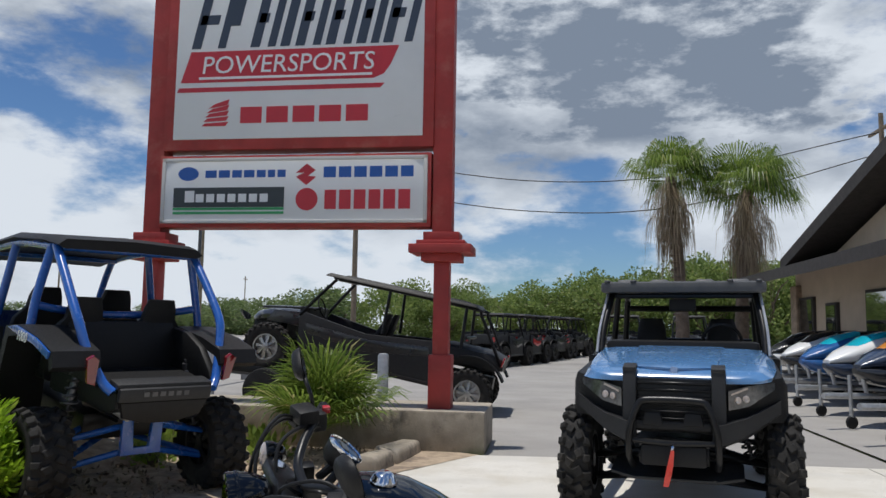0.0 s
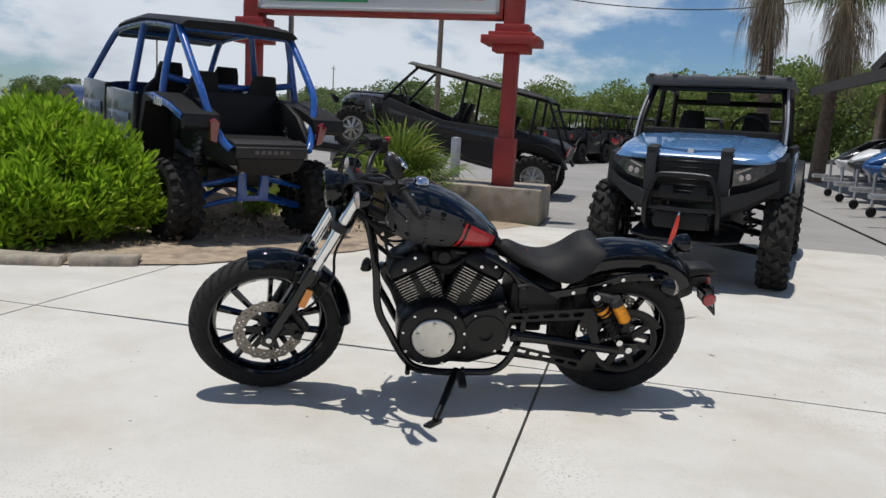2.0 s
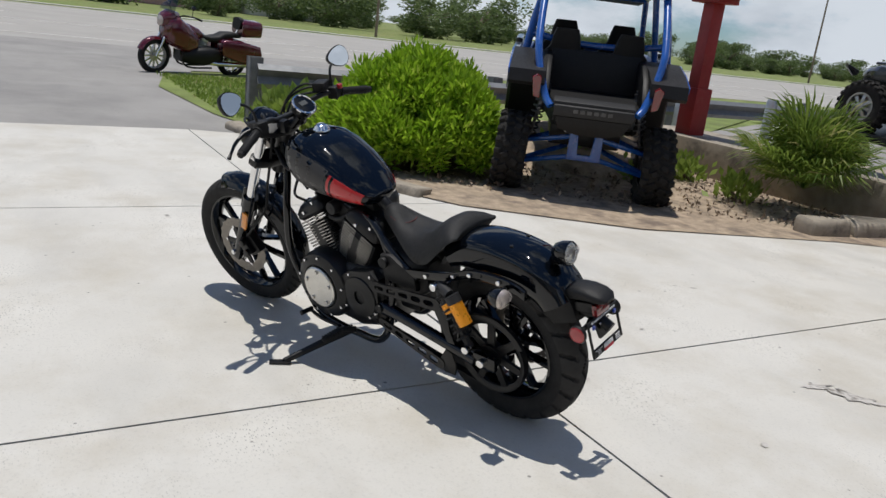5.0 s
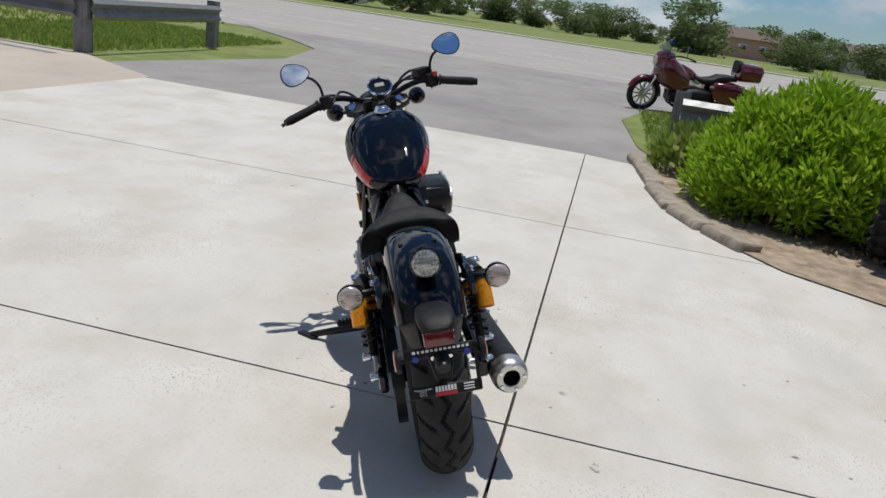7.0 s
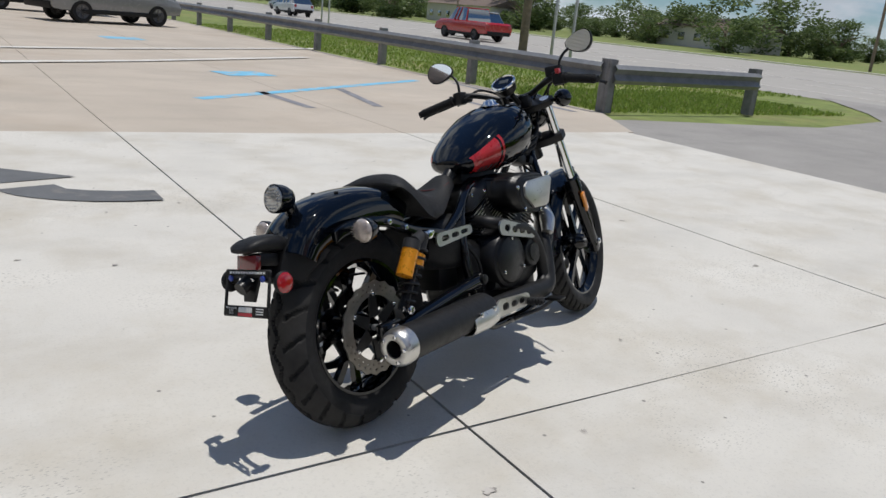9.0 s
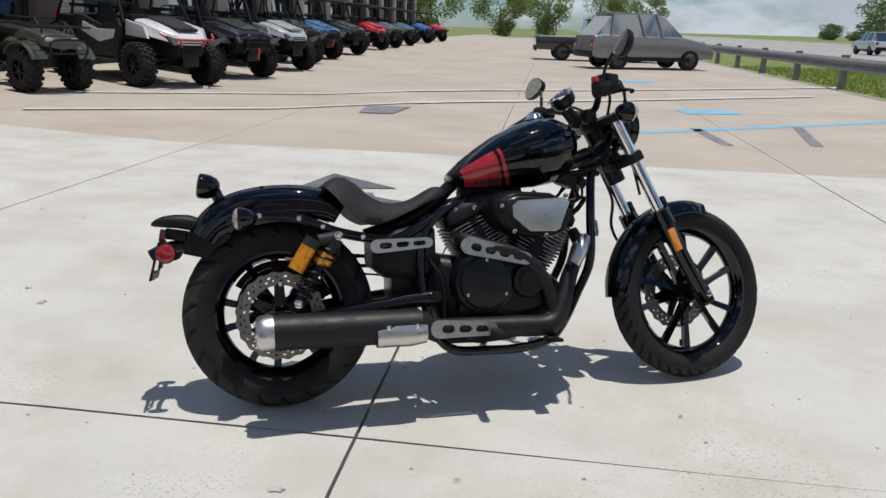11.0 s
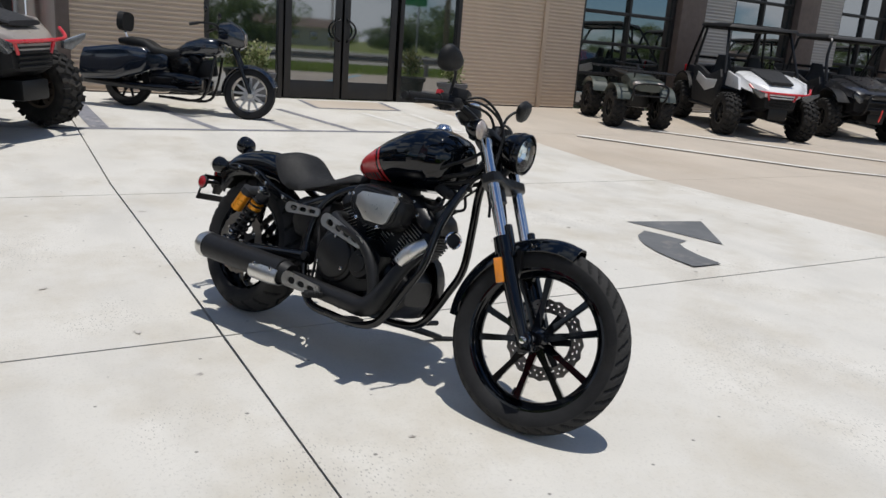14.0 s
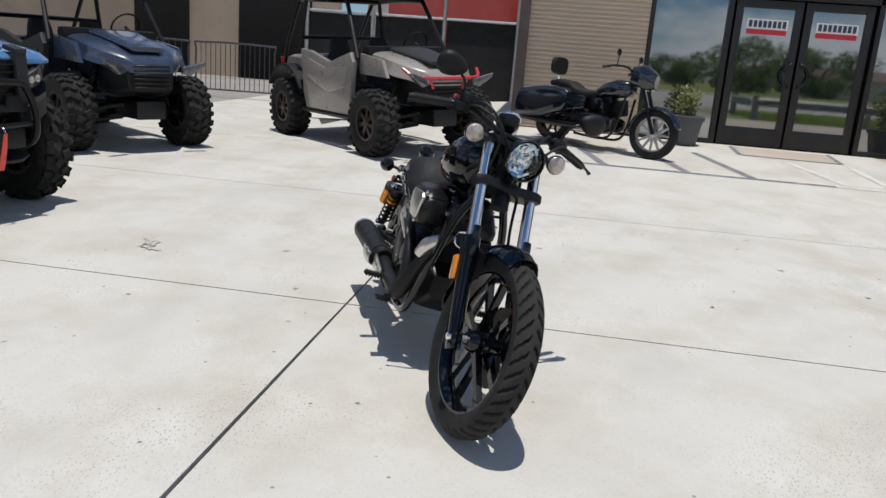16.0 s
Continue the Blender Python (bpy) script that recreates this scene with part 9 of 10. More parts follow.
# grass blades where the verge comes close
def verge(name, x0, y0, x1, y1, n, label):
    p = np.stack([gr.uniform(x0, x1, n), gr.uniform(y0, y1, n), np.full(n, -0.06), np.full(n, 0.001)], 1)
    V, F = leaves(gr, p, n, 0.028, 1.0, 0.35, 3.0, 1.6)
    tagged(new(name, raw(name, V, F, M_GRASSBL)), label, "grass", kind="stuff")


verge("verge_grass", -15.5, -8.5, -8.15, -4.95, 16000, "short mown grass at the end of the guardrail")
verge("verge_grass", -19.5, -30, -8.15, -8.5, 30000, "short mown grass between guardrail and highway")
verge("bed_grass_blades", -13.2, 3.5, -7.6, 9.0, 16000, "patchy grass behind the guardrail")

# ---- other motorcycles ----
def road_wheel(parent, x, z, r, w, material, spokes=0, m=I4, y=0.0):
    bm = B()
    rr = r * 0.70
    lathe(bm, [(rr, -w * 0.4), (rr * 1.04, -w * 0.42), (rr * 1.0, -w * 0.2), (rr * 0.95, 0), (rr * 1.0, w * 0.2), (rr * 1.04, w * 0.42), (rr, w * 0.4), (rr * 0.9, 0)], RX, 36, True)
    lathe(bm, [(0, -w * 0.5), (0.05, -w * 0.45), (0.06, 0), (0.05, w * 0.45), (0, w * 0.5)], RX, 20)
    n = spokes or 9
    for i in range(n):
        R = Matrix.Rotation(radians(360 / n * i), 4, "Y")
        loft(bm, [[R @ Vector((a, b, zz)) for a, b in ((-q, -0.012), (q, -0.012), (q, 0.012), (-q, 0.012))] for zz, q in ((0.04, 0.02), (rr * 0.93, 0.011))])
    bmesh.ops.recalc_face_normals(bm, faces=bm.faces)
    h = part("wheel", bm, material, parent, m=m @ at(x, y, z))
    bm = B()
    lathe(bm, [(rr, -w * 0.42), (r * 0.85, -w * 0.5), (r * 0.95, -w * 0.40), (r, -w * 0.12), (r, w * 0.12), (r * 0.95, w * 0.40), (r * 0.85, w * 0.5), (rr, w * 0.42)], RX, 40)
    part("tyre", bm, M_RUBBER, h)


def bagger(m, label, paintm, trunk=False, screen=False):
    """A touring motorcycle with panniers; x ahead, origin under the rear axle."""
    b = thing("touring_motorcycle", m, label, "motorcycle")
    road_wheel(b, 0, 0.32, 0.32, 0.16, M_MATTEBLK if not trunk else M_CHROME)
    st = Matrix.Translation((1.45, 0, 0.9)) @ Matrix.Rotation(radians(10), 4, "Z") @ Matrix.Translation((-1.45, 0, -0.9))
    road_wheel(b, 1.64, 0.33, 0.33, 0.12, M_ALU, 12, st)
    for s in (-1, 1):
        bm = B()
        tube(bm, [(1.66, s * 0.10, 0.33), (1.36, s * 0.10, 0.98)], 0.026, 12, 1)
        part("fork_leg", bm, M_CHROME if trunk else M_GLOSSBLK, b, m=st)
        bm = B()
        loft(bm, [se(x, s * y, z, 0.22, h, 16, 4.5) for x, y, z, h in ((-0.46, 0.28, 0.46, 0.24), (-0.43, 0.28, 0.48, 0.40), (0.0, 0.28, 0.54, 0.44), (0.34, 0.26, 0.60, 0.32), (0.40, 0.25, 0.62, 0.18))])
        bmesh.ops.recalc_face_normals(bm, faces=bm.faces)
        pn = part("pannier", bm, paintm, b, "hard pannier")
        bm = B()
        box(bm, 0.06, 0.02, 0.10, at(-0.42, s * 0.28, 0.54), 0.008)
        part("tail_light", bm, M_LENSRED, b)
        bm = B()
        tube(bm, [(0.9, s * 0.16, 0.3), (0.6, s * 0.22, 0.28), (0.2, s * 0.24, 0.27), (-0.5, s * 0.24, 0.29)], [0.035, 0.04, 0.05, 0.05], 14, 3)
        part("silencer", bm, M_GLOSSBLK if not trunk else M_CHROME, b)
        bm = B()
        tube(bm, [(1.22, s * 0.05, 1.02), (1.20, s * 0.2, 1.12), (1.05, s * 0.36, 1.12), (0.95, s * 0.44, 1.08)], 0.015, 10, 4)
        tube(bm, [(1.02, s * 0.38, 1.11), (0.94, s * 0.45, 1.08)], 0.02, 10, 1)
        part("handlebar", bm, M_MATTEBLK, b, m=st)
        bm = B()
        tube(bm, [(1.08, s * 0.33, 1.12), (1.10, s * 0.36, 1.26)], 0.007, 8, 1)
        ball(bm, 0.06, at(1.10, s * 0.38, 1.29) @ Matrix.Diagonal((0.35, 1, 0.75, 1)), 16, 10)
        part("mirror", bm, M_GLOSSBLK, b, m=st)
    bm = B()
    rings = []
    for i in range(17):
        a = radians(20 + 165 * i / 16)
        o = [(1.64 + (0.37 - 0.05 * abs(q) ** 2) * math.cos(a), q * 0.085, 0.33 + (0.37 - 0.05 * abs(q) ** 2) * math.sin(a)) for q in (-1, -0.6, -0.2, 0.2, 0.6, 1)]
        rings.append(o + [(x * 0.99 + 0.0164, y * 0.96, z - 0.004) for x, y, z in o[::-1]])
    loft(bm, rings)
    bmesh.ops.recalc_face_normals(bm, faces=bm.faces)
    part("front_mudguard", bm, paintm, b, m=st)
    bm = B()
    rings = []
    for i in range(13):
        a = radians(40 + 140 * i / 12)
        o = [((0.38 - 0.05 * abs(q) ** 2) * math.cos(a), q * 0.12, 0.32 + (0.38 - 0.05 * abs(q) ** 2) * math.sin(a)) for q in (-1, -0.6, -0.2, 0.2, 0.6, 1)]
        rings.append(o + [(x * 0.985, y * 0.96, z - 0.004) for x, y, z in o[::-1]])
    loft(bm, rings)
    bmesh.ops.recalc_face_normals(bm, faces=bm.faces)
    part("rear_mudguard", bm, paintm, b)
    bm = B()
    loft(bm, [se(x, 0, z, w, h, 18, 2.6) for x, z, w, h in ((1.24, 0.86, 0.12, 0.12), (1.18, 0.86, 0.24, 0.22), (1.0, 0.85, 0.32, 0.26), (0.8, 0.80, 0.28, 0.22), (0.66, 0.76, 0.14, 0.12))])
    part("fuel_tank", bm, paintm, b, angle=60)
    bm = B()
    loft(bm, [se(x, 0, z, w, h, 18, 3) for x, z, w, h in ((0.72, 0.76, 0.18, 0.08), (0.55, 0.72, 0.30, 0.12), (0.38, 0.73, 0.34, 0.16), (0.25, 0.80, 0.30, 0.16), (0.05, 0.83, 0.28, 0.12), (-0.12, 0.82, 0.2, 0.08))])
    part("seat", bm, M_LEATHER, b, angle=60)
    bm = B()
    tube(bm, [(-0.02, 0, 0.80), (-0.1, 0, 0.98), (-0.1, 0, 1.05)], 0.014, 8, 3)
    part("sissy_bar", bm, M_CHROME, b)
    bm = B()
    loft(bm, [se(x, 0, 1.07, 0.30, 0.24, 16, 3) for x in (-0.13, -0.05)])
    part("backrest", bm, M_LEATHER, b)
    if trunk:
        bm = B()
        loft(bm, [se(x, 0, z, w, h, 18, 3.5) for x, z, w, h in ((1.5, 0.80, 0.22, 0.30), (1.42, 0.82, 0.52, 0.46), (1.25, 0.80, 0.66, 0.62), (1.05, 0.70, 0.60, 0.56), (0.85, 0.62, 0.44, 0.36))])
        part("side_fairing", bm, paintm, b, "broad wine red fairing")
        bm = B()
        loft(bm, [se(x, 0, z, w, h, 16, 4) for x, z, w, h in ((1.15, 0.36, 0.40, 0.2), (0.95, 0.38, 0.62, 0.34), (0.6, 0.40, 0.60, 0.36), (0.35, 0.42, 0.46, 0.26))])
        part("belly_fairing", bm, M_PLASTIC, b)
        bm = B()
        loft(bm, [se(x, 0, 0.98, w, h, 18, 4) for x, w, h in ((-0.55, 0.40, 0.2), (-0.5, 0.52, 0.32), (-0.15, 0.54, 0.34), (-0.08, 0.44, 0.24))])
        part("top_box", bm, paintm, b, "top box with backrest")
    bm = B()
    loft(bm, [se(x, 0, z, w, h, 18, 3) for x, z, w, h in ((1.22, 1.04, 0.30, 0.26), (1.36, 1.04, 0.42, 0.32), (1.48, 1.0, 0.34, 0.28), (1.54, 0.98, 0.20, 0.18))])
    part("fairing", bm, paintm, b, "fairing", st)
    bm = B()
    lathe(bm, [(0.0, 0.0), (0.05, 0.01), (0.085, 0.03), (0.09, 0.045), (0.0, 0.06)], st @ at(1.50, 0, 0.99, ry=90), 24)
    part("headlight", bm, M_LENSCLR, b)
    if screen:
        bm = B()
        loft(bm, [[(1.40 - 0.012 * k * k, -0.24 + 0.01 * k * k, 1.18 + 0.055 * k), (1.44 - 0.012 * k * k, 0, 1.19 + 0.06 * k), (1.40 - 0.012 * k * k, 0.24 - 0.01 * k * k, 1.18 + 0.055 * k)] for k in range(5)], False, False)
        part("windscreen", bm, M_SMOKE, b, m=st)
    bm = B()
    loft(bm, [se(x, 0, 0.36, w, h, 16, 4) for x, w, h in ((0.48, 0.22, 0.2), (0.6, 0.27, 0.28), (0.9, 0.27, 0.26), (1.02, 0.16, 0.16))])
    for a in (22, -22):
        C = Matrix.Translation((0.78, 0, 0.36)) @ Matrix.Rotation(radians(a), 4, "Y")
        for k in range(9):
            box(bm, 0.17, 0.22, 0.011, C @ at(0, 0, 0.15 + k * 0.021), 0.004, 1)
        box(bm, 0.15, 0.2, 0.07, C @ at(0, 0, 0.36), 0.025)
    part("engine", bm, M_ENGINE if not trunk else M_STEEL, b)
    if not trunk:
        for s in (-1, 1):
            bm = B()
            loft(bm, [se(x, s * 0.17, z, w, h, 16, 3.2) for x, z, w, h in ((0.36, 0.36, 0.05, 0.16), (0.46, 0.36, 0.10, 0.24), (0.78, 0.36, 0.11, 0.25), (1.0, 0.37, 0.10, 0.20), (1.08, 0.38, 0.05, 0.12))])
            bmesh.ops.recalc_face_normals(bm, faces=bm.faces)
            part("engine_cover", bm, M_GLOSSBLK, b)
            bm = B()
            loft(bm, [se(x, s * 0.13, z, 0.06, h, 14, 3) for x, z, h in ((0.22, 0.60, 0.14), (0.34, 0.60, 0.26), (0.52, 0.60, 0.24), (0.58, 0.60, 0.14))])
            bmesh.ops.recalc_face_normals(bm, faces=bm.faces)
            part("side_cover", bm, paintm, b)
            bm = B()
            box(bm, 0.34, 0.12, 0.03, at(0.92, s * 0.30, 0.27), 0.012)
            part("footboard", bm, M_RUBBER, b)
        bm = B()
        lathe(bm, [(0.0, 0.0), (0.09, 0.0), (0.10, 0.03), (0.08, 0.06), (0.0, 0.065)], at(0.80, -0.13, 0.60) @ RX, 28)
        part("air_cleaner", bm, M_GLOSSBLK, b)
        bm = B()
        box(bm, 0.34, 0.07, 0.22, at(1.02, 0, 0.58, ry=-12), 0.03)
        part("oil_cooler", bm, M_MATTEBLK, b)
    bm = B()
    tube(bm, [(1.2, 0.12, 0.75), (1.14, 0.14, 0.35), (1.0, 0.15, 0.17), (0.5, 0.15, 0.17)], 0.018, 10, 4)
    tube(bm, [(1.2, -0.12, 0.75), (1.14, -0.14, 0.35), (1.0, -0.15, 0.17), (0.5, -0.15, 0.17)], 0.018, 10, 4)
    part("frame", bm, M_GLOSSBLK, b)
    return b


M_NAVYPNT = mat("black_blue_paint", (0.006, 0.010, 0.018), 0.15, var=0.1, coat=1.0)
M_WINE = mat("wine_red_paint", (0.10, 0.006, 0.013), 0.18, metal=0.2, var=0.1, coat=1.0)
bagger(heading(7.87, 1.95, 233, 0, 0, -8), "black touring motorcycle with hard panniers by the entrance", M_NAVYPNT)
bagger(heading(-14.1, 5.1, -75, -0.03, 0, -5) @ Matrix.Scale(1.02, 4), "wine red touring motorcycle with top box by the road", M_WINE, True, True)

# ---- quad bike ----
def quad(m):
    q = thing("quad_bike", m, "dark green utility quad bike with racks", "quad bike", "off-road vehicles parked along the hall")
    gp = paint("quad_green", (0.055, 0.065, 0.05), 0.4)
    for x in (0.0, -1.27):
        for s in (-1, 1):
            wheel_at(q, x, s * 0.42, 0.31, 0.31, 0.23, 6, rows=18)
            bm = B()
            band(bm, arc(x, 0.33, 0.39, 25, 150), arc(x, 0.33, 0.37, 25, 150), min(s * 0.24, s * 0.52), max(s * 0.24, s * 0.52))
            part("mudguard", bm, gp, q)
    bm = B()
    loft(bm, [se(x, 0, z, w, h, 16, 4) for x, z, w, h in ((0.36, 0.70, 0.4, 0.12), (0.25, 0.74, 0.62, 0.2), (-0.1, 0.80, 0.5, 0.2), (-0.35, 0.80, 0.34, 0.18), (-0.6, 0.76, 0.3, 0.14))])
    part("front_bodywork", bm, gp, q)
    bm = B()
    loft(bm, [se(x, 0, z, w, h, 16, 3.5) for x, z, w, h in ((-0.45, 0.82, 0.26, 0.1), (-0.7, 0.82, 0.32, 0.14), (-1.1, 0.85, 0.34, 0.14), (-1.25, 0.86, 0.3, 0.1))])
    part("seat", bm, M_LEATHER, q)
    for x0, x1, z in ((-0.12, 0.38, 0.95), (-1.6, -1.05, 0.93)):
        bm = B()
        for k in range(6):
            xx = x0 + (x1 - x0) * k / 5
            tube(bm, [(xx, -0.42, z), (xx, 0.42, z)], 0.011, 8, 1)
        for s in (-0.42, 0, 0.42):
            tube(bm, [(x0, s, z), (x1, s, z)], 0.014, 8, 1)
        tube(bm, [((x0 + x1) / 2, 0.2, z), ((x0 + x1) / 2, 0.2, z - 0.2)], 0.014, 8, 1)
        tube(bm, [((x0 + x1) / 2, -0.2, z), ((x0 + x1) / 2, -0.2, z - 0.2)], 0.014, 8, 1)
        part("rack", bm, M_MATTEBLK, q)
    bm = B()
    tube(bm, [(-0.40, -0.38, 1.06), (-0.33, -0.15, 1.04), (-0.33, 0.15, 1.04), (-0.40, 0.38, 1.06)], 0.016, 8, 3)
    tube(bm, [(-0.33, 0, 1.03), (-0.1, 0, 0.8)], 0.03, 8, 1)
    part("handlebar", bm, M_MATTEBLK, q)
    bm = B()
    box(bm, 1.2, 0.4, 0.3, at(-0.62, 0, 0.48), 0.05)
    part("chassis", bm, M_MATTEBLK, q)
    bm = B()
    tube(bm, [(0.3, -0.28, 0.4), (0.46, -0.3, 0.6), (0.44, -0.25, 0.76), (0.44, 0.25, 0.76), (0.46, 0.3, 0.6), (0.3, 0.28, 0.4)], 0.018, 8, 4)
    tube(bm, [(0.46, -0.29, 0.58), (0.46, 0.29, 0.58)], 0.014, 8, 1)
    part("front_bumper", bm, M_MATTEBLK, q)
    for s in (-1, 1):
        bm = B()
        ball(bm, 0.06, at(0.30, s * 0.2, 0.76) @ Matrix.Diagonal((0.7, 1.3, 0.7, 1)), 16, 10)
        part("headlight", bm, M_LENSCLR, q)


quad(by_front(6.9, -6.16, 158, 0.0))

# ---- planters ----
M_POT = mat("grey_planter", (0.09, 0.09, 0.095), 0.7, var=0.1, scale=6, bump=0.2, bscale=60)
M_PLANTV = leafy("variegated_leaves", (0.10, 0.15, 0.04), (0.40, 0.40, 0.20), (0.5, 0.48, 0.3))
for x, y in ((8.45, -3.34), (8.7, -0.05)):
    t = thing("planter", at(x, y, gz(x, y)) @ Matrix.Diagonal((0.66, 0.66, 0.72, 1)), "tall grey planter with a variegated shrub", "planter", "planters by the entrance")
    bm = B()
    lathe(bm, [(0.0, 0.0), (0.26, 0.0), (0.28, 0.03), (0.36, 0.50), (0.40, 0.51), (0.41, 0.60), (0.37, 0.61), (0.35, 0.55), (0.0, 0.55)], I4, 32)
    part("pot", bm, M_POT, t)
    c = [(0.22 * math.cos(k * 2.4) * (k % 5) / 4, 0.22 * math.sin(k * 2.4) * (k % 5) / 4, 0.68 + 0.42 * gr.random(), 0.16) for k in range(22)]
    V, F = leaves(gr, c, 900, 0.05, 1.0, 0.7, 1.5, 0.3)
    ob = new("foliage", raw("foliage", V, F, M_PLANTV))
    ob.parent = t

# ---- watercraft on trailers ----
def jet_ski(m, label, hull, deck, accent):
    j = thing("jet_ski", m, label, "jet ski", "jet skis on trailers")
    bm = B()
    S = [(1.55, 0.72, 0.10, 0.08), (1.35, 0.66, 0.44, 0.24), (0.9, 0.62, 0.86, 0.36), (0.2, 0.60, 1.08, 0.40), (-0.8, 0.60, 1.1, 0.38), (-1.5, 0.60, 1.0, 0.32)]
    loft(bm, [se(x, 0, z, w, h, 18, 2.6) for x, z, w, h in S])
    part("hull", bm, hull, j)
    bm = B()
    S = [(1.5, 0.78, 0.16, 0.06), (1.2, 0.86, 0.52, 0.22), (0.7, 0.98, 0.72, 0.36), (0.25, 1.05, 0.62, 0.36), (0.0, 0.98, 0.5, 0.3), (-0.3, 0.86, 0.5, 0.24)]
    loft(bm, [se(x, 0, z, w, h, 18, 2.6) for x, z, w, h in S])
    part("deck", bm, deck, j)
    bm = B()
    loft(bm, [se(x, 0, z, w, h, 16, 3) for x, z, w, h in ((1.1, 0.95, 0.34, 0.10), (0.7, 1.13, 0.44, 0.12), (0.35, 1.22, 0.36, 0.10))])
    part("bonnet_panel", bm, accent, j)
    bm = B()
    loft(bm, [se(x, 0, z, w, h, 16, 3) for x, z, w, h in ((0.0, 1.0, 0.26, 0.14), (-0.4, 0.98, 0.38, 0.2), (-0.9, 1.04, 0.42, 0.2), (-1.25, 1.02, 0.34, 0.14))])
    part("seat", bm, M_LEATHER, j)
    bm = B()
    tube(bm, [(0.02, -0.38, 1.26), (0.12, -0.1, 1.25), (0.12, 0.1, 1.25), (0.02, 0.38, 1.26)], 0.02, 8, 3)
    box(bm, 0.2, 0.2, 0.12, at(0.16, 0, 1.2), 0.04)
    part("handlebar", bm, M_PLASTIC, j)
    return j


def trailer(m):
    t = thing("boat_trailer", m, "galvanised steel single trailer with jack wheel", "trailer", "trailers under the jet skis")
    bm = B()
    tube(bm, [(2.1, 0, 0.46), (-1.4, 0, 0.36)], 0.045, 8, 1)
    for s in (-1, 1):
        tube(bm, [(1.0, 0, 0.42), (0.0, s * 0.5, 0.38), (-1.3, s * 0.5, 0.38)], 0.035, 8, 2)
        tube(bm, [(0.6, s * 0.26, 0.48), (-1.0, s * 0.26, 0.48)], 0.04, 8, 1)
    tube(bm, [(1.35, 0, 0.45), (1.45, 0, 0.85)], 0.03, 8, 1)
    box(bm, 0.14, 0.12, 0.10, at(1.42, 0, 0.78), 0.02)
    part("frame", bm, M_STEEL, t)
    bm = B()
    tube(bm, [(1.75, 0.12, 0.75), (1.75, 0.12, 0.16)], 0.028, 10, 1)
    jk = part("jack", bm, M_STEEL, t)
    bm = B()
    cyl(bm, 0.09, 0.05, at(1.75, 0.12, 0.09) @ RX, seg=20, bevel=0.012)
    part("jack_wheel", bm, M_RUBBER, jk)
    for s in (-1, 1):
        bm = B()
        cyl(bm, 0.25, 0.14, at(-0.4, s * 0.68, 0.25) @ RX, seg=26, bevel=0.03)
        h = part("tyre", bm, M_RUBBER, t)
        bm = B()
        band(bm, arc(-0.4, 0.25, 0.34, 10, 170), arc(-0.4, 0.25, 0.32, 10, 170), min(s * 0.58, s * 0.80), max(s * 0.58, s * 0.80))
        part("mudguard", bm, M_STEEL, t)


P = {"white": paint("ski_white", (0.72, 0.73, 0.73), 0.2), "blue": paint("ski_blue", (0.02, 0.10, 0.30), 0.2), "teal": paint("ski_teal", (0.01, 0.42, 0.55), 0.2), "black": paint("ski_black", (0.02, 0.021, 0.024), 0.2), "orange": paint("ski_orange", (0.65, 0.26, 0.05), 0.2), "navy": paint("ski_navy", (0.02, 0.035, 0.07), 0.2)}
skis = [("black", "black", "orange"), ("black", "navy", "orange"), ("navy", "white", "teal"), ("blue", "blue", "teal"), ("black", "white", "black"), ("white", "black", "black")]
for k, (h, d_, a) in enumerate(skis):
    y = 10.9 + 1.62 * k
    M_ = heading(5.55 + 0.12 * k, y, 203)
    jet_ski(M_ @ at(0, 0, 0.08), f"{h} jet ski with {a} bonnet on a trailer", P[h], P[d_], P[a])
    trailer(M_)

# ---- low brown building behind the watercraft ----
M_STUCCO = mat("beige_stucco", (0.52, 0.42, 0.32), 0.9, var=0.08, scale=2, bump=0.4, bscale=70)
M_SHINGLE = mat("dark_brown_fascia", (0.055, 0.048, 0.044), 0.8, var=0.2, scale=6, bump=0.4, bscale=30)
M_STONE = mat("ledge_stone", (0.36, 0.27, 0.20), 0.9, var=0.35, scale=6, bump=0.8, bscale=18)
hs = thing("low_shop_building", I4, "low beige shop with dark brown overhanging roof", "building")
bm = B()
box(bm, 8, 10, 3.0, at(10.6, 17.5, 1.5))
part("wall", bm, M_STUCCO, hs, smooth=False)
for k, (y, w, z, h) in enumerate(((21.6, 1.3, 1.35, 1.7), (19.6, 0.6, 1.5, 1.0), (16.7, 1.5, 1.35, 1.7), (13.9, 2.0, 1.4, 1.7))):
    bm = B()
    box(bm, 0.10, w + 0.14, h + 0.14, at(6.57, y, z), 0.01)
    wd = part("window", bm, M_SHINGLE, hs, "dark framed window")
    bm = B()
    box(bm, 0.02, w, h, at(6.51, y, z))
    part("pane", bm, M_GLASSDK, wd, smooth=False)
for y in (15.3, 22.25, 12.8):
    bm = B()
    box(bm, 0.16, 0.5, 2.6, at(6.53, y, 1.3), 0.02)
    part("stone_pier", bm, M_STONE, hs, "ledge stone pier")
bm = B()
loft(bm, [[(5.0, y, 2.55), (5.0, y, 2.80), (8.6, y, 3.75), (8.6, y, 3.5)] for y in (11.6, 24.0)])
bmesh.ops.recalc_face_normals(bm, faces=bm.faces)
part("eave_roof", bm, M_SHINGLE, hs, "dark brown overhanging eave")
bm = B()
plate(bm, [(20.6, 3.0), (13.6, 4.72), (12.2, 3.0)], 0.2, Matrix(((0, 0, 1, 6.75), (1, 0, 0, 0), (0, 1, 0, 0), (0, 0, 0, 1))))
part("gable_wall", bm, M_STUCCO, hs, smooth=False)
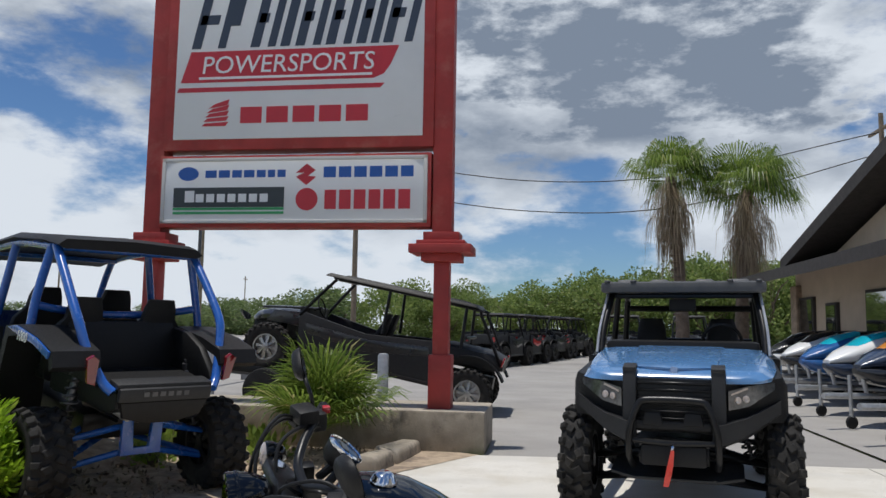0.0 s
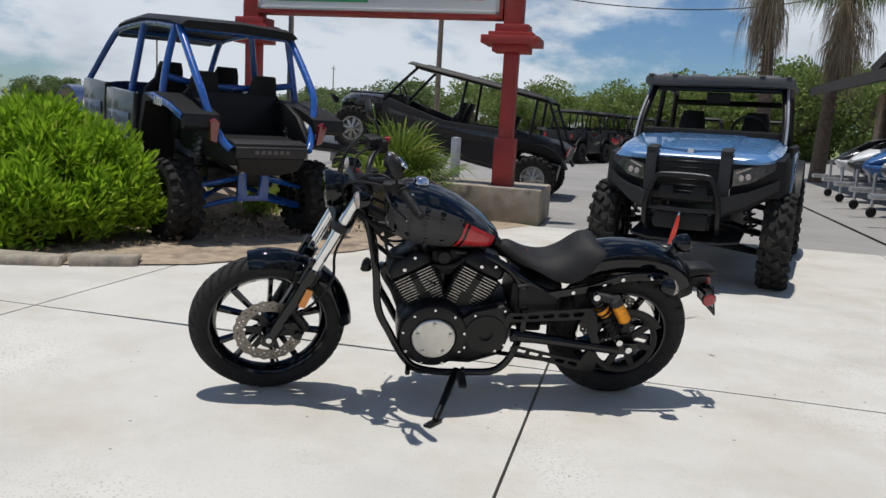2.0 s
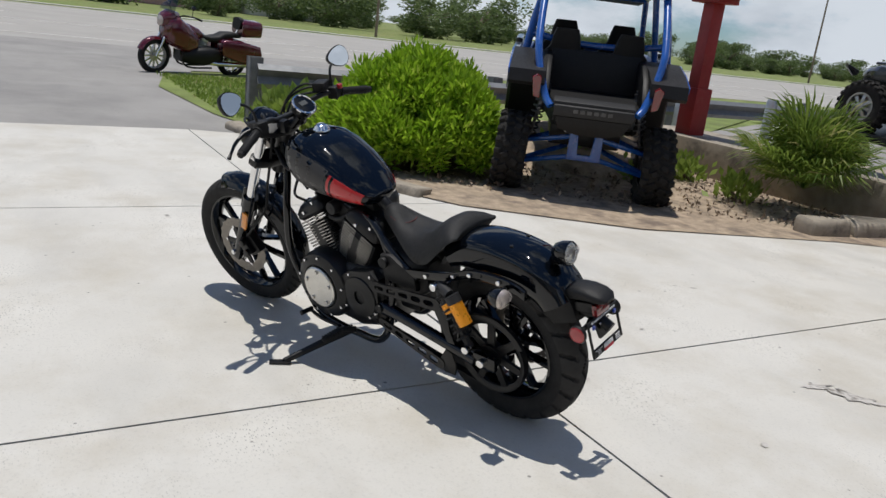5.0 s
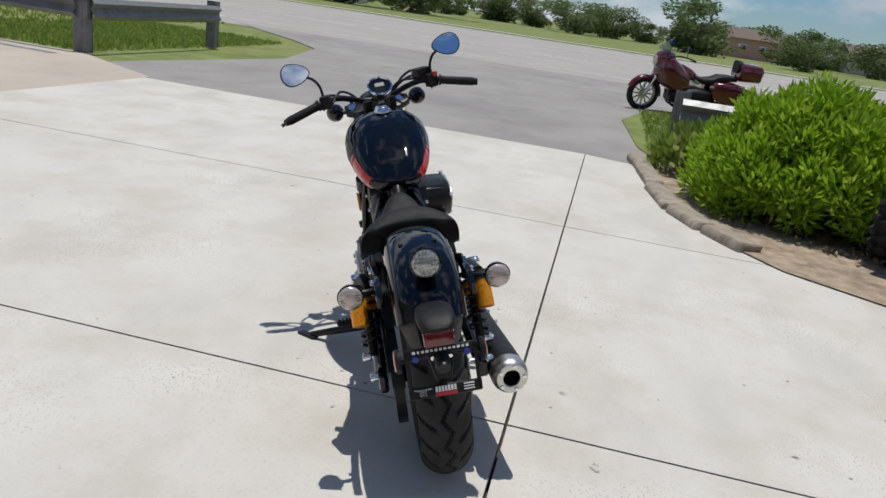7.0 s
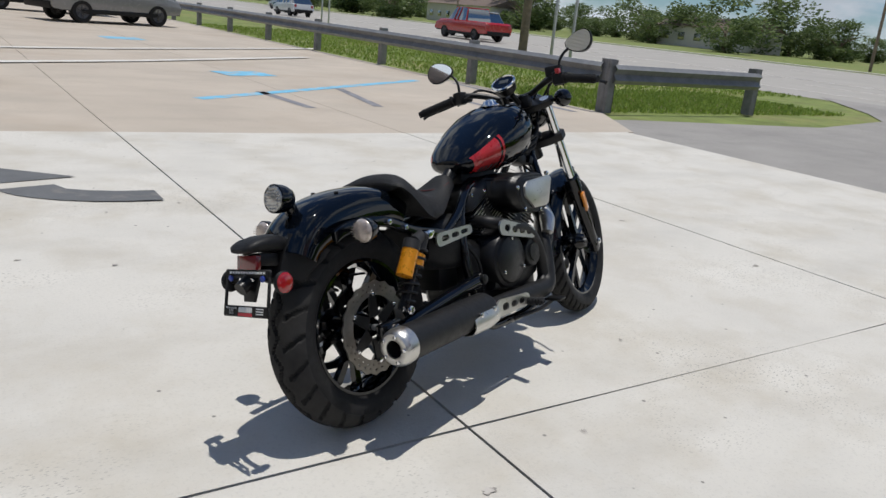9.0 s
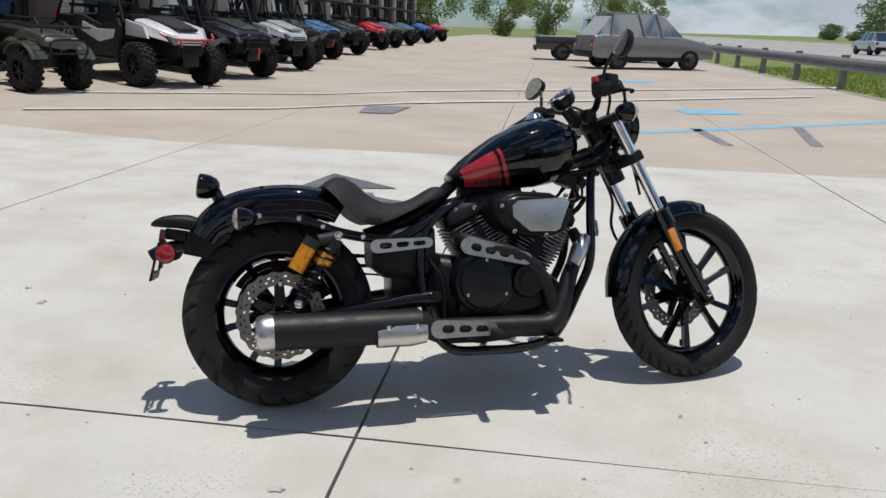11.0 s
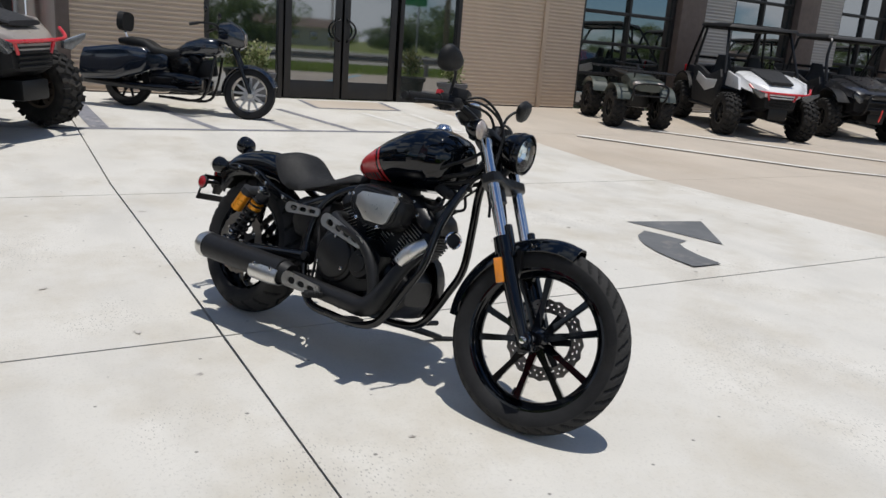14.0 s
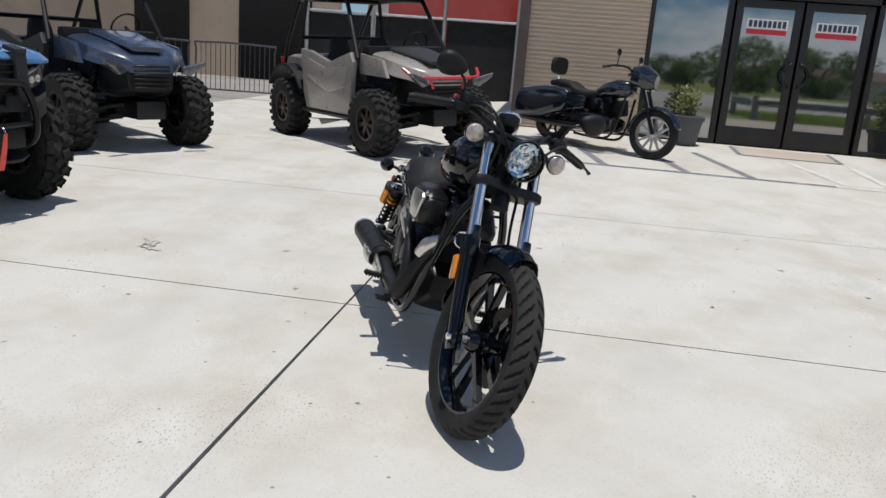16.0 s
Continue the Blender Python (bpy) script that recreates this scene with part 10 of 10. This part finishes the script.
for a, b in (((21.4, 2.95), (13.6, 4.87)), ((11.8, 2.95), (13.6, 4.87))):
    bm = B()
    loft(bm, [[(x, a[0], a[1]), (x, b[0], b[1]), (x, b[0], b[1] + 0.3), (x, a[0], a[1] + 0.3)] for x in (5.9, 14.8)])
    bmesh.ops.recalc_face_normals(bm, faces=bm.faces)
    part("gable_roof", bm, M_SHINGLE, hs, "dark brown gable roof", smooth=False)

# ---- rows of machines on the back lot ----
BG = "off-road vehicles on the back lot"
src = None
for k in range(7):
    m_ = heading(-2.0 + 0.48 * k + (k % 2) * 0.2, 28.5 + 2.0 * k, 70)
    lb = "dark off-road vehicle parked on the back lot"
    if k % 3 == 1:
        utv(m_, "dark off-road vehicle with red bed on the back lot", "bright_red", (0.55, 0.02, 0.03), util=True, wb=2.1, group=BG, detail=False, glassy=False, strap=False)
    else:
        utv(m_, lb, "black", (0.02, 0.02, 0.022), util=k % 2 == 0, wb=2.2, group=BG, detail=False, glassy=False, strap=False)
utv(heading(2.6, 30, 262), "dark open off-road vehicle on the back lot", "black", util=True, wb=2.1, group=BG, detail=False, glassy=False, strap=False)
utv(heading(5.2, 31, 262), "dark open off-road vehicle on the back lot", "black", util=True, wb=2.1, group=BG, detail=False, glassy=False, strap=False)

# ---- bollards, trailer under the black four-seater, poles, wires ----
for x, y in ((-2.35, 10.4), (-4.75, 10.2), (-7.0, 10.8)):
    bm = B()
    lathe(bm, [(0.0, 0.98), (0.06, 0.97), (0.075, 0.94), (0.075, 0.0)], at(x, y, 0), 20)
    solid("bollard", bm, M_STEEL, "grey steel pipe bollard behind the plinth", "bollard", group="bollards")
fl = thing("flat_trailer", heading(-4.4, 12.9, 180), "dark flat utility trailer with raised deck", "trailer")
bm = B()
box(bm, 2.6, 1.8, 0.12, at(0.2, 0, 0.62, ry=-6), 0.02)
part("deck", bm, M_MATTEBLK, fl)
bm = B()
tube(bm, [(-1.0, 0.6, 0.5), (1.4, 0.6, 0.62), (2.4, 0, 0.5)], 0.045, 8, 2)
tube(bm, [(-1.0, -0.6, 0.5), (1.4, -0.6, 0.62), (2.4, 0, 0.5)], 0.045, 8, 2)
part("frame", bm, M_STEELDK, fl)
for s in (-1, 1):
    bm = B()
    cyl(bm, 0.34, 0.2, at(0.2, s * 1.0, 0.34) @ RX, seg=28, bevel=0.05)
    part("tyre", bm, M_RUBBER, fl)


def pole(x, y, h, r=0.11, arm=False, label="weathered timber utility pole", material=None):
    t = thing("utility_pole", at(x, y, 0), label, "pole", "utility poles")
    bm = B()
    cyl(bm, r, h, at(0, 0, h / 2), r * 0.7, 12)
    part("pole_shaft", bm, material or M_WOODGREY, t)
    if arm:
        bm = B()
        box(bm, 0.1, 2.2, 0.12, at(0, 0, h - 0.6), 0.01)
        part("crossarm", bm, M_WOODGREY, t)


pole(-7.9, 30, 12, 0.12, True)
pole(-17.5, -19, 10, 0.17, True)
for k in range(6):
    pole(-62, -150 + 60 * k, 11, 0.13, True)
pole(-22, 46, 11, 0.12, True)
pole(12, 30, 9.5, 0.12, True)
pole(-14.5, 30, 9, 0.08, False, "slim steel light pole", M_STEELDK)
bm = B()
for z0, z1, y0 in ((6.2, 5.6, 35), (5.0, 4.8, 38)):
    tube(bm, [(-7.9, 30, z0 + 1.9), (-1, 30, z0 + 0.9), (5, 30, z0 + 1.1), (12, 30, z1 + 3.2)], 0.02, 6, 8)
solid("overhead_wire", bm, M_PLASTIC, "sagging black overhead wires", "wire")
for x, y, s in ((-17.2, -16.5, 1.0), (-19.0, -40, 1.2)):
    t = thing("road_sign", at(x, y, 0), "green road sign on two steel posts", "sign")
    for d_ in (-0.5, 0.5):
        bm = B()
        box(bm, 0.08, 0.08, 4.4, at(0, d_, 2.2), 0.01)
        part("post", bm, M_STEEL, t)
    bm = B()
    box(bm, 0.04, 1.9, 0.8, at(0.08, 0, 3.7), 0.01)
    pl = part("sign_plate", bm, M_GREEN, t)
    bm = B()
    for k in range(7):
        box(bm, 0.01, 0.14, 0.18, at(0.105, 0.72 - 0.23 * k, 3.78))
    part("print_blocks", bm, M_SIGNW, pl, smooth=False)

# ---- cars ----
def car(m, label, color, kind="suv", L=4.7, W=1.88, H=1.72):
    c = thing("car", m, label, "car")
    pm = paint("car_" + label.split()[0], color, 0.25, 0.9)
    r = 0.36
    xf, xr = L * 0.30, -L * 0.29
    for x in (xf, xr):
        for s in (-1, 1):
            bm = B()
            lathe(bm, [(r * 0.62, -0.12), (r * 0.9, -0.13), (r, -0.09), (r, 0.09), (r * 0.9, 0.13), (r * 0.62, 0.12)], RX, 30)
            h = part("tyre", bm, M_RUBBER, c, m=at(x, s * (W / 2 - 0.13), r))
            bm = B()
            lathe(bm, [(0.0, -0.10), (r * 0.4, -0.09), (r * 0.64, -0.11), (r * 0.64, 0.11), (r * 0.4, 0.09), (0.0, 0.10)], RX, 24)
            for i in range(6):
                box(bm, 0.05, 0.22, r * 0.5, Matrix.Rotation(radians(60 * i), 4, "Y") @ at(0, 0, r * 0.33), 0.01, 1)
            part("rim", bm, M_STEELDK, h)
    bel = H * 0.60
    bm = B()
    f, b = L / 2, -L / 2
    if kind == "pickup":
        S = [(f, 0.55, 0.5), (f - 0.06, 0.5, 0.92), (f - 0.5, 0.45, 1.08), (f - 1.3, 0.42, bel), (0.2, 0.42, bel), (b + 0.1, 0.45, bel), (b, 0.5, bel - 0.1)]
    else:
        S = [(f, 0.5, 0.72), (f - 0.08, 0.42, 0.88), (f - 0.6, 0.38, 1.0), (f - 1.25, 0.36, bel), (0, 0.36, bel + 0.02), (b + 0.3, 0.38, bel + 0.05), (b + 0.06, 0.42, bel), (b, 0.5, bel - 0.25)]
    loft(bm, [[(x, q * W / 2 * wy, z) for q, wy, z in ((-1, 0.94, z0), (1, 0.94, z0), (1, 1.0, (z0 + z1) / 2), (1, 0.95, z1 - 0.05), (1, 0.88, z1), (-1, 0.88, z1), (-1, 0.95, z1 - 0.05), (-1, 1.0, (z0 + z1) / 2))] for x, z0, z1 in S])
    bmesh.ops.recalc_face_normals(bm, faces=bm.faces)
    bd = part("body", bm, pm, c, angle=30)
    bm = B()
    if kind == "pickup":
        G = [(f - 1.35, bel - 0.02, bel, 0.86), (f - 2.0, bel - 0.02, H - 0.05, 0.76), (0.0, bel - 0.02, H, 0.76), (-0.55, bel - 0.02, H - 0.04, 0.76), (-0.75, bel - 0.02, bel, 0.85)]
    else:
        G = [(f - 1.2, bel - 0.02, bel, 0.86), (f - 1.95, bel - 0.02, H - 0.07, 0.76), (0.0, bel - 0.02, H, 0.74), (b + 0.7, bel - 0.02, H - 0.05, 0.74), (b + 0.12, bel - 0.02, bel, 0.84)]
    loft(bm, [[(x, -W / 2 * 0.9, z0), (x, W / 2 * 0.9, z0), (x, W / 2 * wt, z1), (x, -W / 2 * wt, z1)] for x, z0, z1, wt in G])
    bmesh.ops.recalc_face_normals(bm, faces=bm.faces)
    part("glasshouse", bm, M_GLASSDK, c, "dark tinted car glass", angle=20)
    bm = B()
    x0, x1 = G[1][0], G[-2][0]
    box(bm, x0 - x1 + 0.1, W * 0.74, 0.07, at((x0 + x1) / 2, 0, H - 0.01), 0.03)
    for x in (x0 - 0.3, (x0 + x1) / 2, x1 + 0.05):
        for s in (-1, 1):
            tube(bm, [(x + (0.25 if x > x1 + 0.3 else -0.1), s * W / 2 * 0.915, bel - 0.02), (x, s * W / 2 * 0.765, H - 0.03)], 0.045, 8, 1)
    part("roof", bm, pm, c)
    for s in (-1, 1):
        bm = B()
        box(bm, 0.08, 0.36, 0.14, at(f - 0.10, s * W * 0.36, 0.82), 0.03)
        part("headlight", bm, M_LENSCLR, c)
        bm = B()
        box(bm, 0.08, 0.2, 0.24, at(b + 0.03, s * W * 0.40, 0.88), 0.03)
        part("tail_light", bm, M_LENSRED, c)
    bm = B()
    for s in (-1, 1):
        box(bm, L * 0.6, 0.06, 0.14, at(0, s * W / 2 * 0.95, 0.36), 0.02)
    box(bm, 0.1, W * 0.86, 0.22, at(f - 0.02, 0, 0.5), 0.03)
    box(bm, 0.1, W * 0.86, 0.22, at(b + 0.02, 0, 0.5), 0.03)
    part("bumper", bm, M_PLASTIC, c)
    return c


car(heading(-3.9, -24.6, 200), "silver grey sport utility car parked by the guardrail", (0.22, 0.22, 0.215), L=4.6, H=1.88)
car(heading(-2.6, -30.5, 184), "black pickup parked on the lot", (0.02, 0.02, 0.022), "pickup", 5.4)
car(heading(-27, -36, -90), "red pickup driving on the highway", (0.42, 0.012, 0.018), "pickup", 5.5, 1.95, 1.85)
car(heading(-30, -40, -90), "white small sport utility car on the highway", (0.62, 0.63, 0.64))
for k, (y, col, lb) in enumerate(((-62, (0.7, 0.7, 0.7), "white sport utility car far down the highway"), (-78, (0.03, 0.035, 0.04), "dark sport utility car far down the highway"), (-95, (0.35, 0.36, 0.37), "grey sport utility car far down the highway"))):
    car(heading(-26 - 6 * k, y, -90), lb, col)

# ---- buildings across the road ----
M_PINK = mat("pink_render", (0.50, 0.30, 0.28), 0.9, var=0.1)
M_WHITEW = mat("pale_render", (0.55, 0.53, 0.49), 0.9, var=0.1)
M_ROOFB = mat("grey_brown_shingle", (0.16, 0.12, 0.10), 0.9, var=0.2)
for x, y, w, d_, h, mw, lb in ((-128, 22, 12, 8, 2.8, M_PINK, "small pink house across the highway"), (-132, 44, 14, 9, 2.8, M_WHITEW, "pale house across the highway"), (-100, -75, 16, 9, 3.0, M_WHITEW, "long pale building across the highway"), (-104, -40, 14, 8, 2.8, M_WHITEW, "pale house across the highway"), (-90, -125, 22, 9, 3.4, M_WHITEW, "long pale shop across the highway")):
    t = thing("house", at(x, y, 0), lb, "house")
    bm = B()
    box(bm, d_, w, h, at(0, 0, h / 2))
    part("wall", bm, mw, t, smooth=False)
    bm = B()
    plate(bm, [(-d_ / 2 - 0.5, h), (d_ / 2 + 0.5, h), (0.4, h + 1.5), (-0.4, h + 1.5)], w + 0.8, Matrix.Rotation(radians(90), 4, "X"), 0.0)
    part("roof", bm, M_ROOFB, t, smooth=False)
    for k in range(int(w / 3)):
        bm = B()
        box(bm, 0.08, 1.2, 1.1, at(d_ / 2 + 0.02, -w / 2 + 1.8 + 3 * k, 1.5), 0.02)
        part("window", bm, M_GLASSDK, t)

# ---- yard behind the gate beside the hall ----
wall("yard_wall", 8.6, 26, 0, 4.5, "beige yard wall", 18.8, 19.1, M_STUCCO)
# no openings cut: black slabs paint the doorways' inner shade
for y0, y1 in ((9.4, 11.6), (13.2, 15.4)):
    bm = B()
    box(bm, 0.12, y1 - y0, 2.6, at(18.75, (y0 + y1) / 2, 1.5), 0.01)
    solid("doorway_shade", bm, M_SHADEBLK, "black slab standing in for a shaded open doorway in the yard wall", "doorway", kind="structure")
scr = thing("screen_fence", I4, "black mesh screen panels on a steel yard fence", "fence")
M_SCREEN = mat("black_mesh_screen", (0.015, 0.015, 0.016), 0.9, var=0.2, scale=3, bump=0.3, bscale=90)
for y in (3.8, 5.4, 6.95):
    bm = B()
    box(bm, 0.03, 1.5, 1.75, at(13.6, y, 1.15 + gz(13.6, y) * 0.2))
    part("screen_panel", bm, M_SCREEN, scr, smooth=False)
bm = B()
tube(bm, [(13.56, 3.0, 2.1), (13.56, 7.7, 2.1)], 0.03, 8, 1)
part("top_rail", bm, M_STEEL, scr, "galvanised top rail")
for y in (3.0, 4.6, 6.2, 7.7):
    bm = B()
    cyl(bm, 0.045, 2.5, at(13.53, y, 1.4), seg=12)
    solid("fence_post", bm, M_STEEL, "galvanised steel fence post by the screen", "post", group="fence posts")
wall("yard_back", 2.5, 8.6, 0, 4.5, "pale yard building behind the screen", 22.0, 22.3, M_WHITEW)
bm = B()
box(bm, 2.2, 3.4, 3.2, at(16.4, 4.6, 1.8), 0.06)
solid("red_container", bm, paint("container_red", (0.50, 0.05, 0.03), 0.5), "red metal container behind the screen", "container")
bm = B()
loft(bm, [se(0, 6.8 + q, 2.35, 0.8, 0.35 - abs(q) * 0.2, 12, 2.5) for q in (-1.0, -0.4, 0.4, 1.0)])
wall("yard_end", 25.7, 26, 0, 4.5, "beige yard end wall", 14.8, 19.1, M_STUCCO)
bm.free()
for k, (a, b) in enumerate((((11.75, 7.75), (11.55, 9.35)), ((11.5, 9.5), (11.3, 11.6)))):
    t = thing("crowd_barrier", I4, "dark steel crowd barrier with thin bars", "barrier", "crowd barriers")
    A_, B_ = Vector((*a, gz(*a))), Vector((*b, gz(*b)))
    bm = B()
    tube(bm, [A_ + Vector((0, 0, 0.0)), A_ + Vector((0, 0, 0.95)), A_ + (B_ - A_) * 0.06 + Vector((0, 0, 1.08)), A_ + (B_ - A_) * 0.94 + Vector((0, 0, 1.08)), B_ + Vector((0, 0, 0.95)), B_], 0.02, 8, 3)
    tube(bm, [A_ + Vector((0, 0, 0.15)), B_ + Vector((0, 0, 0.15))], 0.016, 8, 1)
    part("barrier_frame", bm, M_STEELDK, t)
    for q in range(1, 16):
        bm = B()
        p_ = A_ + (B_ - A_) * q / 16
        tube(bm, [p_ + Vector((0, 0, 0.15)), p_ + Vector((0, 0, 1.07))], 0.008, 6, 1)
        part("bar", bm, M_STEELDK, t)

# ---- paint on the ground ----
def line(name, a, b, w, material, z=0.003, label="worn painted line on the concrete"):
    A_, B_ = Vector((*a, 0)), Vector((*b, 0))
    s = (B_ - A_).normalized().cross(Vector((0, 0, 1))) * w / 2
    n = max(1, int((B_ - A_).length / 0.4))
    bm = B()
    prev = None
    for i in range(n + 1):
        q = A_ + (B_ - A_) * i / n
        cur = [bm.verts.new((p.x, p.y, gz(p.x, p.y) + z)) for p in (q - s, q + s)]
        if prev:
            f_ = bm.faces.new((prev[0], cur[0], cur[1], prev[1]))
            f_.normal_update()
            if f_.normal.z < 0:
                f_.normal_flip()
        prev = cur
    return solid(name, bm, material, label, "road marking", kind="structure", smooth=False)


M_PAINTD = mat("worn_dark_paint", (0.20, 0.20, 0.22), 0.8, var=0.25, scale=7, second=(0.42, 0.39, 0.36), sec_scale=6, sec_at=(0.55, 0.68))
M_PAINTL = mat("worn_white_paint", (0.63, 0.61, 0.57), 0.8, var=0.12, scale=7, second=(0.55, 0.50, 0.43), sec_scale=3, sec_at=(0.52, 0.66))
line("painted_line", (6.08, 3.05), (6.08, -1.5), 0.1, M_PAINTD, 0.004, "dark grey painted line along the joint")
for a, b in (((6.12, -0.56), (7.9, -0.1)), ((6.12, 0.22), (7.9, 0.66)), ((6.12, 1.22), (7.9, 1.66))):
    line("hatch_line", a, b, 0.11, M_PAINTD, 0.004, "dark grey painted hatch line before the entrance")
line("hatch_line", (6.15, 2.5), (8.95, 2.6), 0.2, M_PAINTD, 0.004, "dark grey painted hatch line before the entrance")
for a, b in (((6.2, -1.68), (7.7, -1.36)), ((6.2, -2.2), (7.7, -2.2)), ((6.2, -2.62), (7.7, -2.85))):
    line("stall_line", a, b, 0.11, M_PAINTL, 0.004, "worn white painted stall line by the entrance")
for a, b, w in (((6.54, -6.19), (2.1, -10.6), 0.12), ((2.1, -10.6), (-8.3, -17.2), 0.24), ((5.96, -4.12), (1.7, -8.2), 0.12), ((1.7, -8.2), (-6.4, -13.5), 0.24)):
    line("stall_line", a, b, w, M_PAINTL, 0.012, "worn white painted line across the lot")
line("stall_line", (6.1, -1.5), (6.08, -2.9), 0.11, M_PAINTL, 0.004, "worn white painted stall line by the entrance")
sheet("arrow_patch", [(2.3, -7.45), (1.6, -7.5), (1.7, -6.45), (2.2, -6.4)], 0.006, M_PAINTD, "dark grey painted-out arrow on the lot", "road marking")
for a, b in (((8.95, -0.8), (8.1, -0.78)), ((8.1, -0.78), (8.05, -2.16)), ((8.05, -2.16), (8.95, -2.22))):
    line("mat_border", a, b, 0.07, M_PAINTD, 0.005, "dark border strip of the entrance mat recess")
line("entrance_mat", (8.93, -1.5), (8.12, -1.48), 1.3, M_BEIGE, 0.004, "beige worn entrance mat before the doors")
for a, b in (((-1.49, -5.53), (-3.54, -6.87)), ((-3.54, -6.87), (-6.9, -9.05))):
    line("blue_line", a, b, 0.2, M_PAINTB, -0.002, "faded blue painted parking line on the lot")
sheet("blue_patch", [(-2.9, -8.55), (-2.75, -9.25), (-3.7, -9.5), (-3.85, -8.8)], -0.03, M_PAINTB, "faded blue painted square on the lot", "road marking")
sheet("blue_patch", [(-2.4, -16.4), (-2.3, -17.2), (-3.3, -17.5), (-3.4, -16.6)], -0.03, M_PAINTB, "faded blue painted square on the lot", "road marking")
for a, b in (((-2.66, -6.49), (-2.77, -4.86)), ((-4.26, -7.17), (-3.89, -5.1)), ((-5.95, -6.35), (-5.95, -4.63)), ((-7.6, -8.8), (-7.4, -4.9))):
    line("hatch_line", a, b, 0.15, M_PAINTD, -0.002, "grey painted-out hatch line on the lot")
sheet("turn_arrow_head", [(1.40, -0.90), (1.26, -1.62), (0.60, -1.12)], 0.004, M_PAINTG, "dark grey painted turn arrow head", "road marking")
sheet("turn_arrow_stem", [(0.92, -0.58), (1.00, -0.65), (1.11, -0.82), (0.93, -0.87), (0.76, -0.91), (0.71, -0.78), (0.59, -0.71), (0.42, -0.66), (0.20, -0.64), (0.20, -0.38), (0.41, -0.39), (0.59, -0.42), (0.78, -0.49)], 0.004, M_PAINTG, "dark grey painted turn arrow stem", "road marking")

# dark scuffs and stains on the apron
M_STAIN = mat("dark_floor_stain", (0.24, 0.22, 0.195), 0.85, var=0.3, scale=18, second=(0.52, 0.49, 0.45), sec_scale=14, sec_at=(0.42, 0.56), world_space=True)
M_BROWNST = mat("brown_floor_stain", (0.47, 0.41, 0.345), 0.85, var=0.2, scale=9, second=(0.58, 0.55, 0.51), sec_scale=7, sec_at=(0.40, 0.54), world_space=True)
sr_ = random.Random(8)


def stain(x, y, r, material, turn=0.0, flat=0.5, label="small dark scuff on the concrete"):
    o = []
    n = 18
    for k in range(n):
        a = 2 * math.pi * k / n
        q = r * (0.4 + 0.8 * sr_.random())
        u, v = q * math.cos(a), q * math.sin(a) * flat
        o.append((x + u * math.cos(turn) - v * math.sin(turn), y + u * math.sin(turn) + v * math.cos(turn)))
    sheet("floor_stain", o, gz(x, y) + 0.003, material, label, "stain")


stain(0.70, 4.20, 0.17, M_STAIN, 0.5, 0.35)
stain(0.55, 4.12, 0.10, M_STAIN, 1.3, 0.3)
for k in range(46):
    x, y = sr_.uniform(-2.9, 2.9), sr_.uniform(-2.6, 5.0)
    if abs(x) < 0.06 or abs(y - 2.73) < 0.06:
        continue
    stain(x, y, sr_.uniform(0.012, 0.03), M_STAIN, sr_.uniform(0, 3), sr_.uniform(0.3, 0.9), "tiny dark speck on the concrete")
